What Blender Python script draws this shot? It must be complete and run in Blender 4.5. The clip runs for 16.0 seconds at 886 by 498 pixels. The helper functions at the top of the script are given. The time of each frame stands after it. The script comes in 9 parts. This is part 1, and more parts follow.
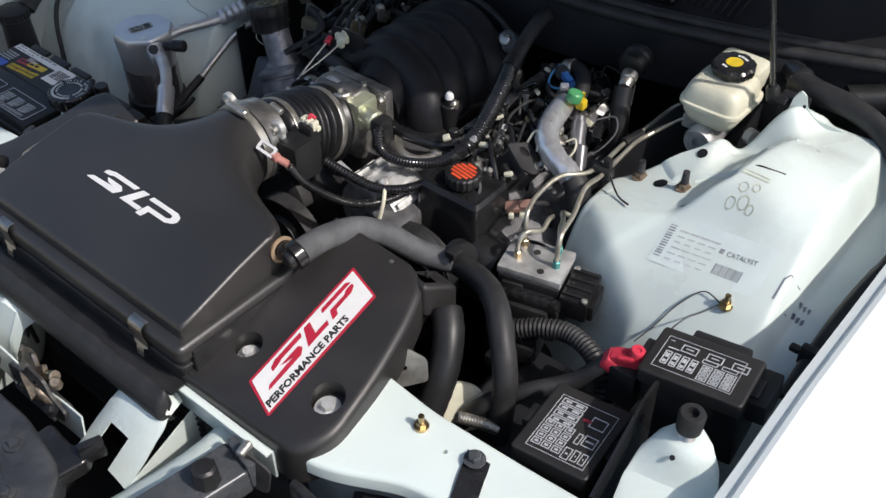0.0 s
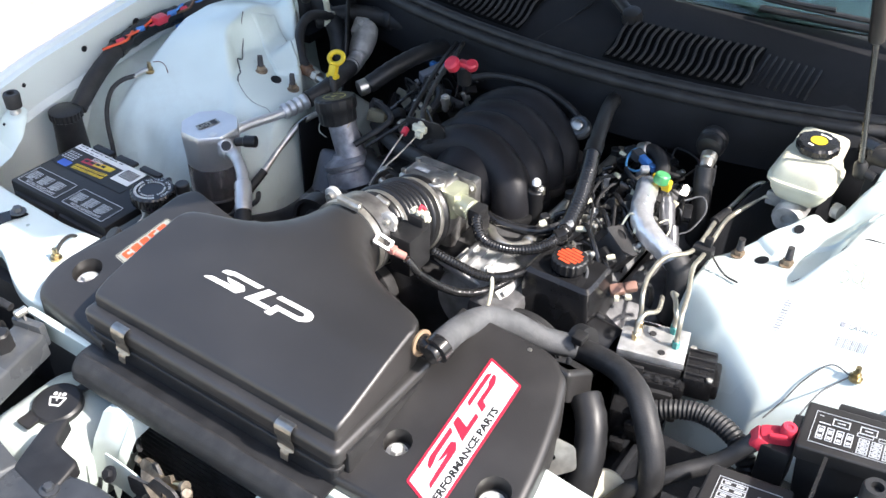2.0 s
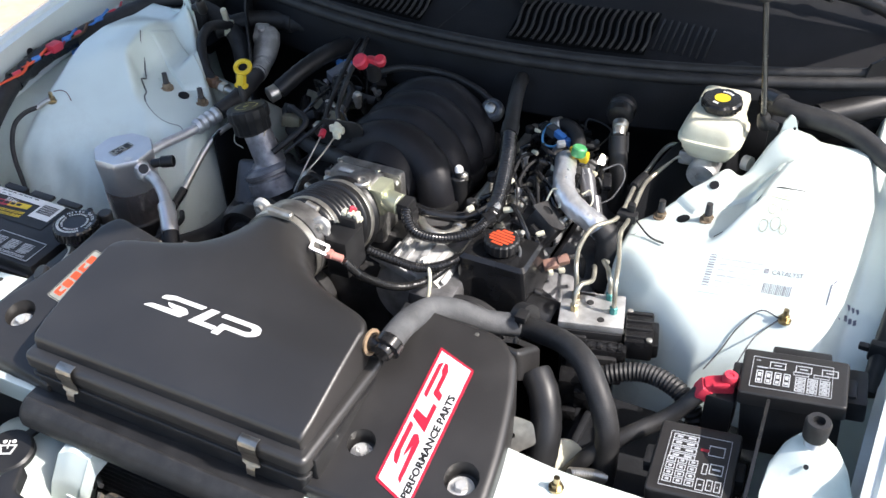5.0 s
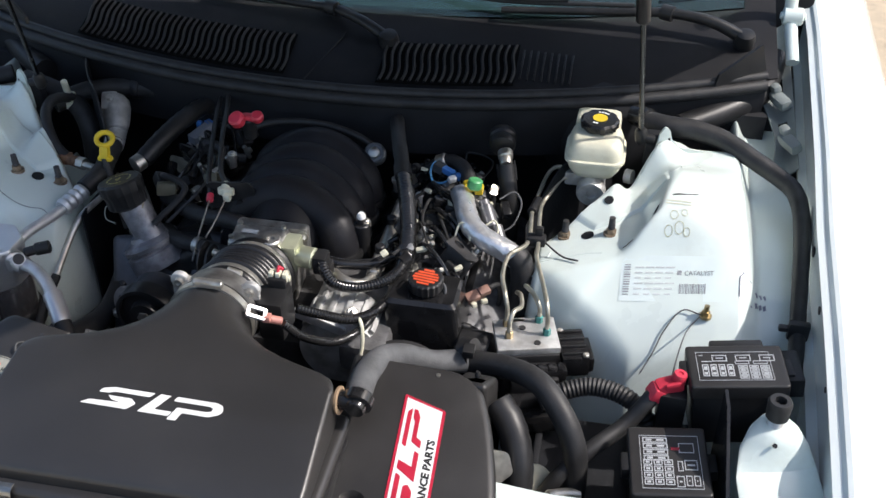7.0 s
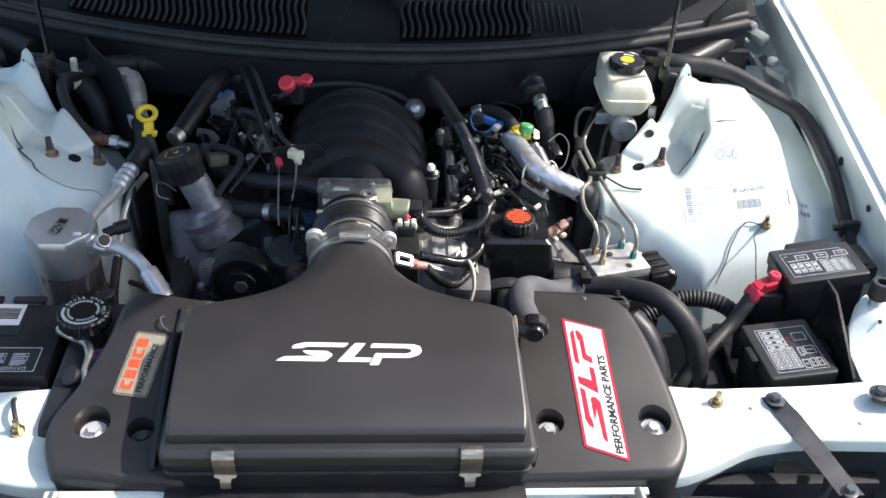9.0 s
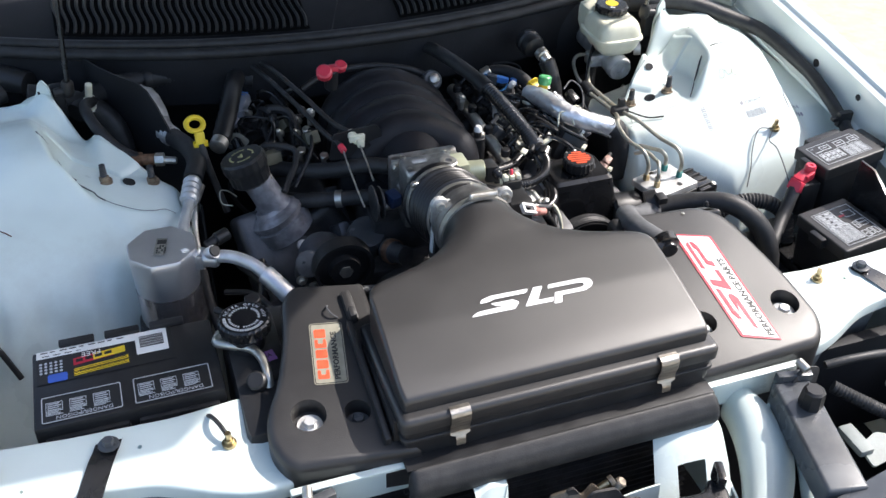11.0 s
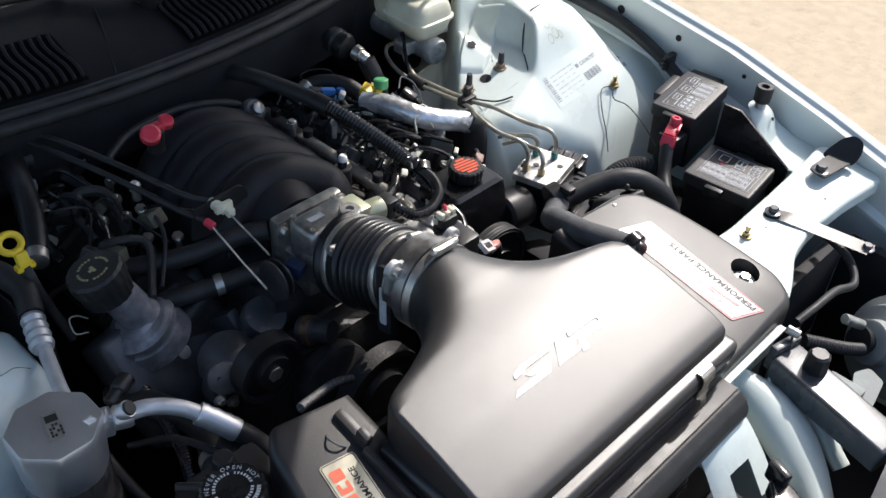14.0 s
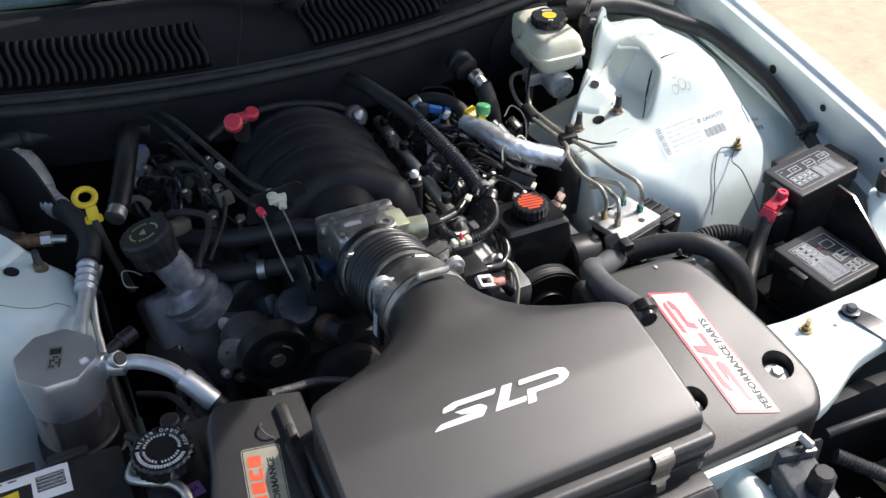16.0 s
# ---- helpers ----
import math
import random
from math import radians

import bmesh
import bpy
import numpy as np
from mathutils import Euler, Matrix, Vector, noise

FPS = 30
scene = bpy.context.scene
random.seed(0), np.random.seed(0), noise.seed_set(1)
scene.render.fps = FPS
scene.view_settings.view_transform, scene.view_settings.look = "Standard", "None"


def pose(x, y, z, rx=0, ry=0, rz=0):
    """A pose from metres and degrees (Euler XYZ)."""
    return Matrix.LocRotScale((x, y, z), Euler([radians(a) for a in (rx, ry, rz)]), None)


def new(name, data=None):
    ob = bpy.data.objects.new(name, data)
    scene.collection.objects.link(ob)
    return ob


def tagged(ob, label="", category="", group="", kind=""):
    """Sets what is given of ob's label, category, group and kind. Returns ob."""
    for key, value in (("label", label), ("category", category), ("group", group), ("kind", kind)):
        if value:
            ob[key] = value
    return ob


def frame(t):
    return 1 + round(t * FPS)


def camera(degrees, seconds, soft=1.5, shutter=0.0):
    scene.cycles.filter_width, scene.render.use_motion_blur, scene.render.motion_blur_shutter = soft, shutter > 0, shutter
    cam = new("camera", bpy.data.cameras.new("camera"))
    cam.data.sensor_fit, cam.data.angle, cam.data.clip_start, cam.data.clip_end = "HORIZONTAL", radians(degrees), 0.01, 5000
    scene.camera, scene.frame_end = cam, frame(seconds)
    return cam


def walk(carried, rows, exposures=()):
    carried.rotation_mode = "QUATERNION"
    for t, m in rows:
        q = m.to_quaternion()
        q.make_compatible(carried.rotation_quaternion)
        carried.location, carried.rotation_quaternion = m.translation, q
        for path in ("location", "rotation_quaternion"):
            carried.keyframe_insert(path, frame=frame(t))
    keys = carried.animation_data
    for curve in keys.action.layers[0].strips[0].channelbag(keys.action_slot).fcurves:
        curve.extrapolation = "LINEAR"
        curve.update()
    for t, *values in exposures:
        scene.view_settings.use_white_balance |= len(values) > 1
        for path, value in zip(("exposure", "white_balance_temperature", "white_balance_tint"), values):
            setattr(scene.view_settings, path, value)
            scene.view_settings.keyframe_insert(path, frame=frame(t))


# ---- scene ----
cam = camera(48.8, 16.0)
METRES = 2.9
BASE = pose(0.9167, -0.3833, 1.713, -42.0, 0.0, 39.6)
ROWS = [
    (0.0, 0.0, 0.0, 0.0, 0.0, 0.0, -0.0),
    (0.5, 0.0012, -0.003, -0.0011, 3.96, 1.86, -1.84),
    (1.0, -0.0177, -0.0036, -0.0008, 2.89, 3.22, -2.16),
    (1.5, -0.0576, -0.0006, 0.0046, -1.8, 4.83, 1.11),
    (2.0, -0.0889, 0.004, 0.0059, -4.27, 4.59, 2.64),
    (2.5, -0.0927, 0.0053, 0.0038, -6.43, 4.19, 3.35),
    (3.0, -0.0796, 0.0059, 0.0068, -6.68, 3.35, 4.83),
    (3.5, -0.0499, 0.0075, 0.0148, -4.85, 3.25, 5.77),
    (6.0, -0.1456, -0.011, 0.0044, -16.97, 3.15, 13.93),
    (6.5, -0.1619, -0.0084, 0.0035, -21.46, 3.84, 15.9),
    (7.0, -0.1684, 0.0181, 0.0292, -22.12, 2.37, 18.76),
    (7.5, -0.1798, 0.0442, 0.0557, -22.0, 1.57, 20.16),
    (8.0, -0.2255, 0.0552, 0.0644, -29.9, -0.01, 23.0),
    (8.5, -0.2838, 0.0625, 0.0647, -35.98, -4.41, 26.39),
    (9.0, -0.3158, 0.0716, 0.0709, -35.84, -3.93, 24.5),
    (11.5, -0.4495, 0.1564, 0.1434, -57.84, -16.87, 34.86),
    (12.0, -0.4291, 0.1772, 0.1556, -61.82, -20.64, 33.96),
    (12.5, -0.3916, 0.2084, 0.1832, -58.8, -20.08, 34.41),
    (13.0, -0.3818, 0.2348, 0.2075, -63.71, -22.32, 35.42),
    (13.5, -0.394, 0.2665, 0.2338, -75.65, -29.36, 38.46),
    (14.0, -0.4007, 0.2815, 0.2442, -84.36, -35.73, 38.79),
    (14.5, -0.4017, 0.2838, 0.2469, -86.76, -36.27, 37.92),
    (15.0, -0.3956, 0.265, 0.2371, -83.89, -34.73, 40.71),
    (15.5, -0.3752, 0.2223, 0.2058, -72.34, -25.91, 40.37),
    (16.0, -0.3723, 0.1859, 0.1721, -58.46, -18.57, 36.79),
]
walk(cam, [(t, BASE @ pose(METRES * x, METRES * y, METRES * z, 90 + pitch, roll, yaw)) for t, x, y, z, yaw, pitch, roll in ROWS],
     [(0.0, -0.50), (0.5, 0.02), (1.0, 0.26), (1.5, 0.48), (2.0, 0.93), (2.5, 0.83), (3.0, 0.58), (3.5, 0.56), (6.0, 0.42), (6.5, 0.22), (7.0, -0.06), (7.5, 0.28), (8.0, 0.32), (9.0, 0.40), (11.5, 0.54), (12.0, 0.45), (12.5, 0.27), (13.0, 0.32), (13.5, 0.18), (14.0, -0.08), (14.5, -0.26), (15.0, -0.42), (15.5, -0.33), (16.0, 0.12)])

# ---- light ----
SUN = Vector((0.675, 0.07, 0.735)).normalized()
world = bpy.data.worlds.new("sky")
scene.world = world
world.use_nodes = True
wn, wl = world.node_tree.nodes, world.node_tree.links
sky = wn.new("ShaderNodeTexSky")
sky.sky_type = "NISHITA"
sky.sun_disc = False
sky.sun_elevation = math.asin(SUN.z)
sky.sun_rotation = math.atan2(SUN.x, SUN.y)
sky.dust_density, sky.ozone_density = 2.4, 0.8
wl.new(sky.outputs[0], wn["Background"].inputs[0])
wn["Background"].inputs[1].default_value = 0.21
sun = new("sun", bpy.data.lights.new("sun", "SUN"))
sun.data.energy, sun.data.angle, sun.data.color = 4.6, radians(0.55), (1.0, 0.937, 0.892)
sun.rotation_mode = "QUATERNION"
sun.rotation_quaternion = SUN.to_track_quat("Z", "Y")


# ---- materials ----
def mat(name, color, rough=0.5, metal=0.0, var=0.15, scale=30.0, bump=0.1, fine=400.0, dirt=None, dirt_amount=0.35, spec=0.5, coat=0.0, aniso=None, spread=0.12):
    """A surface with two scales of variation: broad stains and fine grain."""
    m = bpy.data.materials.new(name)
    m.use_nodes = True
    n, l = m.node_tree.nodes, m.node_tree.links
    b = n["Principled BSDF"]
    co = n.new("ShaderNodeTexCoord")
    src = co.outputs["Object"]
    if aniso:
        mp = n.new("ShaderNodeMapping")
        mp.inputs["Scale"].default_value = aniso
        l.new(src, mp.inputs["Vector"])
        src = mp.outputs["Vector"]
    big, small = n.new("ShaderNodeTexNoise"), n.new("ShaderNodeTexNoise")
    big.inputs["Scale"].default_value, big.inputs["Detail"].default_value = scale, 6
    small.inputs["Scale"].default_value, small.inputs["Detail"].default_value = fine, 4
    l.new(src, big.inputs["Vector"])
    l.new(src, small.inputs["Vector"])
    ramp = n.new("ShaderNodeValToRGB")
    ramp.color_ramp.elements[0].position, ramp.color_ramp.elements[1].position = 0.38, 0.66
    l.new(big.outputs["Fac"], ramp.inputs["Fac"])
    c = Vector(color)
    mixa = n.new("ShaderNodeMix")
    mixa.data_type = "RGBA"
    mixa.inputs["A"].default_value = (*(c * (1 - var)), 1)
    mixa.inputs["B"].default_value = (*(c * (1 + 0.5 * var)), 1)
    l.new(ramp.outputs["Color"], mixa.inputs["Factor"])
    out = mixa.outputs["Result"]
    if dirt:
        spots = n.new("ShaderNodeTexNoise")
        spots.inputs["Scale"].default_value, spots.inputs["Detail"].default_value = scale * 0.6, 9
        spots.inputs["Roughness"].default_value = 0.72
        l.new(src, spots.inputs["Vector"])
        cut = n.new("ShaderNodeMapRange")
        cut.inputs["From Min"].default_value, cut.inputs["From Max"].default_value = 0.52, 0.72
        cut.inputs["To Max"].default_value = dirt_amount
        l.new(spots.outputs["Fac"], cut.inputs["Value"])
        mixb = n.new("ShaderNodeMix")
        mixb.data_type = "RGBA"
        l.new(cut.outputs["Result"], mixb.inputs["Factor"])
        l.new(out, mixb.inputs["A"])
        mixb.inputs["B"].default_value = (*dirt, 1)
        out = mixb.outputs["Result"]
    l.new(out, b.inputs["Base Color"])
    rr = n.new("ShaderNodeMapRange")
    rr.inputs["To Min"].default_value, rr.inputs["To Max"].default_value = max(0.03, rough - spread), min(1, rough + spread)
    l.new(big.outputs["Fac"], rr.inputs["Value"])
    l.new(rr.outputs["Result"], b.inputs["Roughness"])
    b.inputs["Metallic"].default_value = metal
    b.inputs["Specular IOR Level"].default_value = spec
    b.inputs["Coat Weight"].default_value = coat
    b.inputs["Coat Roughness"].default_value = 0.08
    if bump:
        bp = n.new("ShaderNodeBump")
        bp.inputs["Strength"].default_value, bp.inputs["Distance"].default_value = bump, 0.002
        l.new(small.outputs["Fac"], bp.inputs["Height"])
        l.new(bp.outputs["Normal"], b.inputs["Normal"])
    return m


PAINT = mat("white_paint", (0.725, 0.81, 0.768), 0.30, var=0.06, scale=6, bump=0.02, fine=60, dirt=(0.40, 0.385, 0.33), dirt_amount=0.28, coat=0.45)
PAINT_OUT = mat("glossy_white_paint", (0.76, 0.82, 0.81), 0.22, var=0.02, scale=4, bump=0.0, coat=0.8)
LID = mat("textured_black_plastic", (0.026, 0.0248, 0.0245), 0.39, var=0.15, scale=10, bump=0.10, fine=1100, dirt=(0.06, 0.056, 0.052), dirt_amount=0.18, spread=0.03, spec=0.80)
COVERBLACK = mat("moulded_cover_plastic", (0.027, 0.0255, 0.025), 0.43, var=0.2, scale=14, bump=0.12, fine=700, dirt=(0.06, 0.056, 0.052), dirt_amount=0.25, spread=0.05, spec=0.6)
BLACK = mat("black_plastic", (0.021, 0.021, 0.022), 0.40, var=0.3, scale=25, bump=0.12, fine=500, dirt=(0.05, 0.046, 0.042), dirt_amount=0.3, spec=0.4)
GLOSSBLACK = mat("shiny_black_plastic", (0.017, 0.017, 0.018), 0.19, var=0.3, scale=25, bump=0.04, fine=300, dirt=(0.05, 0.045, 0.04), dirt_amount=0.2)
RUBBER = mat("black_rubber", (0.028, 0.028, 0.029), 0.5, var=0.3, scale=40, bump=0.2, fine=500, dirt=(0.07, 0.066, 0.062), dirt_amount=0.4, spec=0.4)
GREYRUB = mat("dusty_grey_rubber", (0.10, 0.103, 0.108), 0.7, var=0.3, scale=35, bump=0.3, fine=400, dirt=(0.2, 0.2, 0.2), dirt_amount=0.4)
INTAKE = mat("dusty_black_nylon", (0.019, 0.019, 0.022), 0.46, var=0.25, scale=20, bump=0.2, fine=350, dirt=(0.04, 0.036, 0.034), dirt_amount=0.3, spec=0.22)
DARK = mat("grimy_dark_metal", (0.06, 0.059, 0.060), 0.5, metal=0.3, var=0.4, scale=30, bump=0.4, fine=200, dirt=(0.09, 0.07, 0.05), dirt_amount=0.4)
# plain black for black parts, also painted in for deep shade
SHADEBLACK = mat("black_and_shade", (0.012, 0.013, 0.016), 0.65, var=0.35, scale=15, bump=0.25, fine=200, spec=0.4)
GREYMETAL = mat("grey_painted_steel", (0.085, 0.092, 0.10), 0.27, metal=0.15, var=0.25, scale=14, bump=0.02, fine=250, dirt=(0.2, 0.19, 0.17), dirt_amount=0.3)
ALU = mat("cast_aluminium", (0.60, 0.60, 0.59), 0.5, metal=0.62, var=0.25, scale=45, bump=0.35, fine=500, dirt=(0.22, 0.19, 0.15), dirt_amount=0.5)
SMOOTHALU = mat("smooth_aluminium", (0.70, 0.70, 0.70), 0.42, metal=0.6, var=0.15, scale=35, bump=0.08, fine=300, dirt=(0.35, 0.31, 0.3), dirt_amount=0.45)
STEEL = mat("zinc_steel", (0.62, 0.60, 0.55), 0.34, metal=0.85, var=0.2, scale=60, bump=0.1, fine=500, dirt=(0.3, 0.24, 0.16), dirt_amount=0.4)
CLIPSTEEL = mat("brushed_steel", (0.50, 0.47, 0.42), 0.35, metal=1.0, var=0.25, scale=60, bump=0.2, fine=300, aniso=(1, 1, 6))
BRASS = mat("yellow_zinc", (0.55, 0.44, 0.26), 0.35, metal=1.0, var=0.3, scale=90, bump=0.1)
RUST = mat("rusty_fitting", (0.22, 0.12, 0.07), 0.6, metal=0.5, var=0.4, scale=120, bump=0.3)
FOIL = mat("crinkled_foil", (0.86, 0.86, 0.87), 0.32, metal=0.75, var=0.12, scale=80, bump=1.0, fine=85)
CREAM = mat("cream_plastic", (0.72, 0.70, 0.55), 0.4, var=0.12, scale=22, bump=0.06, dirt=(0.35, 0.28, 0.15), dirt_amount=0.35)
TANK = mat("translucent_white_plastic", (0.62, 0.70, 0.66), 0.4, var=0.08, scale=12, bump=0.05, dirt=(0.4, 0.38, 0.32), dirt_amount=0.25)
WHITE = mat("white_print", (0.80, 0.80, 0.78), 0.38, var=0.05, bump=0.0)
GREYPRINT = mat("grey_print", (0.55, 0.57, 0.58), 0.5, var=0.15, scale=300, bump=0.0)
PALEPRINT = mat("faded_print", (0.34, 0.35, 0.37), 0.6, var=0.25, scale=300, bump=0.0)
LABELCLEAR = mat("pale_label", (0.72, 0.81, 0.79), 0.35, var=0.04, bump=0.0)
RED = mat("red_plastic", (0.68, 0.05, 0.085), 0.35, var=0.15, scale=40, bump=0.05)
REDPRINT = mat("red_print", (0.48, 0.022, 0.05), 0.33, var=0.1, scale=60, bump=0.0)
ORANGE = mat("orange_red_print", (0.80, 0.10, 0.035), 0.5, var=0.15, scale=90, bump=0.0)
YELLOW = mat("yellow_plastic", (0.78, 0.56, 0.03), 0.4, var=0.12, scale=50, bump=0.05)
GREEN = mat("green_plastic", (0.10, 0.42, 0.16), 0.4, var=0.15, bump=0.05)
BLUE = mat("blue_plastic", (0.06, 0.22, 0.60), 0.4, var=0.15, bump=0.05)
PURPLE = mat("purple_label", (0.30, 0.13, 0.36), 0.5, var=0.1, bump=0.0)
CORSAGOLD = mat("pale_gold_foil", (0.66, 0.62, 0.48), 0.2, metal=0.5, var=0.12, scale=80, bump=0.0, coat=1.0)
BLACKPRINT = mat("black_print", (0.015, 0.015, 0.015), 0.5, var=0.2, bump=0.0)
BLUEPRINT = mat("blue_print", (0.05, 0.13, 0.55), 0.45, var=0.1, bump=0.0)
COWL = mat("dusty_cowl_plastic", (0.014, 0.014, 0.016), 0.6, var=0.25, scale=12, bump=0.2, fine=600, dirt=(0.035, 0.034, 0.032), dirt_amount=0.3, spec=0.2)
STRUTROD = mat("dark_chrome_rod", (0.10, 0.10, 0.10), 0.25, metal=0.9, var=0.1, bump=0.0)
PANELGREY = mat("dark_glossy_steel", (0.05, 0.054, 0.06), 0.3, metal=0.1, var=0.3, scale=18, bump=0.03, fine=200, dirt=(0.16, 0.16, 0.15), dirt_amount=0.35)
OLIVE = mat("olive_plastic", (0.13, 0.12, 0.08), 0.55, var=0.2, bump=0.1)
CONCRETE = mat("sandy_concrete", (0.54, 0.44, 0.31), 0.9, var=0.10, scale=14, bump=0.6, fine=160, dirt=(0.24, 0.19, 0.13), dirt_amount=0.45)


def glass_material():
    m = bpy.data.materials.new("tinted_glass")
    m.use_nodes = True
    b = m.node_tree.nodes["Principled BSDF"]
    b.inputs["Base Color"].default_value = (0.45, 0.75, 0.76, 1)
    b.inputs["Roughness"].default_value = 0.03
    b.inputs["Transmission Weight"].default_value = 1.0
    b.inputs["IOR"].default_value = 1.45
    return m


GLASS = glass_material()


# ---- mesh helpers ----
def transform(bm, m):
    bmesh.ops.transform(bm, matrix=m, verts=bm.verts[:])
    return bm


def join(*bms):
    out = bmesh.new()
    for b in bms:
        me = bpy.data.meshes.new("tmp")
        b.to_mesh(me)
        out.from_mesh(me)
        bpy.data.meshes.remove(me)
        b.free()
    return out


def thing(name, label, category, at, group="", kind=""):
    ob = new(name)
    ob.location = at
    ob.empty_display_size = 0.02
    return tagged(ob, label, category, group, kind)


def finish(bm, name, material, sharp=38, flat=False):
    bmesh.ops.recalc_face_normals(bm, faces=bm.faces[:])
    lim = radians(sharp)
    for f in bm.faces:
        f.smooth = not flat
    for e in bm.edges:
        if len(e.link_faces) == 2:
            e.smooth = e.calc_face_angle(0) < lim
    me = bpy.data.meshes.new(name)
    bm.to_mesh(me)
    bm.free()
    me.materials.append(material)
    return me


def part(name, bm, material, parent, label="", sharp=38):
    ob = new(name, finish(bm, name, material, sharp))
    ob.parent = parent
    if parent.data is None:
        ob.matrix_parent_inverse = Matrix.Translation(-parent.location)
    return tagged(ob, label)


def solid(name, bm, material, label, category, kind="", group="", sharp=38):
    """A thing or a piece of the setting that is one mesh."""
    return tagged(new(name, finish(bm, name, material, sharp)), label, category, group, kind)


def box(c, s, bevel=0.003, m=None, seg=2):
    bm = bmesh.new()
    bmesh.ops.create_cube(bm, size=1, matrix=Matrix.Diagonal((*s, 1)))
    if bevel:
        bmesh.ops.bevel(bm, geom=bm.edges[:], offset=min(bevel, 0.45 * min(s)), segments=seg, profile=0.6, affect="EDGES")
    transform(bm, Matrix.Translation(c) @ (m or Matrix()))
    return bm


def rot(rx=0, ry=0, rz=0):
    return pose(0, 0, 0, rx, ry, rz)


def along(p, axis):
    """The pose at p whose z points along axis."""
    return Matrix.Translation(p) @ Vector(axis).to_track_quat("Z", "Y").to_matrix().to_4x4()


def lathe(profile, p=(0, 0, 0), axis=(0, 0, 1), seg=28, knurl=0, depth=0.0):
    """A turned form: profile of (radius, height) along the axis from p."""
    bm = bmesh.new()
    rings = []
    for r, h in profile:
        if r <= 1e-6:
            rings.append([bm.verts.new((0, 0, h))])
        else:
            row = []
            for i in range(seg):
                a = 2 * math.pi * i / seg
                k = r + (depth * (1 if math.cos(knurl * a) > 0 else -1) if knurl and r > 0.6 * max(q[0] for q in profile) else 0)
                row.append(bm.verts.new((k * math.cos(a), k * math.sin(a), h)))
            rings.append(row)
    for a, b in zip(rings, rings[1:]):
        if len(a) == 1 and len(b) == 1:
            continue
        for i in range(seg):
            j = (i + 1) % seg
            if len(a) == 1:
                bm.faces.new((a[0], b[i], b[j]))
            elif len(b) == 1:
                bm.faces.new((a[i], b[0], a[j]))
            else:
                bm.faces.new((a[i], b[i], b[j], a[j]))
    for row in (rings[0], rings[-1]):
        if len(row) > 1:
            bm.faces.new(row)
    return transform(bm, along(p, axis))


def rod(p, q, r, r2=None, bevel=0.0015, seg=20):
    p, q = Vector(p), Vector(q)
    h, r2 = (q - p).length, r if r2 is None else r2
    b = min(bevel, 0.4 * h, 0.5 * min(r, r2))
    return lathe([(r - b, 0), (r, b), (r2, h - b), (r2 - b, h)], p, q - p, seg)


def smooth_path(pts, n=8):
    pts = [Vector(p) for p in pts]
    ext = [2 * pts[0] - pts[1]] + pts + [2 * pts[-1] - pts[-2]]
    out = []
    for i in range(1, len(ext) - 2):
        a, b, c, d = ext[i - 1:i + 3]
        for k in range(n):
            t = k / n
            out.append(0.5 * (2 * b + (c - a) * t + (2 * a - 5 * b + 4 * c - d) * t * t + (3 * b - a - 3 * c + d) * t ** 3))
    out.append(pts[-1])
    return out


def tube(pts, r, seg=10, n=8, corr=0.0, pitch=0.005, r2=None, rough=0.0, seed=1):
    """A hose, pipe or wire along a smooth line; corr: depth of its corrugations."""
    path = smooth_path(pts, n)
    if corr:
        dense, step = [], pitch / 2
        acc = 0.0
        dense.append(path[0])
        for a, b in zip(path, path[1:]):
            L = (b - a).length
            while acc + L >= step:
                f = (step - acc) / L if L else 1
                a = a.lerp(b, f)
                L = (b - a).length
                dense.append(a.copy())
                acc = 0.0
            acc += L
        path = dense
    bm = bmesh.new()
    rng = random.Random(seed)
    t = (path[1] - path[0]).normalized()
    up = Vector((0, 0, 1)) if abs(t.z) < 0.9 else Vector((1, 0, 0))
    u = t.cross(up).normalized()
    rings = []
    N = len(path)
    for i, p in enumerate(path):
        t = (path[min(i + 1, N - 1)] - path[max(i - 1, 0)]).normalized()
        u = (u - t * u.dot(t)).normalized()
        v = t.cross(u)
        rad = r if r2 is None else r + (r2 - r) * i / (N - 1)
        rad += corr * (i % 2)
        rings.append([bm.verts.new(p + (rad * (1 + rough * rng.uniform(-1, 1))) * (math.cos(2 * math.pi * k / seg) * u + math.sin(2 * math.pi * k / seg) * v)) for k in range(seg)])
    for a, b in zip(rings, rings[1:]):
        for k in range(seg):
            bm.faces.new((a[k], a[(k + 1) % seg], b[(k + 1) % seg], b[k]))
    bm.faces.new(rings[0])
    bm.faces.new(rings[-1])
    return bm


def loft(rings, caps=True):
    bm = bmesh.new()
    rows = [[bm.verts.new(p) for p in ring] for ring in rings]
    n = len(rows[0])
    for a, b in zip(rows, rows[1:]):
        for k in range(n):
            bm.faces.new((a[k], a[(k + 1) % n], b[(k + 1) % n], b[k]))
    if caps:
        bm.faces.new(rows[0])
        bm.faces.new(rows[-1])
    return bm


def grid(nx, ny, fn, closed=False):
    """A sheet from fn(u, v) with u and v from 0 to 1."""
    bm = bmesh.new()
    v = [[bm.verts.new(fn(i / nx, j / ny)) for j in range(ny + 1)] for i in range(nx + 1)]
    for i in range(nx):
        for j in range(ny):
            bm.faces.new((v[i][j], v[i + 1][j], v[i + 1][j + 1], v[i][j + 1]))
    return bm


def thicken(bm, d):
    """Gives a sheet a thickness d against its normals."""
    bmesh.ops.recalc_face_normals(bm, faces=bm.faces[:])
    bmesh.ops.solidify(bm, geom=bm.faces[:], thickness=d)
    return bm


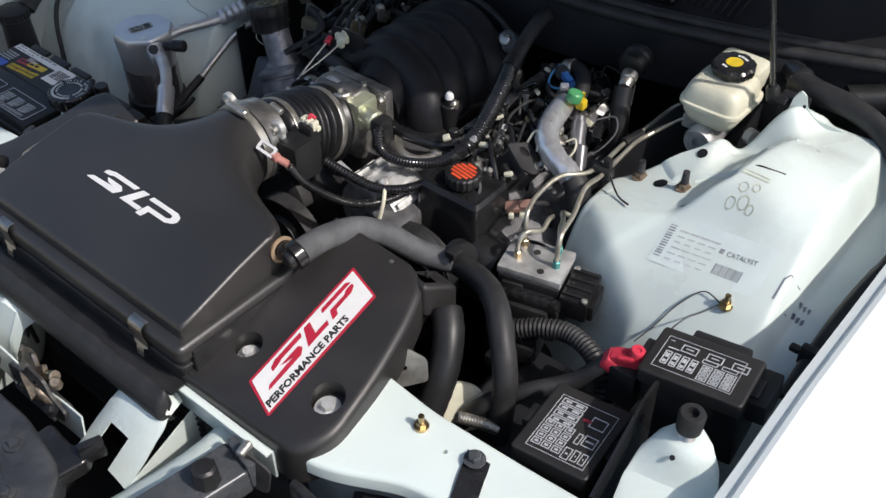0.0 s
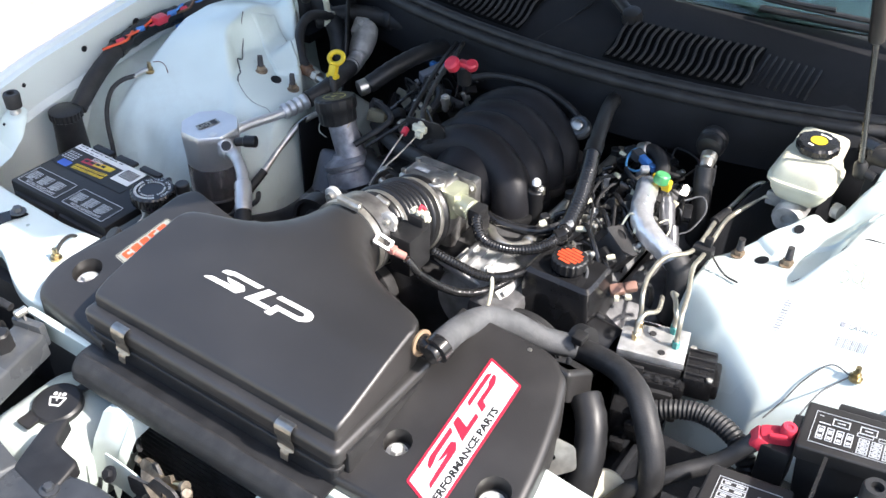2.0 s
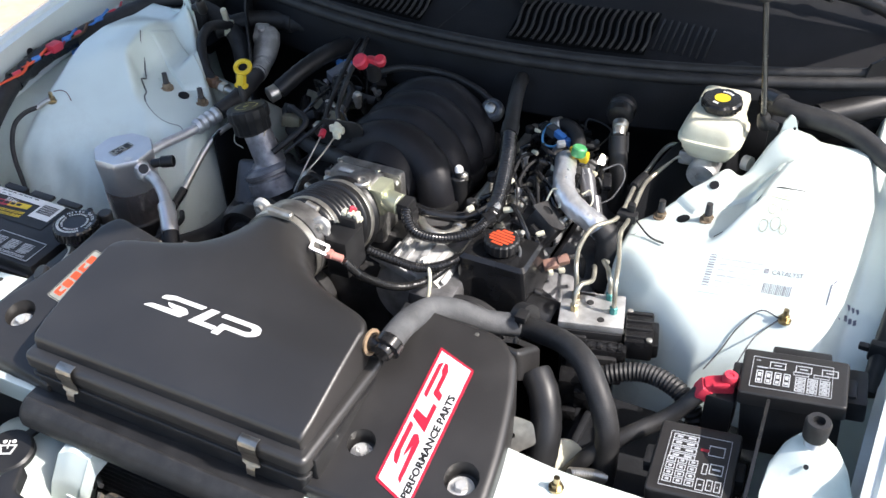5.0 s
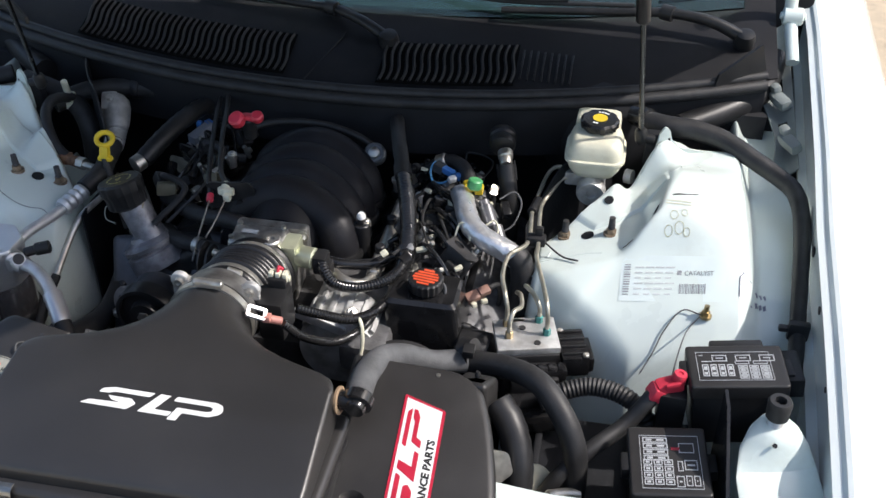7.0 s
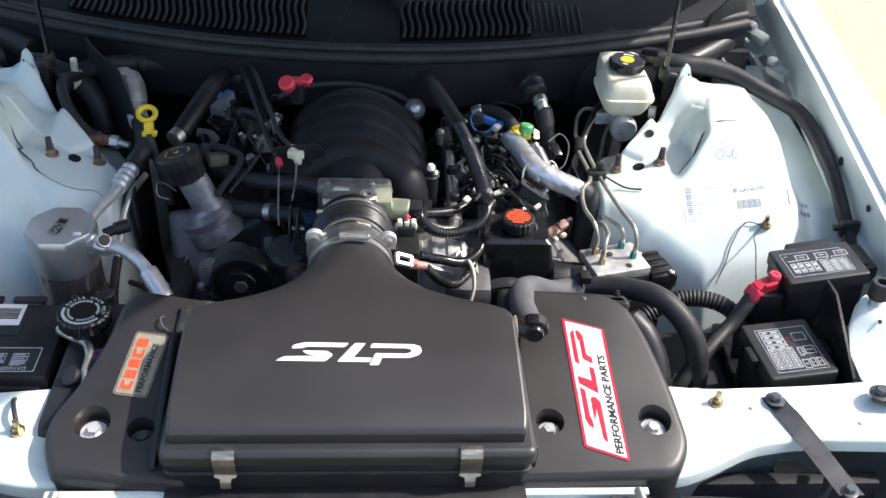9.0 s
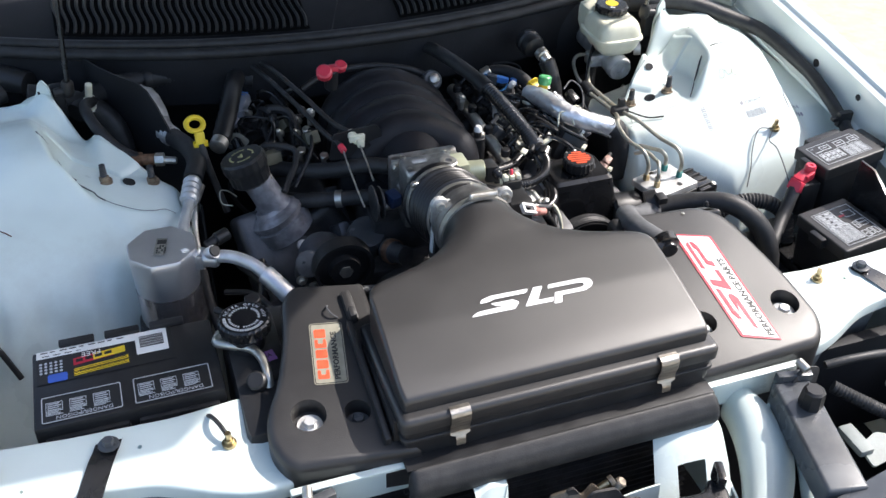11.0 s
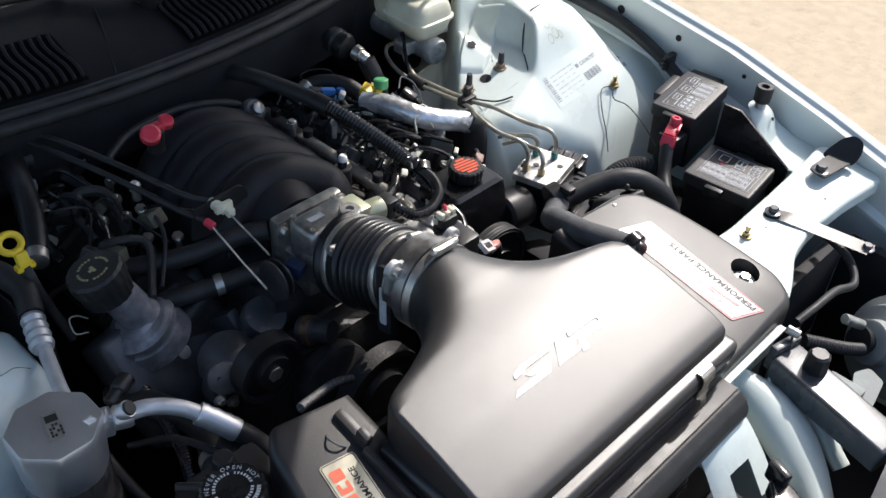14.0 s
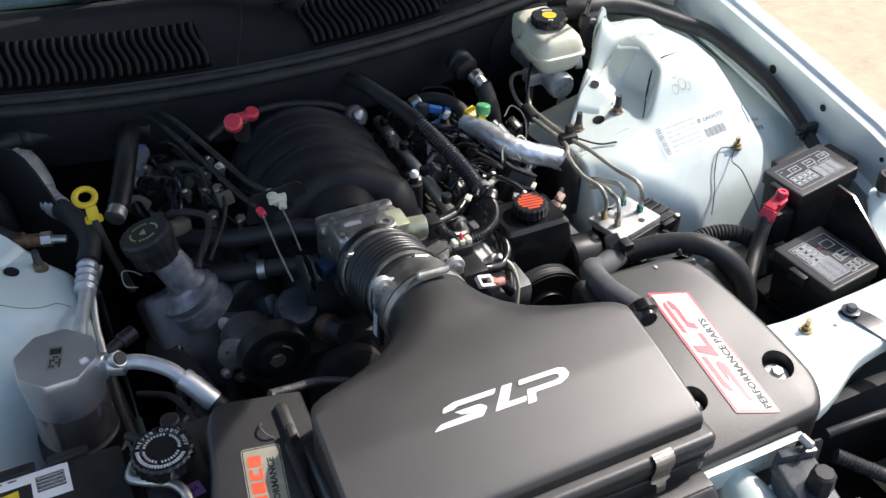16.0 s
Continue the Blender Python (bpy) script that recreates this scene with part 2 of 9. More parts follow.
def rounded(pts, r, n=5):
    """A plan outline with its corners rounded; r: one radius or one for each corner."""
    out = []
    N = len(pts)
    for i in range(N):
        p = Vector(pts[i])
        a, b = Vector(pts[i - 1]) - p, Vector(pts[(i + 1) % N]) - p
        rr = r[i] if isinstance(r, (list, tuple)) else r
        rr = min(rr, 0.45 * a.length, 0.45 * b.length)
        if rr <= 0:
            out.append(p)
            continue
        s, e = p + a.normalized() * rr, p + b.normalized() * rr
        for k in range(n + 1):
            t = k / n
            out.append((1 - t) ** 2 * s + 2 * t * (1 - t) * p + t * t * e)
    return out


def offset(loop, d):
    """The outline moved inwards by d (it runs anticlockwise)."""
    out = []
    N = len(loop)
    for i in range(N):
        t = (loop[(i + 1) % N] - loop[i - 1]).normalized()
        out.append(loop[i] + Vector((-t.y, t.x)) * d)
    return out


def circle(c, r, n=20):
    return [Vector((c[0] + r * math.cos(2 * math.pi * k / n), c[1] + r * math.sin(2 * math.pi * k / n))) for k in range(n)]


def plate(outline, z, depth, edge=0.006, holes=(), hole_depth=None):
    """A moulded plate over a plan outline: top at z(x, y), a rolled rim, walls depth deep, and holes (loops)."""
    bm = bmesh.new()
    out = [Vector(p) for p in outline]
    area = sum(a.x * b.y - b.x * a.y for a, b in zip(out, out[1:] + out[:1]))
    if area < 0:
        out.reverse()
    steps = 5
    loops = []
    for k in range(steps):
        a = math.pi / 2 * k / (steps - 1)
        ring = offset(out, edge * (1 - math.sin(a)))
        loops.append([bm.verts.new((p.x, p.y, z(p.x, p.y) - edge * (1 - math.cos(a)))) for p in ring])
    loops.append([bm.verts.new((p.x, p.y, z(p.x, p.y) - depth)) for p in out])
    n = len(out)
    for a, b in zip(loops, loops[1:]):
        for k in range(n):
            bm.faces.new((a[k], a[(k + 1) % n], b[(k + 1) % n], b[k]))
    edges = [bm.edges.get((loops[0][k], loops[0][(k + 1) % n])) for k in range(n)]
    for hole in holes:
        hv = [bm.verts.new((p.x, p.y, z(p.x, p.y))) for p in hole]
        lo = [bm.verts.new((p.x, p.y, z(p.x, p.y) - (hole_depth or depth))) for p in hole]
        m = len(hv)
        for k in range(m):
            edges.append(bm.edges.new((hv[k], hv[(k + 1) % m])))
        for k in range(m):
            bm.faces.new((hv[k], hv[(k + 1) % m], lo[(k + 1) % m], lo[k]))
        if hole_depth:
            bm.faces.new(lo)
    bmesh.ops.triangle_fill(bm, edges=edges, use_beauty=True)
    return bm


def slab(outline, h=0.0008, m=None, holes=()):
    """A flat piece over an outline in the plane of m."""
    bm = bmesh.new()
    loop = [bm.verts.new((p[0], p[1], 0)) for p in outline]
    n = len(loop)
    if holes:
        edges = [bm.edges.new((loop[k], loop[(k + 1) % n])) for k in range(n)]
        for hole in holes:
            hv = [bm.verts.new((p[0], p[1], 0)) for p in hole]
            edges += [bm.edges.new((hv[k], hv[(k + 1) % len(hv)])) for k in range(len(hv))]
        bmesh.ops.triangle_fill(bm, edges=edges, use_beauty=True)
    else:
        bm.faces.new(loop)
    got = bmesh.ops.extrude_face_region(bm, geom=bm.faces[:])
    bmesh.ops.translate(bm, verts=[v for v in got["geom"] if isinstance(v, bmesh.types.BMVert)], vec=(0, 0, h))
    return transform(bm, m) if m else bm


def rect(x0, y0, x1, y1, r=0.0):
    pts = [(x0, y0), (x1, y0), (x1, y1), (x0, y1)]
    return rounded(pts, r, 4) if r else [Vector(p) for p in pts]


def frame_rect(x0, y0, x1, y1, w, r=0.0, m=None, h=0.0008):
    return slab(rect(x0, y0, x1, y1, r), h, m, [rect(x0 + w, y0 + w, x1 - w, y1 - w, max(0, r - w))])


def plane(o, u, v, lift=0.0):
    """The pose with its origin at o, x towards u and y nearly towards v."""
    o, u, v = Vector(o), Vector(u), Vector(v)
    x = (u - o).normalized()
    z = x.cross(v - o).normalized()
    y = z.cross(x)
    m = Matrix((x, y, z)).transposed().to_4x4()
    m.translation = o + z * lift
    return m


def words(body, size, m, h=0.0006, stretch=1.0, shear=0.0, align="LEFT", bold=0.0):
    cu = bpy.data.curves.new("tmp", "FONT")
    cu.body, cu.size, cu.extrude, cu.shear, cu.align_x = body, size, h / 2, shear, align
    cu.resolution_u, cu.offset = 2, bold
    ob = new("tmp", cu)
    me = bpy.data.meshes.new_from_object(ob.evaluated_get(bpy.context.evaluated_depsgraph_get()))
    bpy.data.objects.remove(ob)
    bpy.data.curves.remove(cu)
    bm = bmesh.new()
    bm.from_mesh(me)
    bpy.data.meshes.remove(me)
    return transform(bm, m @ Matrix.Diagonal((stretch, 1, 1, 1)))


def ss(a, b, x):
    t = max(0.0, min(1.0, (x - a) / (b - a)))
    return t * t * (3 - 2 * t)


def hexbolt(p, axis=(0, 0, 1), r=0.007, washer=0.010, head=0.006):
    """A bolt head with its washer."""
    w = lathe([(washer, 0), (washer, 0.0015), (washer * 0.8, 0.0022), (0, 0.0022)], p, axis, 20)
    q = Vector(p) + Vector(axis).normalized() * 0.0022
    return join(w, lathe([(r, 0), (r, head * 0.8), (r * 0.85, head), (0, head)], q, axis, 6))


def stud(p, axis=(0, 0, 1), h=0.028):
    """A threaded stud with its nut."""
    a = Vector(axis).normalized()
    return join(lathe([(0.011, 0), (0.011, 0.002), (0.0, 0.002)], p, axis, 18), lathe([(0.0085, 0.002), (0.0085, 0.010), (0, 0.010)], p, axis, 6),
                tube([Vector(p) + a * 0.009, Vector(p) + a * h], 0.0042, 10, 6, corr=0.0006, pitch=0.0025))


# ---- the setting ----
def interp(x, xs, ys):
    return float(np.interp(x, xs, ys))


solid("ground", grid(8, 8, lambda u, v: (-60 + 120 * u, -60 + 120 * v, 0)), CONCRETE, "sunlit sandy concrete driveway", "ground", "structure")


def tower_z(x, y):
    """Height of the inner wing and its strut tower, for the side where x is positive."""
    # shelf with the studs, rising behind into a flange
    z = interp(x, [0.36, 0.39, 0.43, 0.50, 0.56, 0.62], [0.82, 0.845, 0.857, 0.876, 0.893, 0.900])
    z += 0.44 * min(0.155, max(0.0, y - 0.66)) * (1 - ss(0.495, 0.525, x) * (1 - ss(0.755, 0.80, y)))
    # the dome over the strut, its edge running back and outwards
    d = max(0.775 * (x - 0.50) - 0.632 * (y - 0.567), x - (0.557 + 0.2 * (y - 0.643)))
    dome = interp(y, [0.38, 0.46, 0.50, 0.55, 0.60, 0.64, 0.70, 0.76, 0.84, 0.95], [0.765, 0.818, 0.853, 0.884, 0.913, 0.931, 0.937, 0.930, 0.914, 0.90])
    dome -= 0.14 * max(0.0, 0.66 - x) * (1 - ss(0.56, 0.62, y))
    dome += 0.016 * ss(0.575, 0.625, y) * (1 - ss(0.60, 0.70, x)) * (1 - ss(0.72, 0.80, y))
    soft = 0.030 * ss(0.64, 0.71, y)
    w = ss(-0.001 - soft, 0.013 + 0.3 * soft, d)
    z = min(z, dome + 0.004) * (1 - w) + dome * w if y < 0.66 else z * (1 - w) + max(dome, min(z, 0.925)) * w
    # flatter strip beside the fender
    o = ss(0.688, 0.722, x)
    z = z * (1 - o) + o * interp(y, [0.40, 0.46, 0.50, 0.55, 0.65, 0.80, 0.95], [0.772, 0.800, 0.828, 0.852, 0.858, 0.866, 0.875])
    # front face, inner wall and the cut-away behind the studs
    yf = max(0.462, 0.57 - 0.75 * max(0.0, x - 0.40)) + 0.02 * ss(0.70, 0.76, x)
    fall = max(0.0, yf - y)
    z -= 1.9 * fall * fall / (fall + 0.035)
    z -= 0.25 * ss(0.0, 0.03, 0.392 - x)
    cut = y - (0.703 + 1.0 * (x - 0.46))
    if x < 0.62:
        z -= 0.17 * ss(0.0, 0.025, cut) * (1 - ss(0.585, 0.615, x))
    z -= 0.25 * ss(0.0, 0.03, y - 0.845) * (1 - ss(0.66, 0.70, x))
    return max(z, 0.42)


def smooth_heights(nx, ny, passes):
    """The wing's heights on a lattice, softened like pressed sheet metal."""
    h = np.array([[tower_z(0.355 + 0.435 * i / nx, 0.30 + 0.72 * j / ny) for j in range(ny + 1)] for i in range(nx + 1)])
    for _ in range(passes):
        p = np.pad(h, 1, mode="edge")
        h = (p[:-2, 1:-1] + p[2:, 1:-1] + p[1:-1, :-2] + p[1:-1, 2:] + 2 * h) / 6
    return h


NX, NY = 130, 170
WING = smooth_heights(NX, NY, 3)


def wing_at(x, y):
    """The height of the pressed panel at a place."""
    i, j = min(NX - 1e-6, max(0, (abs(x) - 0.355) / 0.435 * NX)), min(NY - 1e-6, max(0, (y - 0.30) / 0.72 * NY))
    a, b = int(i), int(j)
    f, g = i - a, j - b
    return float((1 - f) * ((1 - g) * WING[a, b] + g * WING[a, b + 1]) + f * ((1 - g) * WING[a + 1, b] + g * WING[a + 1, b + 1]))


def inner_wing(name, s, label):
    def at(u, v):
        x, y = 0.355 + 0.435 * u, 0.30 + 0.72 * v
        z = WING[round(u * NX), round(v * NY)] + 0.0012 * noise.noise((14 * x, 14 * y, 3 * s))
        if s < 0:
            # hammered pockets in the front face of the shaded tower
            for px, py, rx, ry, deep in ((0.612, 0.442, 0.022, 0.016, 0.016), (0.572, 0.430, 0.016, 0.014, 0.013), (0.530, 0.462, 0.014, 0.020, 0.009), (0.676, 0.440, 0.014, 0.014, 0.008), (0.440, 0.545, 0.020, 0.014, 0.006)):
                z -= deep * math.exp(-((x - px) / rx) ** 2 - ((y - py) / ry) ** 2)
        return s * x, y, z
    return solid(name, thicken(grid(NX, NY, at), 0.002), PAINT, label, "inner wing", "structure", sharp=60)


inner_wing("inner_wing_left", 1, "sunlit white painted strut tower panel")
inner_wing("inner_wing_right", -1, "white painted strut tower panel in shade")

FY = [-0.40, 0.0, 0.17, 0.36, 0.60, 0.79, 1.20, 1.60]
FX = [0.70, 0.758, 0.775, 0.780, 0.790, 0.805, 0.832, 0.85]
FZ = [0.74, 0.850, 0.888, 0.931, 0.959, 0.972, 0.994, 1.01]


def fender(name, s, label):
    rings = []
    for k in range(76):
        y = -0.40 + 2.5 * k / 75
        x, z = interp(y, FY, FX), interp(y, FY, FZ)
        pro = [(x + 0.002, z - 0.50), (x + 0.004, z - 0.105), (x - 0.012, z - 0.10), (x - 0.012, z - 0.094), (x, z - 0.085), (x + 0.001, z - 0.018), (x - 0.005, z - 0.015), (x - 0.005, z - 0.010),
               (x + 0.006, z - 0.007), (x + 0.010, z - 0.001), (x + 0.016, z + 0.001), (x + 0.028, z - 0.003), (x + 0.050, z - 0.014), (x + 0.090, z - 0.038), (x + 0.13, z - 0.066), (x + 0.16, z - 0.10), (x + 0.18, z - 0.16), (x + 0.185, z - 0.3), (x + 0.185, 0.45), (x + 0.165, 0.22), (x + 0.13, 0.004)]
        rings.append([(s * a, y, b) for a, b in pro])
    bm = bmesh.new()
    rows = [[bm.verts.new(p) for p in r] for r in rings]
    for a, b in zip(rows, rows[1:]):
        for k in range(len(a) - 1):
            bm.faces.new((a[k], a[k + 1], b[k + 1], b[k]))
    return solid(name, thicken(bm, 0.0015), PAINT_OUT, label, "fender", "structure", sharp=30)


fender("fender_left", 1, "glossy white front fender with folded inner lip")
fender("fender_right", -1, "glossy white front fender with folded inner lip")

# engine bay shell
solid("engine_bay_floor", box((0, 0.5, 0.36), (1.5, 1.3, 0.02), 0.002), SHADEBLACK, "engine bay floor coloured black for deep shade", "floor", "structure")
solid("firewall", box((0, 0.995, 0.62), (1.5, 0.02, 0.60), 0.002), SHADEBLACK, "black firewall under the cowl", "firewall", "structure")
# rails coloured black in place of the shade low in the bay
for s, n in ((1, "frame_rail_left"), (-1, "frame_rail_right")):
    solid(n, box((s * 0.41, 0.55, 0.50), (0.05, 0.95, 0.30), 0.01), SHADEBLACK, "frame rail low in the bay, coloured black for shade", "frame rail", "structure")
solid("radiator_core", box((0, 0.03, 0.58), (0.72, 0.04, 0.42), 0.004), SHADEBLACK, "black radiator behind the grille opening", "radiator", "structure")


# front panel pieces on both sides of the radiator
def support_panel(name, s, z0, label):
    pts = [(0.335, 0.012), (0.395, 0.016), (0.43, 0.028), (0.495, 0.060), (0.56, 0.070), (0.66, 0.064), (0.765, 0.05), (0.765, 0.165), (0.70, 0.16), (0.60, 0.157), (0.46, 0.152), (0.37, 0.16), (0.335, 0.14)]
    pts = [(s * x, y) for x, y in pts]
    holes = [circle((s * 0.506, 0.117), 0.003, 10), circle((s * 0.64, 0.09), 0.003, 10)]
    bm = plate(rounded(pts if s > 0 else pts[::-1], 0.02, 4), lambda x, y: z0 + 0.10 * (y - 0.1) + 0.008 * ss(0.55, 0.75, abs(x)), 0.022, 0.006, holes)
    return solid(name, bm, PAINT, label, "radiator support", "structure")


support_panel("radiator_support_left", 1, 0.829, "sunlit white sheet-metal radiator support panel")
support_panel("radiator_support_right", -1, 0.822, "sunlit white sheet-metal radiator support panel")
for s, side in ((1, "left"), (-1, "right")):
    # front face of the white panel, its shade put into a grey colour
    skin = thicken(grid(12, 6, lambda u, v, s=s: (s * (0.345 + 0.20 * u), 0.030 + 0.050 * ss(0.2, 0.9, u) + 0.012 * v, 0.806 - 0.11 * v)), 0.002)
    solid("support_skin_" + side, skin, mat("shaded_face_grey", (0.16, 0.18, 0.19), 0.5, var=0.25, scale=18, bump=0.1), "front face of the white support panel, greyed as in shade", "panel", "structure")
solid("radiator_tie_bar", join(box((0.0, -0.002, 0.815), (0.70, 0.010, 0.005), 0.002), box((0.0, 0.004, 0.790), (0.70, 0.004, 0.048), 0.0015)), PAINT, "white tie bar across the top of the radiator", "tie bar", "structure")

# cowl, seal and windscreen
def cowl_y(x):
    return 0.862 + 0.135 * (x / 0.72) ** 2


def cowl_z(x, y):
    return 0.950 + 0.022 * (x / 0.72) ** 2 + 0.33 * (y - cowl_y(x))


def cowl_at(u, v):
    x = -0.76 + 1.52 * u
    y = cowl_y(x) + 0.012 + 0.22 * v
    return x, y, cowl_z(x, y) + 0.006 * math.sin(6 * v) * 0.5


solid("cowl_panel", thicken(grid(60, 14, cowl_at), 0.004), COWL, "dusty black plastic cowl panel below the windscreen", "cowl", "structure")
solid("cowl_seam", tube([(x, y, cowl_z(x, y) + 0.0015) for x, y in ((-0.020, 1.020), (-0.027, 0.995), (-0.046, 0.945), (-0.066, 0.897), (-0.072, 0.882))], 0.0016, 8, 4), SHADEBLACK, "dark seam between two cowl panels", "seam", "structure")
solid("cowl_ledge", thicken(grid(60, 3, lambda u, v: (-0.74 + 1.48 * u, cowl_y(-0.74 + 1.48 * u) + 0.020 + 0.012 * v, cowl_z(-0.74 + 1.48 * u, cowl_y(-0.74 + 1.48 * u) + 0.020 + 0.012 * v) + 0.007 - 0.006 * v)), 0.002), COWL, "raised ledge along the front of the cowl", "ledge", "structure")
seal_pts = [(-0.74 + 1.48 * k / 24) for k in range(25)]
seal = join(tube([(x, cowl_y(x) + 0.004, cowl_z(x, cowl_y(x)) - 0.004) for x in seal_pts], 0.011, 10, 3),
            tube([(x, cowl_y(x) + 0.018, cowl_z(x, cowl_y(x)) + 0.008) for x in seal_pts], 0.009, 10, 3))
apron = grid(48, 4, lambda u, v: (-0.74 + 1.48 * u, cowl_y(-0.74 + 1.48 * u) + 0.002, cowl_z(-0.74 + 1.48 * u, cowl_y(-0.74 + 1.48 * u)) - 0.012 - 0.09 * v))
solid("cowl_apron", thicken(apron, 0.003), SHADEBLACK, "black apron below the cowl edge", "apron", "structure")
solid("cowl_seal", seal, RUBBER, "black rubber weather seal along the cowl edge", "seal", "structure")


def glass_at(u, v):
    x = -0.70 + 1.40 * u
    y = 1.075 + 0.10 * (x / 0.72) ** 2 + 0.75 * v
    return x, y, 1.022 + 0.025 * (x / 0.72) ** 2 + 0.43 * v


wind = solid("windscreen", thicken(grid(30, 12, glass_at), 0.005), GLASS, "tinted windscreen with a greenish reflection", "windscreen", "structure")
wind.visible_shadow = False
solid("dashboard", box((0, 1.58, 0.90), (1.36, 0.80, 0.12), 0.03), mat("grey_dashboard", (0.034, 0.038, 0.040), 0.8, spec=0.1), "dark dashboard seen through the windscreen", "dashboard", "structure")
solid("cabin_back", box((0, 2.1, 0.78), (1.90, 0.05, 1.54), 0.01), SHADEBLACK, "dark cabin behind the windscreen", "cabin", "structure")


# the raised bonnet, out of view above, with its gas struts
def hood_at(u, v, drop=0.0):
    x = (-1 + 2 * u) * (0.77 - 0.13 * v)
    b = 0.04 * math.cos(math.pi * (u - 0.5))
    return x, 1.09 - 0.86 * v + 0.02 * b - 0.8 * drop, 1.12 + 0.92 * v + b - 0.6 * drop


solid("bonnet", thicken(grid(16, 16, hood_at), 0.02), PAINT_OUT, "white bonnet standing open on gas struts", "bonnet", "structure")
solid("bonnet_liner", thicken(grid(16, 16, lambda u, v: hood_at(0.06 + 0.88 * u, 0.06 + 0.86 * v, 0.05)), 0.012), SHADEBLACK, "black felt liner under the open bonnet", "liner", "structure")


# pockets between the cowl ends and the fenders, their shade painted grey-green
SHADEPAINT = mat("shaded_paint_grey", (0.26, 0.29, 0.28), 0.6, var=0.15, scale=20, bump=0.15, fine=200, dirt=(0.20, 0.20, 0.18), dirt_amount=0.5)
for s, side in ((1, "left"), (-1, "right")):
    # closing sheets, black to stand in for the dark of the pocket
    solid("pocket_floor_" + side, box((s * 0.735, 1.22, 0.80), (0.22, 0.62, 0.02), 0.003), SHADEBLACK, "pocket floor beside the cowl, black in place of shade", "pocket", "structure")
    solid("pocket_wall_" + side, box((s * 0.70, 1.34, 0.90), (0.30, 0.02, 0.24), 0.003), SHADEBLACK, "rear pocket wall beside the cowl, black in place of shade", "pocket", "structure")
    def flange_at(u, v, s=s):
        y = 0.855 + 0.42 * u
        x = 0.752 + 0.045 * v + 0.010 * math.sin(9 * u) * (1 - v)
        return s * x, y, 0.885 + 0.085 * u - 0.012 * math.sin(math.pi * v) + 0.012 * v
    bm = bmesh.new()
    vv = [[bm.verts.new(flange_at(i / 28, j / 8)) for j in range(9)] for i in range(29)]
    for i in range(28):
        for j in range(8):
            if not (3 <= j <= 5 and i in (7, 8, 14, 15, 16)):
                bm.faces.new((vv[i][j], vv[i + 1][j], vv[i + 1][j + 1], vv[i][j + 1]))
    solid("fender_flange_" + side, thicken(bm, 0.002), SHADEPAINT, "pale flange with slots beside the cowl, greyed as in shade", "flange", "structure")
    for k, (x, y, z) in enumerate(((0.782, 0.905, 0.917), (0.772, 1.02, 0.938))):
        solid("flange_lug_" + side, transform(join(box((0, 0, 0), (0.022, 0.05, 0.020), 0.007), box((0.004, 0.02, 0.012), (0.016, 0.02, 0.018), 0.006)), Matrix.Translation((s * x, y, z)) @ rot(0, -s * 20, s * 25)), SHADEPAINT, "raised lug on the greyed flange", "lug", "structure")
    solid("fender_wall_hole_" + side, join(*[lathe([(r, 0), (r, 0.001), (0, 0.001)], (s * (interp(y, FY, FX) - 0.0005), y, interp(y, FY, FZ) + dz), (-s, 0, 0), 14) for y, dz, r in ((0.47, -0.04, 0.006), (0.60, -0.05, 0.008), (0.33, -0.035, 0.004))]), SHADEBLACK, "small dark holes in the fender's inner wall", "holes", "structure")

# black sheets standing in for deep shade on the lower walls behind the towers
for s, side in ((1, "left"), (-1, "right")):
    def shade_sheet_at(u, v, s=s):
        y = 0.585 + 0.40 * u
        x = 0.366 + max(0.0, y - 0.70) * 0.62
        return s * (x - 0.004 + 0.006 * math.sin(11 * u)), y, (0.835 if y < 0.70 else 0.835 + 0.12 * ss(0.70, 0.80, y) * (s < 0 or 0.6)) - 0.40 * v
    solid("splash_liner_" + side, thicken(grid(26, 8, shade_sheet_at), 0.003), SHADEBLACK, "black sheet standing in for shade low behind the strut tower", "liner", "structure")


# ---- air box ----
def superring(cx, cz, w, zt, zb, n, y, count=64):
    """A cross-section between zb and zt, w to each side: a box for a high n, round for 2."""
    out = []
    h, mid = (zt - zb) / 2, (zt + zb) / 2
    for k in range(count):
        a = 2 * math.pi * (k + 0.5) / count
        c, s = math.cos(a), math.sin(a)
        out.append((cx + w * math.copysign(abs(c) ** (2 / n), c), y, mid + h * math.copysign(abs(s) ** (2 / n), s)))
    return out


AX = -0.004
air_box = thing("air_box", "black textured plastic air box lid tapering into an intake neck", "air box", (AX, 0.1, 0.80))
LY = [0.014, 0.0145, 0.0160, 0.019, 0.025, 0.04, 0.11, 0.165, 0.182, 0.194, 0.206, 0.222, 0.240, 0.262, 0.285, 0.305]
LW = [0.199, 0.2005, 0.202, 0.203, 0.204, 0.205, 0.203, 0.201, 0.196, 0.180, 0.146, 0.110, 0.084, 0.066, 0.057, 0.054]
LT = [0.886, 0.8965, 0.9005, 0.9035, 0.9060, 0.911, 0.930, 0.941, 0.944, 0.946, 0.948, 0.951, 0.955, 0.959, 0.962, 0.963]
LB = [0.868, 0.868, 0.868, 0.868, 0.868, 0.868, 0.868, 0.868, 0.868, 0.867, 0.865, 0.862, 0.858, 0.855, 0.854, 0.854]
LN = [36, 40, 44, 44, 44, 44, 44, 36, 13, 5.4, 3.9, 3.2, 2.8, 2.45, 2.15, 2.0]
ys = [0.014, 0.01425, 0.0145, 0.015, 0.016, 0.0175, 0.019, 0.022, 0.025, 0.032, 0.04] + [0.05 + 0.255 * k / 40 for k in range(41)]
rings = []


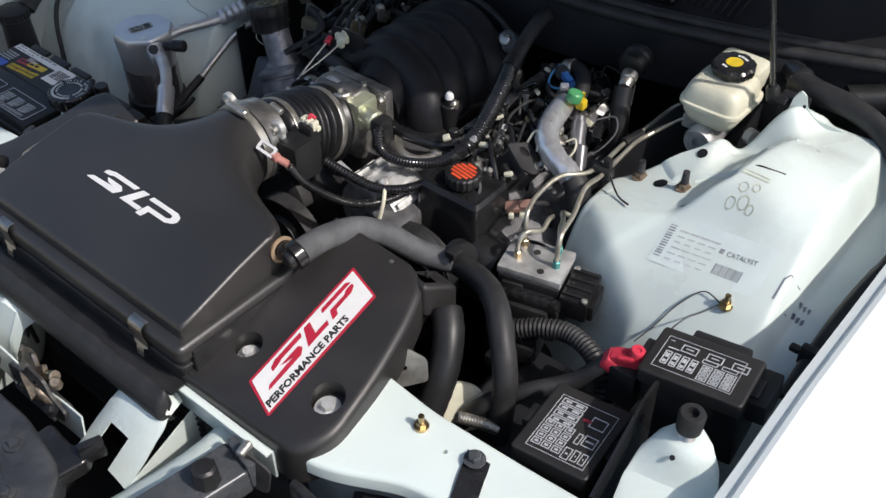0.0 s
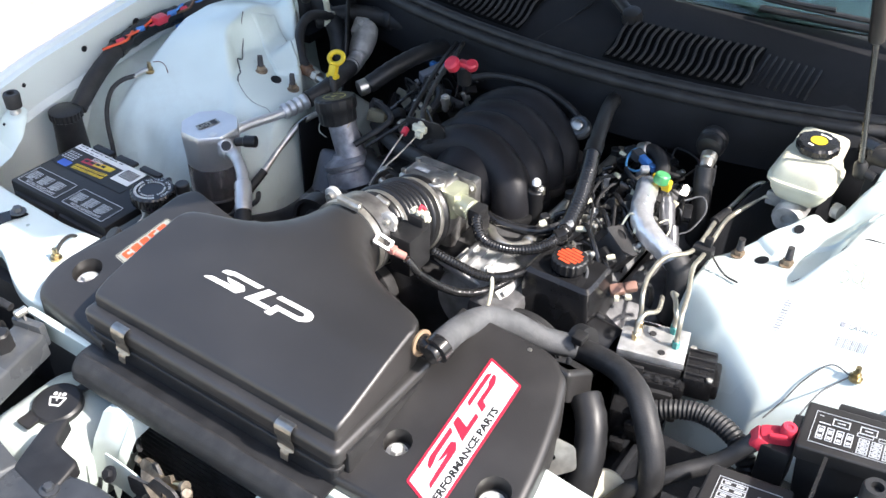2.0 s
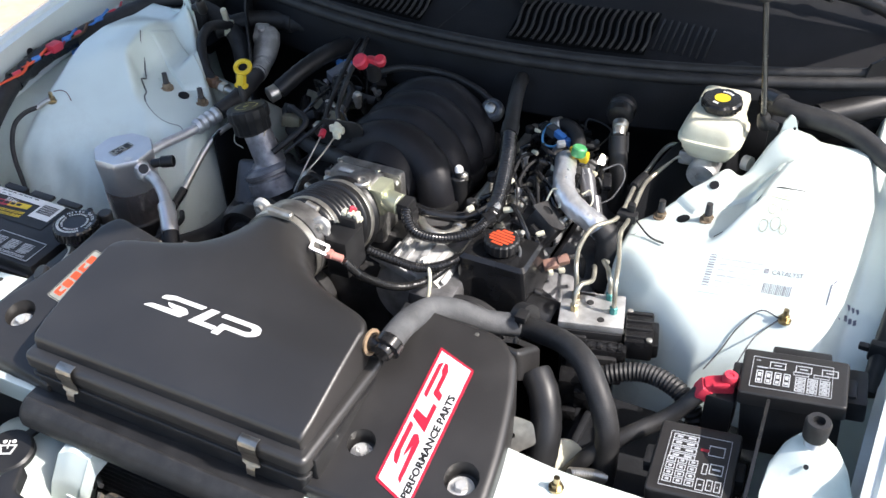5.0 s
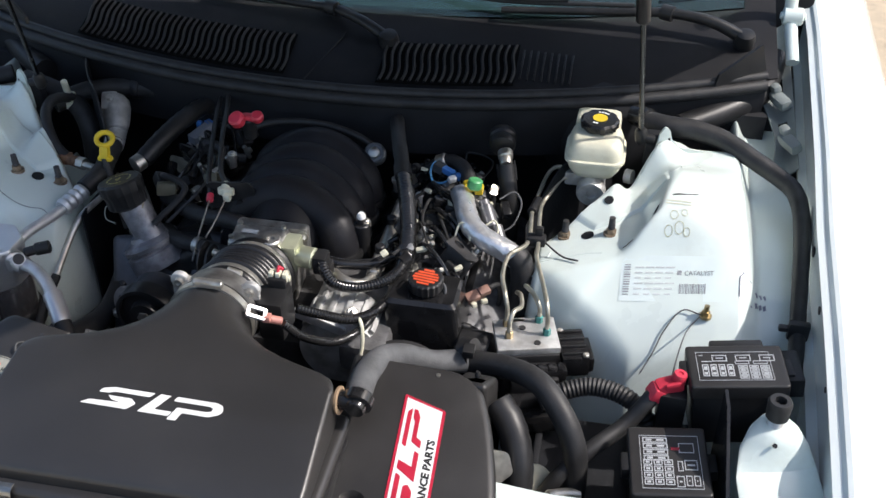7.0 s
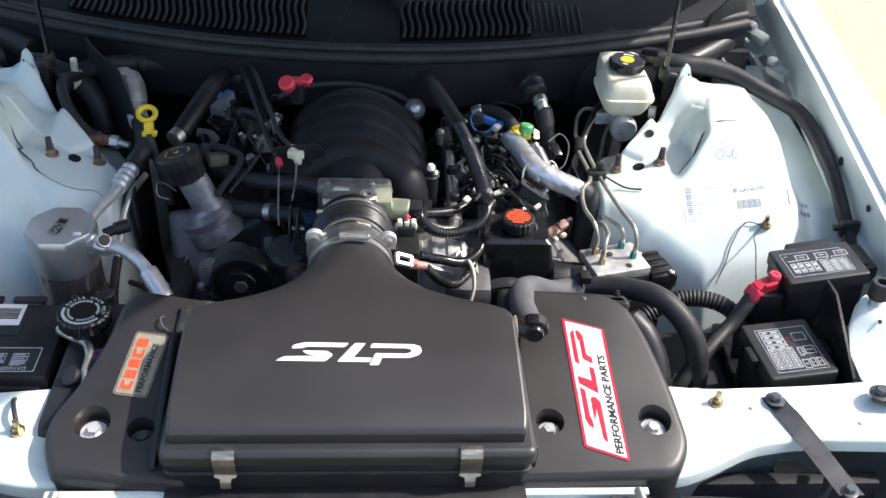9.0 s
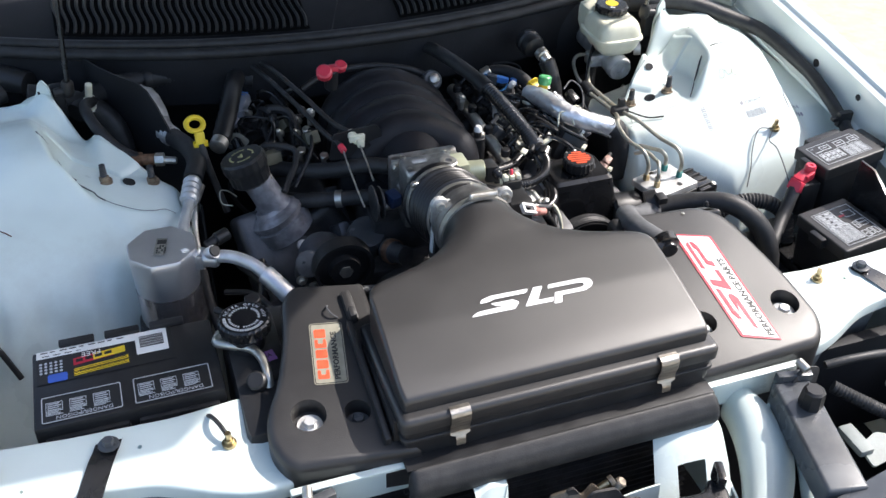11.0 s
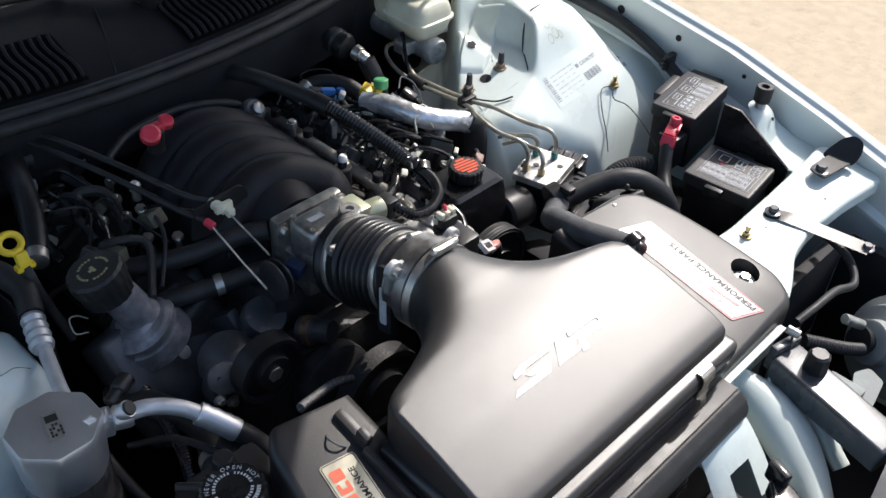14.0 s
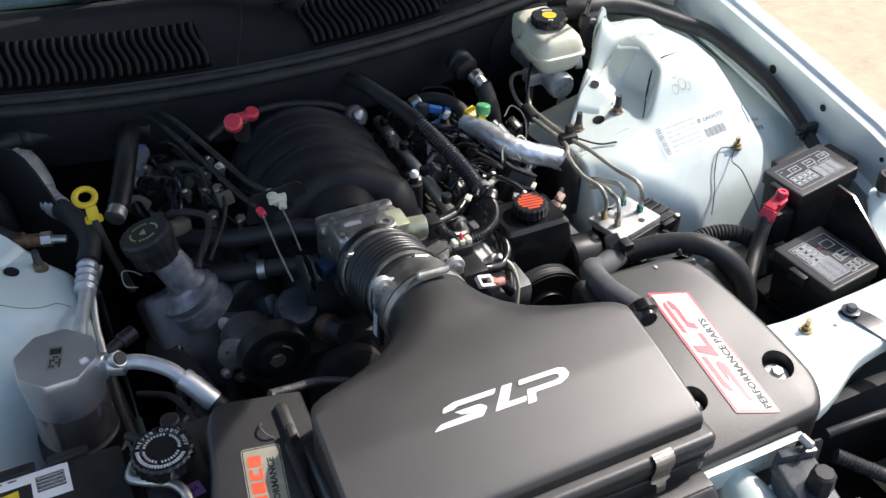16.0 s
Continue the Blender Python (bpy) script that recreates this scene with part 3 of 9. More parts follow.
def boxring(cx, w, top, bottom, y, r):
    """A rounded rectangle with as many points as the oval rings of the neck."""
    mid, h, out = (top + bottom) / 2, (top - bottom) / 2, []
    for q, (sx, sz) in enumerate(((1, 1), (-1, 1), (-1, -1), (1, -1))):
        out.append(((cx + w, y, mid), (cx, y, top), (cx - w, y, mid), (cx, y, bottom))[q])
        for i in range(23):
            a = radians(90 * q + 90 * i / 22)
            out.append((cx + sx * (w - r) + r * math.cos(a), y, mid + sz * (h - r) + r * math.sin(a)))
    return out


for y in ys:
    k = ss(0.19, 0.30, y)
    if y < 0.166:
        rings.append(boxring(AX, interp(y, LY, LW), interp(y, LY, LT), interp(y, LY, LB), y, min(0.0055, 0.3 * (interp(y, LY, LT) - interp(y, LY, LB)))))
        continue
    rings.append(superring(AX * (1 - k) - 0.008 * k, 0, interp(y, LY, LW), interp(y, LY, LT), interp(y, LY, LB), interp(y, LY, LN), y, 96))
lid = part("lid", loft(rings), LID, air_box, sharp=50)
lid.modifiers.new("weighted", "WEIGHTED_NORMAL").weight = 80
part("lid_rim", plate(rounded([(-0.216, -0.002), (0.211, -0.002), (0.211, 0.185), (-0.216, 0.185)], 0.012, 5), lambda x, y: 0.884, 0.020, 0.008), LID, air_box)
part("tray", plate(rounded([(-0.212, 0.002), (0.206, 0.002), (0.206, 0.19), (-0.212, 0.19)], 0.012, 5), lambda x, y: 0.8618, 0.055, 0.003), BLACK, air_box, "black filter tray with a rubber joint line")
part("joint_strip", plate(rounded([(-0.214, -0.001), (0.208, -0.001), (0.208, 0.187), (-0.214, 0.187)], 0.012, 5), lambda x, y: 0.8515, 0.005, 0.002), RUBBER, air_box)
# slot ribs on the side of the tray
for s, x in ((-1, -0.2165), (1, 0.2105)):
    part("side_rib", box((x, 0.10, 0.848), (0.008, 0.17, 0.05), 0.003), BLACK, air_box)


def clamp(x):
    vs = [0, 0.12, 0.24, 0.34, 0.46, 0.56, 0.74, 0.84, 0.90, 1]
    part("clamp", thicken(grid(4, 44, lambda u, v: (x + (u - 0.5) * interp(v, [0, 0.80, 0.84, 1], [0.025, 0.025, 0.0125, 0.0115]),
         interp(v, vs, [0.006, 0.000, -0.0045, -0.0065, -0.0062, -0.0035, -0.0030, -0.0055, -0.0075, -0.0085]),
         interp(v, vs, [0.8870, 0.8868, 0.884, 0.879, 0.868, 0.861, 0.851, 0.846, 0.842, 0.833]))), 0.0008), CLIPSTEEL, air_box, "brushed steel spring clamp")


clamp(-0.143)
clamp(0.135)


def lid_z(y):
    return interp(y, LY, LT)


# the white mark on the lid: three slanted plain shapes
mark = plane((-0.092, 0.1020, lid_z(0.1020)), (0.08, 0.0990, lid_z(0.0990)), (-0.092, 0.2, lid_z(0.1020) + 0.026), 0.0003)
wide = 0.172
a = slab(rounded([(0.0, 0.0), (0.058, 0.0), (0.067, 0.009), (0.060, 0.0145), (0.030, 0.0145), (0.036, 0.0095), (0.048, 0.0075), (0.010, 0.006)], 0.0018, 3), 0.0004, mark)
b = slab(rounded([(0.017, 0.017), (0.030, 0.0175), (0.036, 0.020), (0.080, 0.020), (0.085, 0.026), (0.034, 0.026), (0.020, 0.0225)], 0.0018, 3), 0.0004, mark)
c = slab(rounded([(0.072, 0.0), (0.110, 0.0), (0.113, 0.006), (0.091, 0.006), (0.105, 0.026), (0.092, 0.026)], 0.001, 2), 0.0004, mark)
d = slab(rounded([(0.110, 0.020), (0.154, 0.020), (0.159, 0.0185), (0.159, 0.0145), (0.153, 0.0125), (0.117, 0.0125), (0.110, -0.004), (0.121, -0.004), (0.125, 0.0065), (0.157, 0.0065), (0.168, 0.011), (0.172, 0.016), (0.170, 0.023), (0.162, 0.026), (0.113, 0.026)], 0.0012, 3), 0.0004, mark)
part("lid_mark", join(a, b, c, d), WHITE, air_box, "white mark of slanted bars")
# breather port on the lid's side
port = part("breather_port", join(lathe([(0.017, 0), (0.0175, 0.003), (0.0135, 0.004), (0.0135, 0.002)], (0.199, 0.174, 0.915), (1, -0.05, 0.1), 24)), mat("tan_rubber", (0.35, 0.25, 0.16), 0.6), air_box, "tan rubber grommet")
part("elbow", join(rod((0.2, 0.174, 0.916), (0.222, 0.172, 0.918), 0.0115), lathe([(0.0115, -0.012), (0.0125, -0.010), (0.0125, 0.01), (0.011, 0.013), (0, 0.013)], (0.224, 0.172, 0.917), (0.15, 1, 0.1), 20)), GLOSSBLACK, air_box)

BRIGHTZINC = mat("bright_zinc", (0.86, 0.86, 0.84), 0.3, metal=0.55, var=0.1, bump=0.05)
# ---- radiator cover with two wings ----
cover = thing("radiator_cover", "black moulded radiator cover with stickers on both wings", "radiator cover", (0, 0.1, 0.80))


def wing_z(x, y):
    return 0.836 + 0.232 * y


rw = rounded([(0.19, 0.002), (0.385, 0.006), (0.408, 0.045), (0.398, 0.13), (0.380, 0.205), (0.362, 0.252), (0.330, 0.272), (0.19, 0.276)], [0.0, 0.04, 0.03, 0.04, 0.04, 0.02, 0.02, 0.0], 6)
right_wing = part("wing", plate(rw, wing_z, 0.06, 0.011, [circle((0.368, 0.077), 0.0205), circle((0.238, 0.075), 0.0175)], 0.022), COVERBLACK, cover)
lw = rounded([(-0.345, 0.012), (-0.19, -0.002), (-0.19, 0.252), (-0.285, 0.272), (-0.303, 0.250), (-0.314, 0.19), (-0.335, 0.13), (-0.358, 0.09), (-0.362, 0.05)], [0.03, 0.0, 0.0, 0.015, 0.02, 0.05, 0.04, 0.03, 0.03], 6)
left_wing = part("wing", plate(lw, wing_z, 0.06, 0.011, [circle((-0.308, 0.076), 0.0215), circle((-0.250, 0.066), 0.016)], 0.022), COVERBLACK, cover)
# raised edge beside the box on the wings
part("lug", join(box((-0.219, 0.215, 0.887), (0.014, 0.050, 0.014), 0.005, rot(13)), box((-0.220, 0.196, 0.890), (0.010, 0.018, 0.020), 0.004, rot(13))), COVERBLACK, cover)
part("wire_curl", tube([(-0.246, 0.226, 0.888), (-0.249, 0.216, 0.893), (-0.245, 0.206, 0.890), (-0.238, 0.203, 0.884)], 0.0012, 8), GREYRUB, cover)
part("channel", box((-0.2275, 0.10, 0.862), (0.008, 0.18, 0.022), 0.003, rot(13)), COVERBLACK, cover)
for x, y in ((0.368, 0.077), (0.238, 0.075), (-0.308, 0.076), (-0.250, 0.066)):
    bright = x != -0.250
    part("cover_bolt", hexbolt((x, y - 0.002, wing_z(x, y) - 0.0165), (0, -0.1, 1), 0.0082 if bright else 0.008, 0.0158 if x > 0.3 or x < -0.3 else 0.0135, 0.007), BRIGHTZINC if bright else GREYMETAL, cover, "zinc bolt in a round recess" if bright else "dark bolt in a round recess")
# rear step on the wing
part("rear_step", plate(rounded([(0.322, 0.258), (0.366, 0.246), (0.376, 0.300), (0.33, 0.312)], 0.008, 4), lambda x, y: 0.893 - 0.6 * (y - 0.258), 0.05, 0.009), COVERBLACK, cover)
part("rivet", lathe([(0.003, 0), (0.003, 0.001), (0, 0.0018)], (0.304, 0.258, wing_z(0.304, 0.258)), (0, 0, 1), 12), STEEL, cover)
part("rivet", lathe([(0.004, 0), (0.004, 0.003), (0.002, 0.008), (0, 0.008)], (0.352, 0.27, 0.892), (0, 0, 1), 12), BLACK, cover)


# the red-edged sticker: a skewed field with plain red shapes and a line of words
def on_wing(x, y, lift=0.0):
    return Vector((x, y, wing_z(x, y) + lift))


st = plane(on_wing(0.275, 0.040), on_wing(0.269, 0.227), on_wing(0.20, 0.040), 0.0006)
L = 0.1905
field = [(0, -0.0005), (L, -0.0005), (L - 0.019, -0.0535), (-0.021, -0.0525)]
sticker = part("sticker", slab([(x, y) for x, y in rounded(field[::-1], 0.003, 3)], 0.0005, st), REDPRINT, right_wing, "white sticker with a red edge")
part("sticker_field", slab([(0.0025, -0.004), (L - 0.005, -0.004), (L - 0.0205, -0.0495), (-0.0165, -0.0495)][::-1], 0.0009, st), WHITE, sticker)
sk = st @ Matrix.Translation((0.0, -0.0305, 0.0010)) @ Matrix(((1, 0.35, 0, 0), (0, 1, 0, 0), (0, 0, 1, 0), (0, 0, 0, 1)))
ra = slab(rounded([(0.004, 0), (0.060, 0), (0.067, 0.006), (0.063, 0.0115), (0.032, 0.0115), (0.040, 0.0085), (0.050, 0.0065), (0.008, 0.0048)], 0.0015, 3), 0.0004, sk)
rb = slab(rounded([(0.020, 0.0135), (0.030, 0.0145), (0.038, 0.0165), (0.073, 0.0165), (0.075, 0.0225), (0.030, 0.0225), (0.021, 0.019)], 0.0015, 3), 0.0004, sk)
rc = slab([(0.073, 0), (0.110, 0), (0.111, 0.0058), (0.090, 0.0058), (0.092, 0.0225), (0.081, 0.0225)], 0.0004, sk)
rd = slab(rounded([(0.111, 0.0172), (0.150, 0.0172), (0.165, 0.0172), (0.158, 0.0225), (0.113, 0.0225)], 0.0015, 3), 0.0004, sk)
re_ = slab(rounded([(0.117, 0.0), (0.127, 0.0), (0.129, 0.0065), (0.157, 0.0065), (0.165, 0.0105), (0.165, 0.0150), (0.152, 0.0145), (0.149, 0.0118), (0.121, 0.0118)], 0.0015, 3), 0.0004, sk)
part("sticker_mark", join(ra, rb, rc, rd, re_), REDPRINT, sticker)
part("sticker_line", words("PERFORMANCE PARTS", 0.0125, st @ Matrix.Translation((-0.012, -0.0465, 0.0010)), 0.0004, 1.12, 0.15, "LEFT", 0.0005), BLACKPRINT, sticker)

# the gold sticker on the other wing
gs = plane(on_wing(-0.2915, 0.1130), on_wing(-0.249, 0.1065), on_wing(-0.283, 0.3), 0.0006)
gold = part("sticker", slab(rect(0, 0, 0.0425, 0.0930, 0.005), 0.0005, gs), CORSAGOLD, left_wing, "pale gold sticker with a red vertical block and black words")
part("sticker_edge", frame_rect(0.0012, 0.0012, 0.0413, 0.0918, 0.0009, 0.0042, gs @ Matrix.Translation((0, 0, 0.0005)), 0.0003), BLACKPRINT, gold)
up = gs @ Matrix.Translation((0.020, 0.008, 0.0005)) @ rot(0, 0, 90)
blocks = []
for k in range(5):
    x0 = 0.0155 * k
    blocks.append(slab(rounded([(x0, 0), (x0 + 0.013, 0), (x0 + 0.013, 0.004), (x0 + 0.006, 0.004), (x0 + 0.006, 0.0105), (x0 + 0.013, 0.0105), (x0 + 0.013, 0.0145), (x0, 0.0145)] if k in (0, 3) else rect(x0, 0, x0 + 0.013, 0.0145) if k == 4 else [Vector(q) for q in ((x0, 0), (x0 + 0.0125, 0), (x0 + 0.0125, 0.0145), (x0, 0.0145))], 0.002, 3), 0.0004, up))
for bl in blocks:
    part("sticker_block", bl, ORANGE, gold)
part("sticker_line", words("PERFORMANCE", 0.0098, gs @ Matrix.Translation((0.033, 0.006, 0.0005)) @ rot(0, 0, 90), 0.0003, 1.06, 0, "LEFT", 0.0003), BLACKPRINT, gold)

# black seal bar in front of the box
def bar_at(u, v):
    x = -0.216 + 0.420 * u
    vs = [0, 0.08, 0.14, 0.2, 0.26, 0.42, 0.55, 0.62, 0.68, 0.74, 0.9, 1]
    y = interp(v, vs, [-0.018, -0.0195, -0.0215, -0.0245, -0.028, -0.0365, -0.042, -0.0435, -0.043, -0.040, -0.030, -0.020])
    z = interp(v, vs, [0.806, 0.822, 0.8265, 0.827, 0.825, 0.818, 0.808, 0.800, 0.792, 0.787, 0.776, 0.772])
    # rounded ends
    e = min(1.0, u / 0.025, (1 - u) / 0.025)
    e = 0.25 + 0.75 * math.sqrt(max(0.0, 1 - (1 - e) ** 2))
    return x, -0.031 + (y + 0.031) * e, 0.798 + (z - 0.798) * e


seal_bar = thing("air_dam_seal", "rounded black rubber air seal along the radiator", "seal", (-0.006, -0.02, 0.77))
part("bulb", thicken(grid(120, 30, bar_at), 0.002), RUBBER, seal_bar, sharp=40)
part("web", box((-0.006, -0.001, 0.8205), (0.416, 0.038, 0.004), 0.001), BLACK, seal_bar)

# ---- battery ----
battery = thing("battery", "black car battery with printed labels in its tray", "battery", (-0.51, 0.245, 0.64))
BZ = 0.836
case = part("case", join(box((-0.508, 0.243, 0.73), (0.222, 0.130, 0.205), 0.006), box((-0.508, 0.243, BZ - 0.022), (0.230, 0.142, 0.040), 0.005)), BLACK, battery)
part("front_ledge", join(*[box((-0.508 + dx, 0.176, 0.802), (0.10, 0.02, 0.03), 0.005) for dx in (-0.055, 0.055)]), BLACK, battery)
bl = Matrix.Translation((-0.622, 0.17, BZ - 0.0015))
main = part("label", slab(rect(0.005, 0.078, 0.176, 0.141), 0.0005, bl), BLACKPRINT, battery, "printed battery label with a barcode")
part("label_strip", slab(rect(0.005, 0.127, 0.165, 0.141), 0.0008, bl), WHITE, main)
part("label_line", join(words("FREE", 0.012, bl @ Matrix.Translation((0.085, 0.124, 0.001)) @ rot(0, 0, 180), 0.0003), *[slab(rect(0.06 + 0.011 * i, 0.1295, 0.068 + 0.011 * i, 0.1315), 0.0004, bl @ Matrix.Translation((0, 0, 0.0007))) for i in range(3)]), WHITE, main)
part("label_blue", slab(rect(0.018, 0.079, 0.042, 0.094, 0.003), 0.0009, bl), BLUEPRINT, main)
part("label_yellow", join(slab([(0.05, 0.090), (0.118, 0.097), (0.118, 0.103), (0.05, 0.096)], 0.0009, bl), slab([(0.05, 0.083), (0.118, 0.088), (0.118, 0.094), (0.05, 0.089)], 0.0009, bl)), YELLOW, main)
part("label_red", slab([(0.05, 0.103), (0.10, 0.108), (0.10, 0.121), (0.05, 0.116)], 0.0009, bl), REDPRINT, main)
part("label_orange", slab([(0.075, 0.106), (0.115, 0.110), (0.115, 0.122), (0.075, 0.118)], 0.0011, bl), YELLOW, main)
part("strip_print", join(*[slab(rect(0.010 + 0.012 * i, 0.1365, 0.019 + 0.012 * i - 0.003 * (i % 3 == 1), 0.1385), 0.0010, bl) for i in range(9)], *[slab(rect(0.012 + 0.014 * i, 0.1300, 0.021 + 0.014 * i, 0.1312), 0.0010, bl) for i in range(4)]), BLACKPRINT, main)
part("label_dots", join(*[slab(circle((0.010 + 0.0062 * (i % 5), 0.099 + 0.0058 * (i // 5)), 0.0020, 8), 0.0010, bl) for i in range(20)]), GREYPRINT, main)
part("yellow_lines", join(*[slab([(0.050, 0.0842 + 0.0030 * i), (0.116, 0.0890 + 0.0030 * i), (0.116, 0.0897 + 0.0030 * i), (0.050, 0.0849 + 0.0030 * i)], 0.0013, bl) for i in range(5)]), BLACKPRINT, main)
part("red_print", join(*[slab([(0.053 + 0.012 * i, 0.1075 + 0.0012 * i), (0.062 + 0.012 * i, 0.1084 + 0.0012 * i), (0.062 + 0.012 * i, 0.1140 + 0.0012 * i), (0.053 + 0.012 * i, 0.1131 + 0.0012 * i)], 0.0013, bl) for i in range(4)]), BLACKPRINT, main)
bar_label = part("barcode_label", slab(rect(0.129, 0.098, 0.170, 0.140), 0.0011, bl), WHITE, battery)
part("barcode", join(*[slab(rect(0.134, 0.110 + 0.0017 * i, 0.165, 0.110 + 0.0017 * i + (0.0006 + 0.0006 * (i % 3 == 0))), 0.0015, bl) for i in range(13)]), BLACKPRINT, bar_label)
for k, x in enumerate((0.118, 0.008)):
    w = bl @ Matrix.Translation((x, 0.008, 0.0))
    lab = part("warning_label", slab(rect(0, 0, 0.097, 0.047, 0.003), 0.0005, w), BLACKPRINT, battery, "white-printed warning label")
    flip = w @ Matrix.Translation((0.097, 0.047, 0)) @ rot(0, 0, 180)
    bits = [frame_rect(0.001, 0.001, 0.096, 0.046, 0.0012, 0.003, w, 0.0008), words("DANGER/POISON", 0.0085, flip @ Matrix.Translation((0.012, 0.037, 0.0007)), 0.0003)]
    for i in range(3):
        bits.append(frame_rect(0.006 + 0.028 * i, 0.019, 0.026 + 0.028 * i, 0.035, 0.0008, 0, w, 0.0009))
        for j in range(4):
            bits.append(slab(rect(0.008 + 0.028 * i, 0.021 + 0.0035 * j, 0.024 + 0.028 * i - 0.002 * (j % 2), 0.0225 + 0.0035 * j), 0.0009, w))
        for j in range(3):
            bits.append(slab(rect(0.006 + 0.028 * i, 0.0125 + 0.0022 * j, 0.026 + 0.028 * i - 0.003 * ((i + j) % 3), 0.0135 + 0.0022 * j), 0.0009, w))
    part("warning_print", join(*bits), GREYPRINT, lab)
part("vent_cap", join(*[box((-0.508 + 0.058 * i, 0.318, BZ + 0.001), (0.045, 0.012, 0.006), 0.002) for i in (-1, 0, 1)]), BLACK, battery)
solid("battery_tray", join(box((-0.508, 0.243, 0.61), (0.26, 0.17, 0.05), 0.006)), SHADEBLACK, "black plastic battery tray", "tray")


# ---- passenger side of the bay ----
def octagon(c, r, n=8, turn=22.5, soft=0.25):
    return rounded([(c[0] + r * math.cos(radians(turn + 360 * k / n)), c[1] + r * math.sin(radians(turn + 360 * k / n))) for k in range(n)], r * soft, 3)


acc = thing("accumulator", "silver aluminium air-conditioning accumulator with octagonal top", "accumulator", (-0.436, 0.446, 0.74))
C = (-0.436, 0.443)
rings = []
for r, z, k in ((0.0465, 0.806, 0.45), (0.0475, 0.812, 0.38), (0.0485, 0.845, 0.22), (0.049, 0.862, 0.07), (0.0487, 0.871, 0.07), (0.0468, 0.8745, 0.07)):
    rings.append([(p.x, p.y, z) for p in octagon(C, r * 1.06, 8, 22.5, k)])
SATIN = mat("satin_aluminium", (0.74, 0.73, 0.73), 0.36, metal=0.78, var=0.08, scale=18, bump=0.03, fine=300, dirt=(0.50, 0.45, 0.44), dirt_amount=0.2)
body = part("canister", loft(rings), SATIN, acc)
part("can", lathe([(0.0465, 0.73), (0.0468, 0.74), (0.0468, 0.806), (0.045, 0.8085), (0.045, 0.815)], (C[0], C[1], 0), (0, 0, 1), 48), mat("polished_can", (0.55, 0.52, 0.53), 0.22, metal=0.9, var=0.2, scale=14, bump=0.03, dirt=(0.25, 0.2, 0.2), dirt_amount=0.5), acc, "polished aluminium can")
part("foot_band", lathe([(0.052, 0), (0.053, 0.01), (0.051, 0.03), (0.0485, 0.032)], (C[0], C[1], 0.715), (0, 0, 1), 32), BLACK, acc)
lm = plane((C[0] - 0.014, C[1] - 0.020, 0.875), (C[0] + 0.002, C[1] - 0.024, 0.875), (C[0] - 0.002, C[1] + 0.037, 0.875), 0.0004)
tag = part("label", slab(rect(0, 0, 0.015, 0.040), 0.0005, lm), mat("silver_label", (0.34, 0.33, 0.29), 0.4, metal=0.4, bump=0), acc)
part("label_print", join(slab(rect(0.002, 0.026, 0.015, 0.036), 0.0009, lm), *[slab(rect(0.003 + 0.0035 * (i % 4), 0.004 + 0.005 * (i // 4), 0.0055 + 0.0035 * (i % 4), 0.0075 + 0.005 * (i // 4)), 0.0009, lm) for i in (0, 1, 3, 4, 6, 7, 8, 9, 11, 13, 14)]), BLACKPRINT, tag)
part("white_tag", slab(rect(0, 0, 0.010, 0.010), 0.0005, plane((C[0] + 0.026, C[1] - 0.028, 0.875), (C[0] + 0.036, C[1] - 0.026, 0.875), (C[0] + 0.024, C[1], 0.875), 0.0004)), WHITE, acc)
part("outlet_block", join(box((-0.388, 0.428, 0.852), (0.018, 0.026, 0.026), 0.005, rot(0, 0, -20)), lathe([(0.0125, 0), (0.014, 0.002), (0.014, 0.007), (0.0118, 0.009), (0.0118, 0.013), (0.014, 0.015), (0.014, 0.030), (0.012, 0.034), (0, 0.034)], (-0.392, 0.430, 0.855), (0.9, -0.42, 0.0), 28), lathe([(0.0095, 0), (0.0105, 0.012), (0.0095, 0.014), (0, 0.014)], (-0.373, 0.419, 0.862), (0.45, -0.5, 0.6), 20)), SATIN, acc)
part("port_plug", lathe([(0.0082, 0), (0.0085, 0.002), (0.0078, 0.005), (0, 0.005)], (-0.3672, 0.4125, 0.8705), (0.45, -0.5, 0.6), 20), BLACK, acc, "round black plug in the outlet block")
part("cap", join(rod((-0.375, 0.44, 0.862), (-0.358, 0.447, 0.866), 0.0075), rod((-0.36, 0.446, 0.866), (-0.340, 0.455, 0.868), 0.010)), BLACK, acc, "black service port cap")

hose = thing("suction_pipe", "bright aluminium pipe with a crimped end running to a hose", "pipe", (-0.32, 0.38, 0.82))
part("pipe", tube([(-0.375, 0.422, 0.856), (-0.345, 0.410, 0.858), (-0.318, 0.394, 0.850), (-0.300, 0.377, 0.838)], 0.0095, 16), SMOOTHALU, hose)
part("crimp", join(tube([(-0.303, 0.380, 0.840), (-0.290, 0.366, 0.829), (-0.274, 0.347, 0.814)], 0.0132, 24, 10, corr=0.0010, pitch=0.0125)), SATIN, hose)
part("rubber_hose", tube([(-0.277, 0.351, 0.817), (-0.262, 0.333, 0.800), (-0.25, 0.315, 0.77), (-0.24, 0.31, 0.70)], 0.0125, 14), RUBBER, hose)

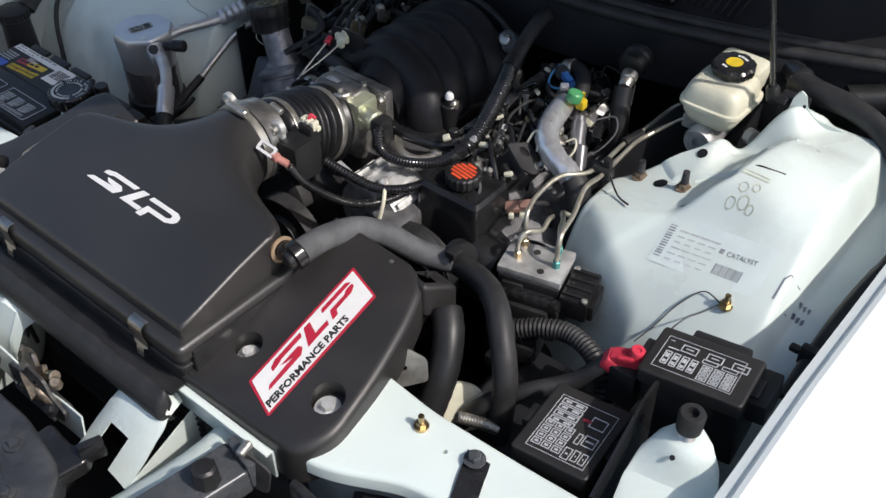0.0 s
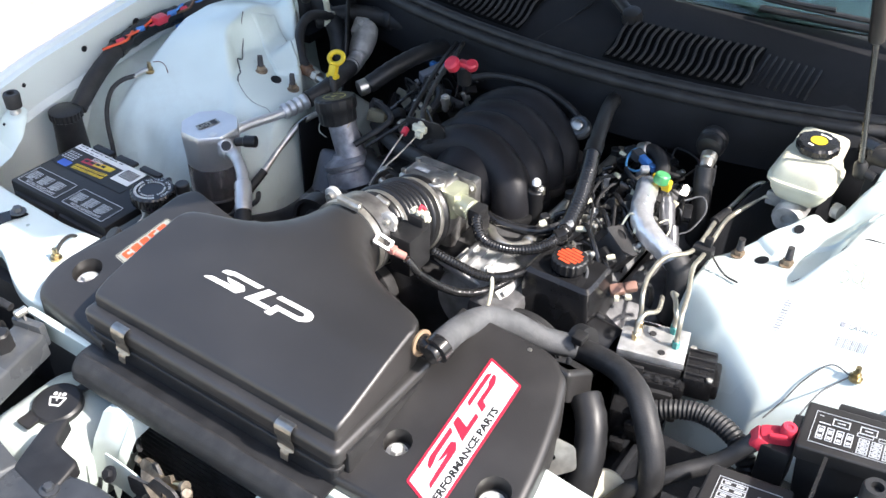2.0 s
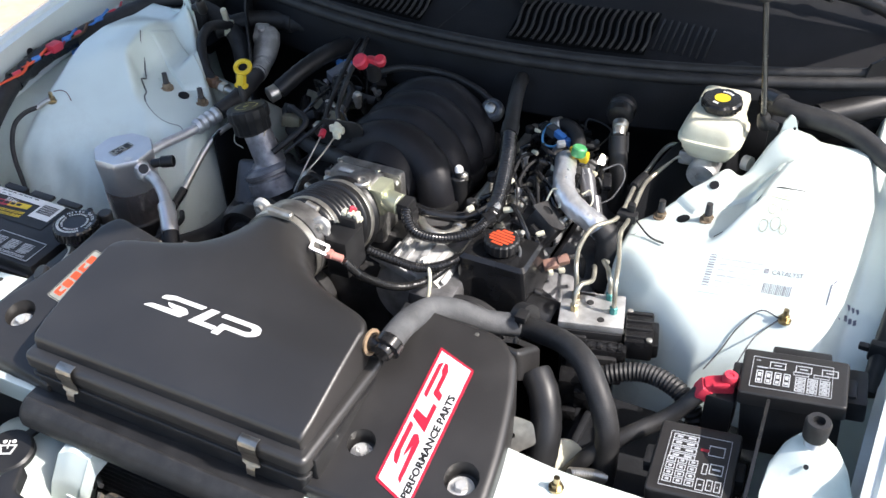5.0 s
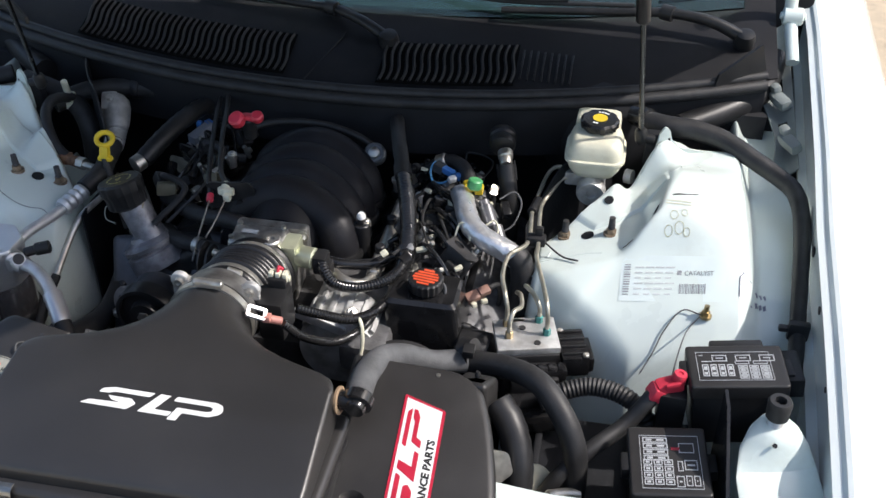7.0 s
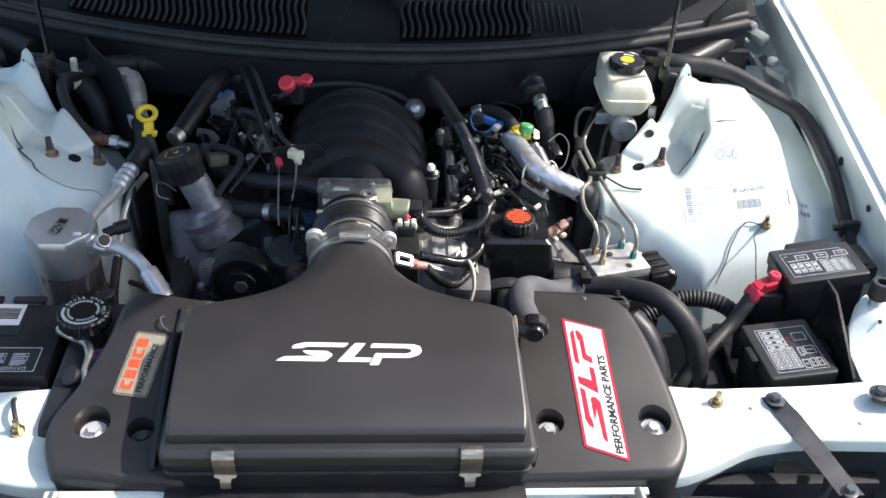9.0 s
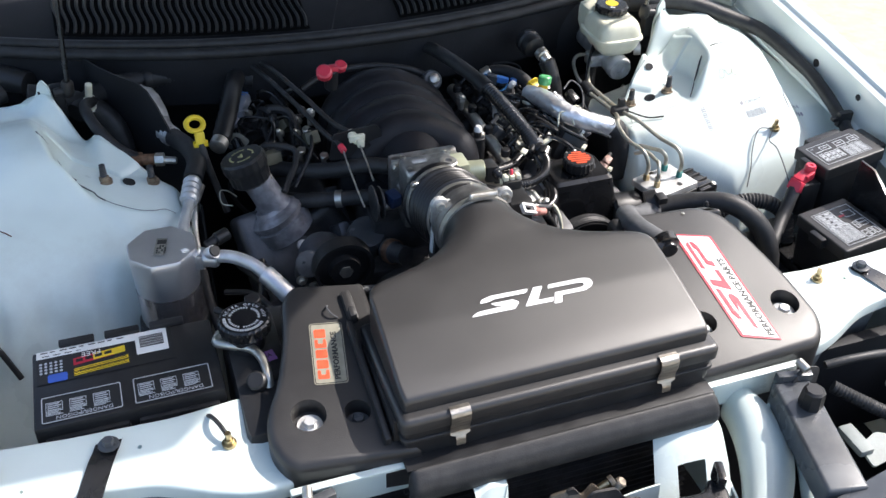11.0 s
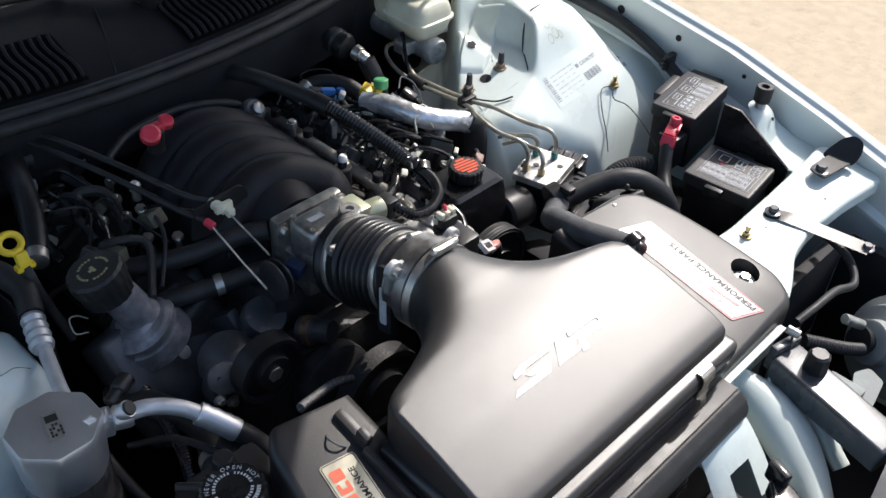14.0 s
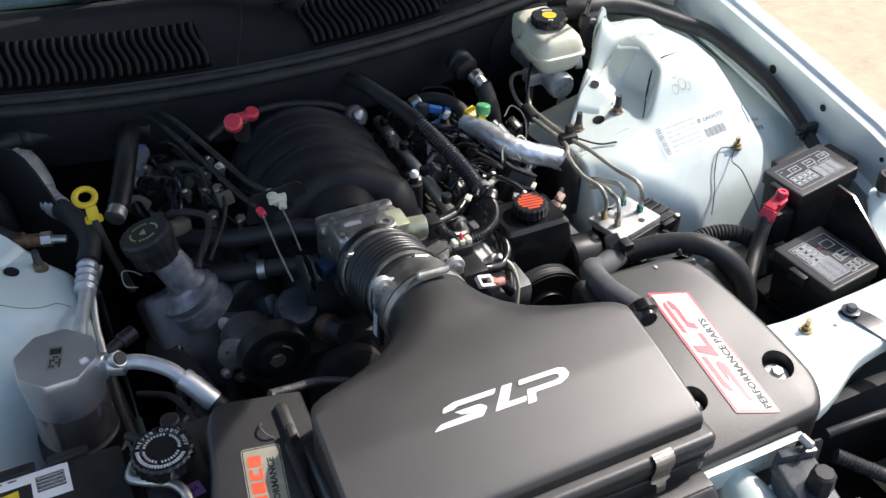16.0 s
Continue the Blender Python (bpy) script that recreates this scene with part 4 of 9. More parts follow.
line = thing("liquid_pipe", "aluminium refrigerant pipe with crimped collar and black hose", "pipe", (-0.38, 0.6, 0.85))
part("pipe", tube([(-0.408, 0.462, 0.858), (-0.400, 0.500, 0.860), (-0.388, 0.545, 0.858), (-0.378, 0.583, 0.860)], 0.0085, 16), SMOOTHALU, line)
part("crimp", tube([(-0.383, 0.567, 0.859), (-0.372, 0.606, 0.864), (-0.366, 0.622, 0.868)], 0.0125, 18, 6, corr=0.0025, pitch=0.013), SMOOTHALU, line)
part("rubber_hose", tube([(-0.368, 0.618, 0.867), (-0.357, 0.655, 0.876), (-0.364, 0.70, 0.878), (-0.377, 0.74, 0.872), (-0.389, 0.772, 0.868)], 0.0155, 16), RUBBER, line)
part("rear_crimp", tube([(-0.382, 0.752, 0.870), (-0.392, 0.780, 0.868), (-0.399, 0.804, 0.872)], 0.0150, 18, 6, corr=0.0028, pitch=0.012), ALU, line)
part("block_fitting", join(lathe([(0.012, 0), (0.020, 0.005), (0.024, 0.024), (0.025, 0.050), (0.021, 0.070), (0.012, 0.080), (0, 0.082)], (-0.398, 0.798, 0.871), (-0.28, 0.84, 0.46), 10), box((-0.424, 0.842, 0.906), (0.030, 0.040, 0.026), 0.007, rot(28, 0, 18)), lathe([(0.007, 0), (0.007, 0.006), (0.003, 0.006), (0, 0.004)], (-0.418, 0.835, 0.920), (0, -0.3, 0.95), 6)), ALU, line, "cast aluminium block fitting")
thin = thing("thin_pipe", "thin bright pipe along the strut tower with black sleeve", "pipe", (-0.38, 0.6, 0.8))
part("pipe", tube([(-0.355, 0.64, 0.838), (-0.372, 0.60, 0.826), (-0.381, 0.56, 0.800), (-0.382, 0.50, 0.765)], 0.0055, 10), STEEL, thin)
part("sleeve", tube([(-0.382, 0.505, 0.768), (-0.381, 0.455, 0.745), (-0.372, 0.40, 0.715), (-0.355, 0.36, 0.68)], 0.0075, 10), RUBBER, thin)

# coolant tank end with its cap
tank = thing("radiator_tank", "black radiator end tank with a printed filler cap", "radiator tank", (-0.36, 0.22, 0.7))
part("tank", join(box((-0.345, 0.20, 0.755), (0.075, 0.24, 0.16), 0.015), box((-0.325, 0.27, 0.80), (0.10, 0.10, 0.06), 0.012)), BLACK, tank)
part("neck", lathe([(0.024, 0), (0.024, 0.03), (0.028, 0.032), (0.028, 0.045)], (-0.353, 0.245, 0.83), (0, 0, 1), 28), BLACK, tank)
cap = part("cap", lathe([(0.031, 0), (0.0335, 0.003), (0.0335, 0.018), (0.031, 0.0205), (0.022, 0.0205), (0.021, 0.0195), (0, 0.0195)], (-0.353, 0.242, 0.863), (0, 0, 1), 96, 24, 0.0006), GLOSSBLACK, tank, "black ribbed pressure cap with ring of white words")
ct = Matrix.Translation((-0.353, 0.242, 0.8835))
bits = []
for k, ch in enumerate("NEVER OPEN HOT"):
    if ch != " ":
        bits.append(words(ch, 0.0068, ct @ rot(0, 0, 62 - 12.5 * k) @ Matrix.Translation((0, 0.0235, 0)), 0.0003, 1.0, 0, "CENTER"))
for k in range(22):
    bits.append(slab(rect(-0.0011, 0.0235, 0.0011, 0.0275), 0.0004, ct @ rot(0, 0, -128 - 7.2 * k)))
for k in range(34):
    if k % 8 != 7:
        bits.append(slab(rect(-0.0009, 0.0175, 0.0009, 0.0205), 0.0004, ct @ rot(0, 0, 10.6 * k)))
part("cap_print", join(*bits), GREYPRINT, cap)
part("overflow_neck", join(rod((-0.335, 0.285, 0.86), (-0.335, 0.285, 0.878), 0.011), rod((-0.36, 0.28, 0.855), (-0.385, 0.30, 0.858), 0.005)), BLACK, tank)
part("purple_sticker", slab(rect(0, 0, 0.024, 0.020), 0.0006, plane((-0.344, 0.198, 0.8195), (-0.320, 0.203, 0.8195), (-0.348, 0.218, 0.8195), 0.0165)), PURPLE, tank)
part("sticker_words", words("SAA", 0.0088, plane((-0.342, 0.207, 0.8195), (-0.318, 0.212, 0.8195), (-0.346, 0.227, 0.8195), 0.0173), 0.0003), BLACKPRINT, tank)

vent = thing("overflow_pipe", "bent bright steel overflow pipe with a black clamp", "pipe", (-0.36, 0.2, 0.8))
part("pipe", tube([(-0.385, 0.275, 0.835), (-0.392, 0.252, 0.842), (-0.378, 0.238, 0.845), (-0.352, 0.222, 0.846), (-0.341, 0.198, 0.845), (-0.340, 0.165, 0.84), (-0.343, 0.145, 0.80)], 0.006, 12), STEEL, vent)
part("clip", join(lathe([(0.012, 0), (0.0125, 0.003), (0.0125, 0.014), (0.010, 0.016), (0, 0.016)], (-0.352, 0.166, 0.835), (-0.3, -0.4, 0.85), 20), box((-0.33, 0.170, 0.835), (0.03, 0.008, 0.02), 0.002)), BLACK, vent)

lw_ = thing("lower_hoses", "dark coolant hoses and a harness deep beside the engine front", "hoses", (-0.30, 0.42, 0.70))
part("hose", tube([(-0.335, 0.30, 0.775), (-0.30, 0.36, 0.765), (-0.275, 0.43, 0.750), (-0.285, 0.50, 0.735), (-0.31, 0.58, 0.72)], 0.0175, 16), RUBBER, lw_)
part("hose", tube([(-0.255, 0.31, 0.745), (-0.25, 0.37, 0.735), (-0.235, 0.44, 0.715), (-0.21, 0.50, 0.70)], 0.014, 14), BLACK, lw_)
part("harness", tube([(-0.345, 0.34, 0.735), (-0.315, 0.40, 0.742), (-0.295, 0.47, 0.735), (-0.285, 0.55, 0.74), (-0.27, 0.62, 0.75)], 0.008, 12, corr=0.0010, pitch=0.005), GLOSSBLACK, lw_)
part("harness", tube([(-0.30, 0.335, 0.80), (-0.305, 0.37, 0.79), (-0.320, 0.42, 0.775), (-0.355, 0.46, 0.755)], 0.0045, 10), RUBBER, lw_)
part("connector", join(box((-0.288, 0.352, 0.792), (0.020, 0.026, 0.016), 0.003, rot(10, 0, 30)), frame_rect(-0.012, -0.009, 0.012, 0.009, 0.003, 0.002, Matrix.Translation((-0.284, 0.330, 0.802)) @ rot(-20, 0, 25), 0.004)), BLACK, lw_)
part("clamp", tube([(-0.301, 0.358, 0.7655), (-0.296, 0.370, 0.7635)], 0.0195, 18, 3), STEEL, lw_)

# black bottle neck behind the battery
neck = thing("reservoir_neck", "black plastic reservoir neck with ribbed cap beside the fender", "reservoir", (-0.72, 0.36, 0.7))
part("neck", lathe([(0.03, 0), (0.028, 0.06), (0.026, 0.10), (0.026, 0.115)], (-0.722, 0.362, 0.715), (0, 0, 1), 24), BLACK, neck)
part("cap", lathe([(0.026, 0), (0.029, 0.002), (0.029, 0.016), (0.024, 0.019), (0, 0.019)], (-0.722, 0.362, 0.828), (0, 0, 1), 48, 24, 0.0008), BLACK, neck)

# studs and ground wires on the inner wings
STUDTAN = mat("weathered_tan_zinc", (0.33, 0.25, 0.17), 0.5, metal=0.25, var=0.4, scale=90, bump=0.2, dirt=(0.14, 0.07, 0.035), dirt_amount=0.7)
for s in (1, -1):
    for x, y in ((0.430, 0.646), (0.500, 0.639)):
        z = wing_at(x, y)
        st_ = thing("tower_stud", "dark threaded stud with a tan nut on the strut tower", "stud", (s * x, y, z), "studs on the strut towers")
        part("nut", join(lathe([(0.0115, -0.004), (0.0115, 0.002), (0.0, 0.002)], (s * x, y, z), (0, 0, 1), 18), lathe([(0.008, 0.002), (0.0078, 0.009), (0, 0.009)], (s * x, y, z), (0, 0, 1), 6)), STUDTAN, st_)
        part("thread", tube([(s * x, y, z + 0.010), (s * x, y, z + 0.030)], 0.0052, 12, 8, corr=0.0007, pitch=0.003, r2=0.0042), DARK, st_)
    z = wing_at(0.465, 0.642)
    solid("tower_slot", lathe([(0.010, 0), (0.010, 0.0012), (0, 0.0012)], (s * 0.465, 0.640, z + 0.0006), (s * -0.35, 0, 1), 20), SHADEBLACK, "round hole in the white strut tower", "hole", "structure")


def ground_bolt(p, material, label, axis=(0, 0, 1)):
    g = thing("ground_bolt", label, "bolt", p, "ground bolts")
    a = Vector(axis).normalized()
    part("washer", lathe([(0.009, -0.002), (0.009, 0.002), (0, 0.002)], p, axis, 20), material, g)
    part("bolt_head", lathe([(0.0062, 0.002), (0.0062, 0.008), (0, 0.008)], p, axis, 6), material, g)
    part("stud", tube([Vector(p) + a * 0.008, Vector(p) + a * 0.018], 0.0038, 10, 4), material, g)
    return g


ground_bolt((0.643, 0.498, wing_at(0.643, 0.498) + 0.001), BRASS, "yellow zinc ground bolt on the white panel")
ground_bolt((-0.674, 0.524, wing_at(0.674, 0.524) + 0.001), BRASS, "yellow zinc ground bolt on the shaded panel")
ground_bolt((0.464, 0.126, 0.8325), BRASS, "yellow zinc ground bolt on the radiator support")
ground_bolt((-0.404, 0.090, 0.8225), BRASS, "yellow zinc ground bolt on the radiator support")
gw = thing("ground_wire", "thin dusty grey ground wires with ring ends", "wire", (0.62, 0.5, 0.86))
part("wire", tube([(0.636, 0.496, wing_at(0.636, 0.496) + 0.006), (0.61, 0.500, wing_at(0.61, 0.50) + 0.007), (0.588, 0.478, wing_at(0.588, 0.478) + 0.006), (0.575, 0.455, wing_at(0.575, 0.455) + 0.005), (0.56, 0.435, 0.78)], 0.0010, 8), GREYRUB, gw)
part("wire", tube([(0.636, 0.494, wing_at(0.636, 0.494) + 0.006), (0.622, 0.480, wing_at(0.622, 0.48) + 0.009), (0.612, 0.445, 0.845), (0.602, 0.40, 0.83), (0.597, 0.36, 0.80)], 0.0010, 8), GREYRUB, gw)
gl = thing("ground_wire", "black ground cable looping down beside the battery", "wire", (-0.64, 0.45, 0.85))
part("wire", tube([(-0.690, 0.503, wing_at(0.690, 0.503) + 0.010), (-0.706, 0.484, 0.858), (-0.714, 0.462, 0.845), (-0.708, 0.440, 0.822), (-0.695, 0.424, 0.796), (-0.678, 0.412, 0.766), (-0.66, 0.40, 0.72)], 0.0043, 10), RUBBER, gl)
part("ring_end", tube([(-0.675, 0.522, wing_at(0.675, 0.522) + 0.006), (-0.682, 0.513, wing_at(0.682, 0.513) + 0.009), (-0.692, 0.501, wing_at(0.692, 0.501) + 0.010)], 0.0050, 10), STEEL, gl)
gb = thing("ground_wire", "short black ground lead at the radiator support", "wire", (-0.41, 0.11, 0.83))
part("wire", tube([(-0.404, 0.092, 0.832), (-0.412, 0.112, 0.838), (-0.420, 0.135, 0.83), (-0.425, 0.16, 0.80)], 0.003, 8), RUBBER, gb)

# sensor and hose at the back of the shaded tower
sensor = thing("brake_hose_union", "brown hose union with a steel nut on the shaded tower", "union", (-0.43, 0.70, 0.86))
part("union", join(rod((-0.438, 0.700, 0.868), (-0.418, 0.694, 0.868), 0.0095), box((-0.446, 0.703, 0.868), (0.02, 0.018, 0.018), 0.003)), RUST, sensor)
part("nut", lathe([(0.011, 0), (0.011, 0.014), (0, 0.014)], (-0.418, 0.694, 0.868), (1, -0.25, 0), 6), STEEL, sensor)
part("pipe", rod((-0.408, 0.69, 0.868), (-0.385, 0.684, 0.866), 0.006), STEEL, sensor)
part("rubber_hose", tube([(-0.446, 0.704, 0.869), (-0.475, 0.722, 0.885), (-0.503, 0.757, 0.915), (-0.512, 0.80, 0.925), (-0.50, 0.845, 0.91)], 0.0095, 12), RUBBER, sensor)
solid("tower_clip", join(box((-0.505, 0.842, 0.905), (0.022, 0.022, 0.03), 0.006), rod((-0.505, 0.842, 0.915), (-0.50, 0.83, 0.95), 0.006)), CREAM, "small cream clip on dark hoses at the firewall", "clip")

# red and black wires along the shaded fender
wires = thing("fender_harness", "black taped harness with loose red wires along the fender", "wiring harness", (-0.76, 0.6, 0.84))
part("loom", tube([(-0.724, 0.39, 0.835), (-0.742, 0.46, 0.872), (-0.762, 0.55, 0.897), (-0.762, 0.66, 0.902), (-0.740, 0.77, 0.908), (-0.70, 0.85, 0.918), (-0.64, 0.89, 0.925)], 0.0165, 12, rough=0.04), RUBBER, wires)
part("tape", tube([(-0.757, 0.52, 0.892), (-0.764, 0.60, 0.902), (-0.760, 0.68, 0.905)], 0.0185, 12, 6, rough=0.12, seed=5), GLOSSBLACK, wires, "wrinkled black tape")
for k, (m_, dy, dz) in enumerate(((ORANGE, 0.0, 0.0), (ORANGE, 0.05, 0.006), (REDPRINT, 0.10, 0.006), (BLUE, 0.13, 0.010), (RUST, 0.16, 0.008), (BLUE, 0.22, 0.012), (REDPRINT, 0.26, 0.010))):
    part("wire", tube([(-0.757, 0.49 + dy, 0.902 + dz), (-0.744, 0.505 + dy, 0.908 + dz), (-0.735 - 0.008 * (k % 2), 0.53 + dy, 0.912 + dz), (-0.752, 0.56 + dy, 0.914 + dz)], 0.0026, 8), m_, wires)
    part("crimp", rod((-0.746, 0.515 + dy, 0.910 + dz), (-0.740, 0.53 + dy, 0.912 + dz), 0.0052), (RED, BLUE)[k % 2], wires)
part("connector", join(box((-0.742, 0.62, 0.920), (0.02, 0.026, 0.016), 0.003)), RED, wires, "red connector")
part("connector", join(box((-0.738, 0.67, 0.885), (0.018, 0.024, 0.016), 0.003)), BLUE, wires, "blue connector")


# ---- engine ----
engine = thing("engine", "dark eight-cylinder engine block with ribbed valve covers", "engine", (0, 0.55, 0.45))
part("block", join(box((-0.01, 0.67, 0.60), (0.34, 0.40, 0.30), 0.03), box((-0.01, 0.67, 0.76), (0.20, 0.36, 0.10), 0.02)), DARK, engine)
for s in (-1, 1):
    m = Matrix.Translation((-0.01 + s * 0.185, 0.715, 0.745)) @ rot(0, s * 32, 0)
    vc = part("valve_cover", transform(box((0, 0, 0), (0.13, 0.30, 0.075), 0.018, None, 4), m), DARK, engine, "grimy cast valve cover")
    for k in range(4):
        part("rib", transform(box((0, -0.11 + 0.075 * k, 0.036), (0.11, 0.010, 0.014), 0.004), m), DARK, vc)
    for k in range(2 if s < 0 else 0, 4):
        y = -0.12 + 0.078 * k
        coil = part("ignition_coil", transform(join(box((s * -0.005, y, 0.060), (0.075, 0.055, 0.040), 0.007), box((s * 0.038, y, 0.055), (0.02, 0.035, 0.028), 0.004)), m), BLACK, engine)
        part("coil_bracket", transform(join(slab(rounded([(-0.03, -0.018), (0.03, -0.018), (0.034, 0.0), (0.03, 0.018), (-0.03, 0.018)], 0.006, 3), 0.003, Matrix.Translation((s * -0.012, y + 0.058, 0.064)) @ rot(0, 0, 10))), m), OLIVE if s < 0 and k != 1 else DARK, coil)
        part("coil_screw", lathe([(0.006, 0), (0.006, 0.006), (0, 0.006)], m @ Vector((s * 0.025, y + 0.035, 0.078)), m.to_3x3() @ Vector((0, 0, 1)), 6), STEEL, coil)
        if k % 2 == 0:
            part("plug_lead", tube([m @ Vector((s * 0.045, y, 0.055)), m @ Vector((s * 0.075, y - 0.01, 0.075)), m @ Vector((s * 0.09, y - 0.02, 0.04)), m @ Vector((s * 0.085, y - 0.02, -0.03))], 0.0042, 8), RUBBER, coil)
        part("wire", tube([m @ Vector((s * -0.03, y + 0.03, 0.085)), m @ Vector((s * -0.01, y + 0.045, 0.105)), m @ Vector((s * 0.02, y + 0.04, 0.10)), m @ Vector((s * 0.03, y + 0.025, 0.075))], 0.0016, 6), CREAM if k == 1 else RUBBER, coil)
part("front_cover", join(box((-0.06, 0.455, 0.66), (0.26, 0.05, 0.20), 0.02), lathe([(0.05, 0), (0.06, 0.01), (0.06, 0.03), (0.05, 0.035)], (-0.08, 0.432, 0.70), (0, -1, 0.1), 32)), DARK, engine)

PUMPDISC = mat("dusty_brown_aluminium", (0.14, 0.134, 0.13), 0.5, metal=0.3, var=0.3, scale=60, bump=0.2)
CASTDARK = mat("oily_dark_casting", (0.095, 0.100, 0.112), 0.40, metal=0.35, var=0.4, scale=22, bump=0.3, fine=260, dirt=(0.10, 0.09, 0.08), dirt_amount=0.4)
cast = part("front_casting", join(box((-0.215, 0.575, 0.722), (0.19, 0.06, 0.17), 0.014, rot(-38, 0, 14), 4), box((-0.150, 0.545, 0.765), (0.020, 0.05, 0.03), 0.006, rot(-38, 0, 14))), CASTDARK, engine, "oily dark cast head end")
cm = Matrix.Translation((-0.215, 0.575, 0.722)) @ rot(-38, 0, 14)
part("core_plug", lathe([(0.0095, 0), (0.0095, 0.002), (0.0075, 0.003), (0, 0.003)], cm @ Vector((-0.004, -0.030, 0.006)), cm.to_3x3() @ Vector((0, -1, 0)), 22), SMOOTHALU, cast, "pale round core plug")
part("cover_disc", lathe([(0.016, -0.006), (0.016, 0.0), (0.014, 0.002), (0, 0.002)], (-0.115, 0.506, 0.780), (-0.2, -0.6, 0.75), 28), PUMPDISC, cast, "dull grey-brown cover disc")
for x, z in ((0.072, 0.05), (0.075, -0.02), (-0.075, -0.03)):
    part("cast_bolt", hexbolt(cm @ Vector((x, -0.030, z)), cm.to_3x3() @ Vector((0, -1, 0)), 0.0065, 0.010, 0.006), GREYMETAL, cast)

# intake manifold: four arched runners on each side of the plenum
man = thing("intake_manifold", "black ribbed nylon intake manifold with arched runners", "intake manifold", (-0.02, 0.7, 0.80))
part("plenum", join(lathe([(0.05, 0), (0.065, 0.03), (0.070, 0.08), (0.070, 0.19), (0.05, 0.23), (0, 0.24)], (-0.01, 0.565, 0.838), (0, 1, 0.03), 32), box((-0.02, 0.70, 0.80), (0.17, 0.32, 0.05), 0.015)), INTAKE, man)
for k in range(4):
    y = 0.618 + 0.052 * k
    lift = 0.0008 * k
    part("runner", tube([(0.078, y - 0.028, 0.80), (0.077, y - 0.026, 0.835), (0.070, y - 0.018, 0.858 + 0.5 * lift), (0.046, y - 0.004, 0.875 + lift), (0.008, y + 0.006, 0.891 + lift), (-0.030, y + 0.010, 0.890 + lift), (-0.066, y + 0.006, 0.875 + lift), (-0.092, y, 0.850 + lift), (-0.105, y, 0.79)], 0.0325, 22), INTAKE, man)
    part("runner_collar", lathe([(0.036, 0), (0.038, 0.004), (0.038, 0.012), (0.036, 0.016)], (0.078, y - 0.028, 0.812), (0, 0, 1), 26), BLACK, man)
part("map_sensor", join(lathe([(0.0, 0), (0.019, 0), (0.019, 0.018), (0.015, 0.022), (0.008, 0.022), (0.008, 0.030), (0, 0.031)], (0.088, 0.795, 0.880), (0.1, -0.75, 0.65), 24)), GREYMETAL, man, "round bright sensor")
part("sensor_cap", lathe([(0.009, 0), (0.0095, 0.002), (0.0095, 0.012), (0.006, 0.014), (0, 0.014)], (0.0898, 0.781, 0.892), (0.1, -0.75, 0.65), 20), STEEL, man)
part("vacuum_tube", tube([(-0.150, 0.80, 0.90), (-0.10, 0.820, 0.912), (-0.02, 0.825, 0.915), (0.05, 0.812, 0.906), (0.088, 0.80, 0.890)], 0.006, 12), RUBBER, man)
for x, y, z in ((-0.150, 0.735, 0.895), (0.135, 0.75, 0.87), (0.118, 0.608, 0.875)):
    part("manifold_stud", join(rod((x, y, z - 0.03), (x, y, z), 0.006), lathe([(0.009, -0.012), (0.009, -0.004), (0, -0.004)], (x, y, z), (0, 0, 1), 6)), STEEL, man)
part("sensor_post", join(rod((0.112, 0.605, 0.80), (0.112, 0.605, 0.868), 0.013), rod((0.112, 0.605, 0.868), (0.112, 0.605, 0.880), 0.007)), BLACK, man)
part("post_tip", lathe([(0.007, 0), (0.007, 0.006), (0.004, 0.010), (0, 0.010)], (0.112, 0.605, 0.878), (0, 0, 1), 14), WHITE, man)

THROTTLE = mat("stained_aluminium", (0.50, 0.49, 0.47), 0.38, metal=0.85, var=0.3, scale=60, bump=0.3, dirt=(0.16, 0.13, 0.10), dirt_amount=0.6)
# throttle body
tb = thing("throttle_valve", "cast aluminium throttle body with its idle valve", "throttle body", (-0.02, 0.5, 0.85))
part("housing", join(box((-0.022, 0.495, 0.893), (0.085, 0.052, 0.062), 0.010, None, 3), lathe([(0.046, 0), (0.052, 0.004), (0.052, 0.03), (0.050, 0.05)], (-0.017, 0.452, 0.868), (0, 1, -0.05), 36), box((-0.017, 0.54, 0.862), (0.115, 0.02, 0.105), 0.008), box((-0.017, 0.508, 0.84), (0.10, 0.06, 0.06), 0.012)), THROTTLE, tb)
part("boss", join(lathe([(0.015, -0.03), (0.015, 0.008), (0.013, 0.010), (0.006, 0.010), (0.006, 0.006), (0, 0.006)], (0.004, 0.476, 0.922), (0, 0, 1), 24)), THROTTLE, tb)
part("lug", box((-0.044, 0.470, 0.900), (0.022, 0.012, 0.040), 0.004), THROTTLE, tb)
for x_, y_ in ((-0.058, 0.516), (0.010, 0.516), (-0.058, 0.478)):
    part("screw", lathe([(0.0042, 0), (0.0042, 0.004), (0.002, 0.0045), (0, 0.003)], (x_, y_, 0.924), (0, 0, 1), 12), STEEL, tb)
for x_ in (-0.066, 0.034):
    part("flange_bolt", hexbolt((x_, 0.530, 0.902), (0, -1, 0), 0.0055, 0.009, 0.007), STEEL, tb)
part("rib", join(*[box((-0.022, 0.468 - 0.0005, 0.878 + 0.010 * k), (0.070, 0.004, 0.003), 0.001) for k in range(3)]), THROTTLE, tb)
part("label", slab(rect(0, 0, 0.024, 0.009), 0.0005, plane((-0.048, 0.493, 0.9245), (-0.020, 0.493, 0.9245), (-0.048, 0.52, 0.9245), 0.0003)), GREYPRINT, tb)
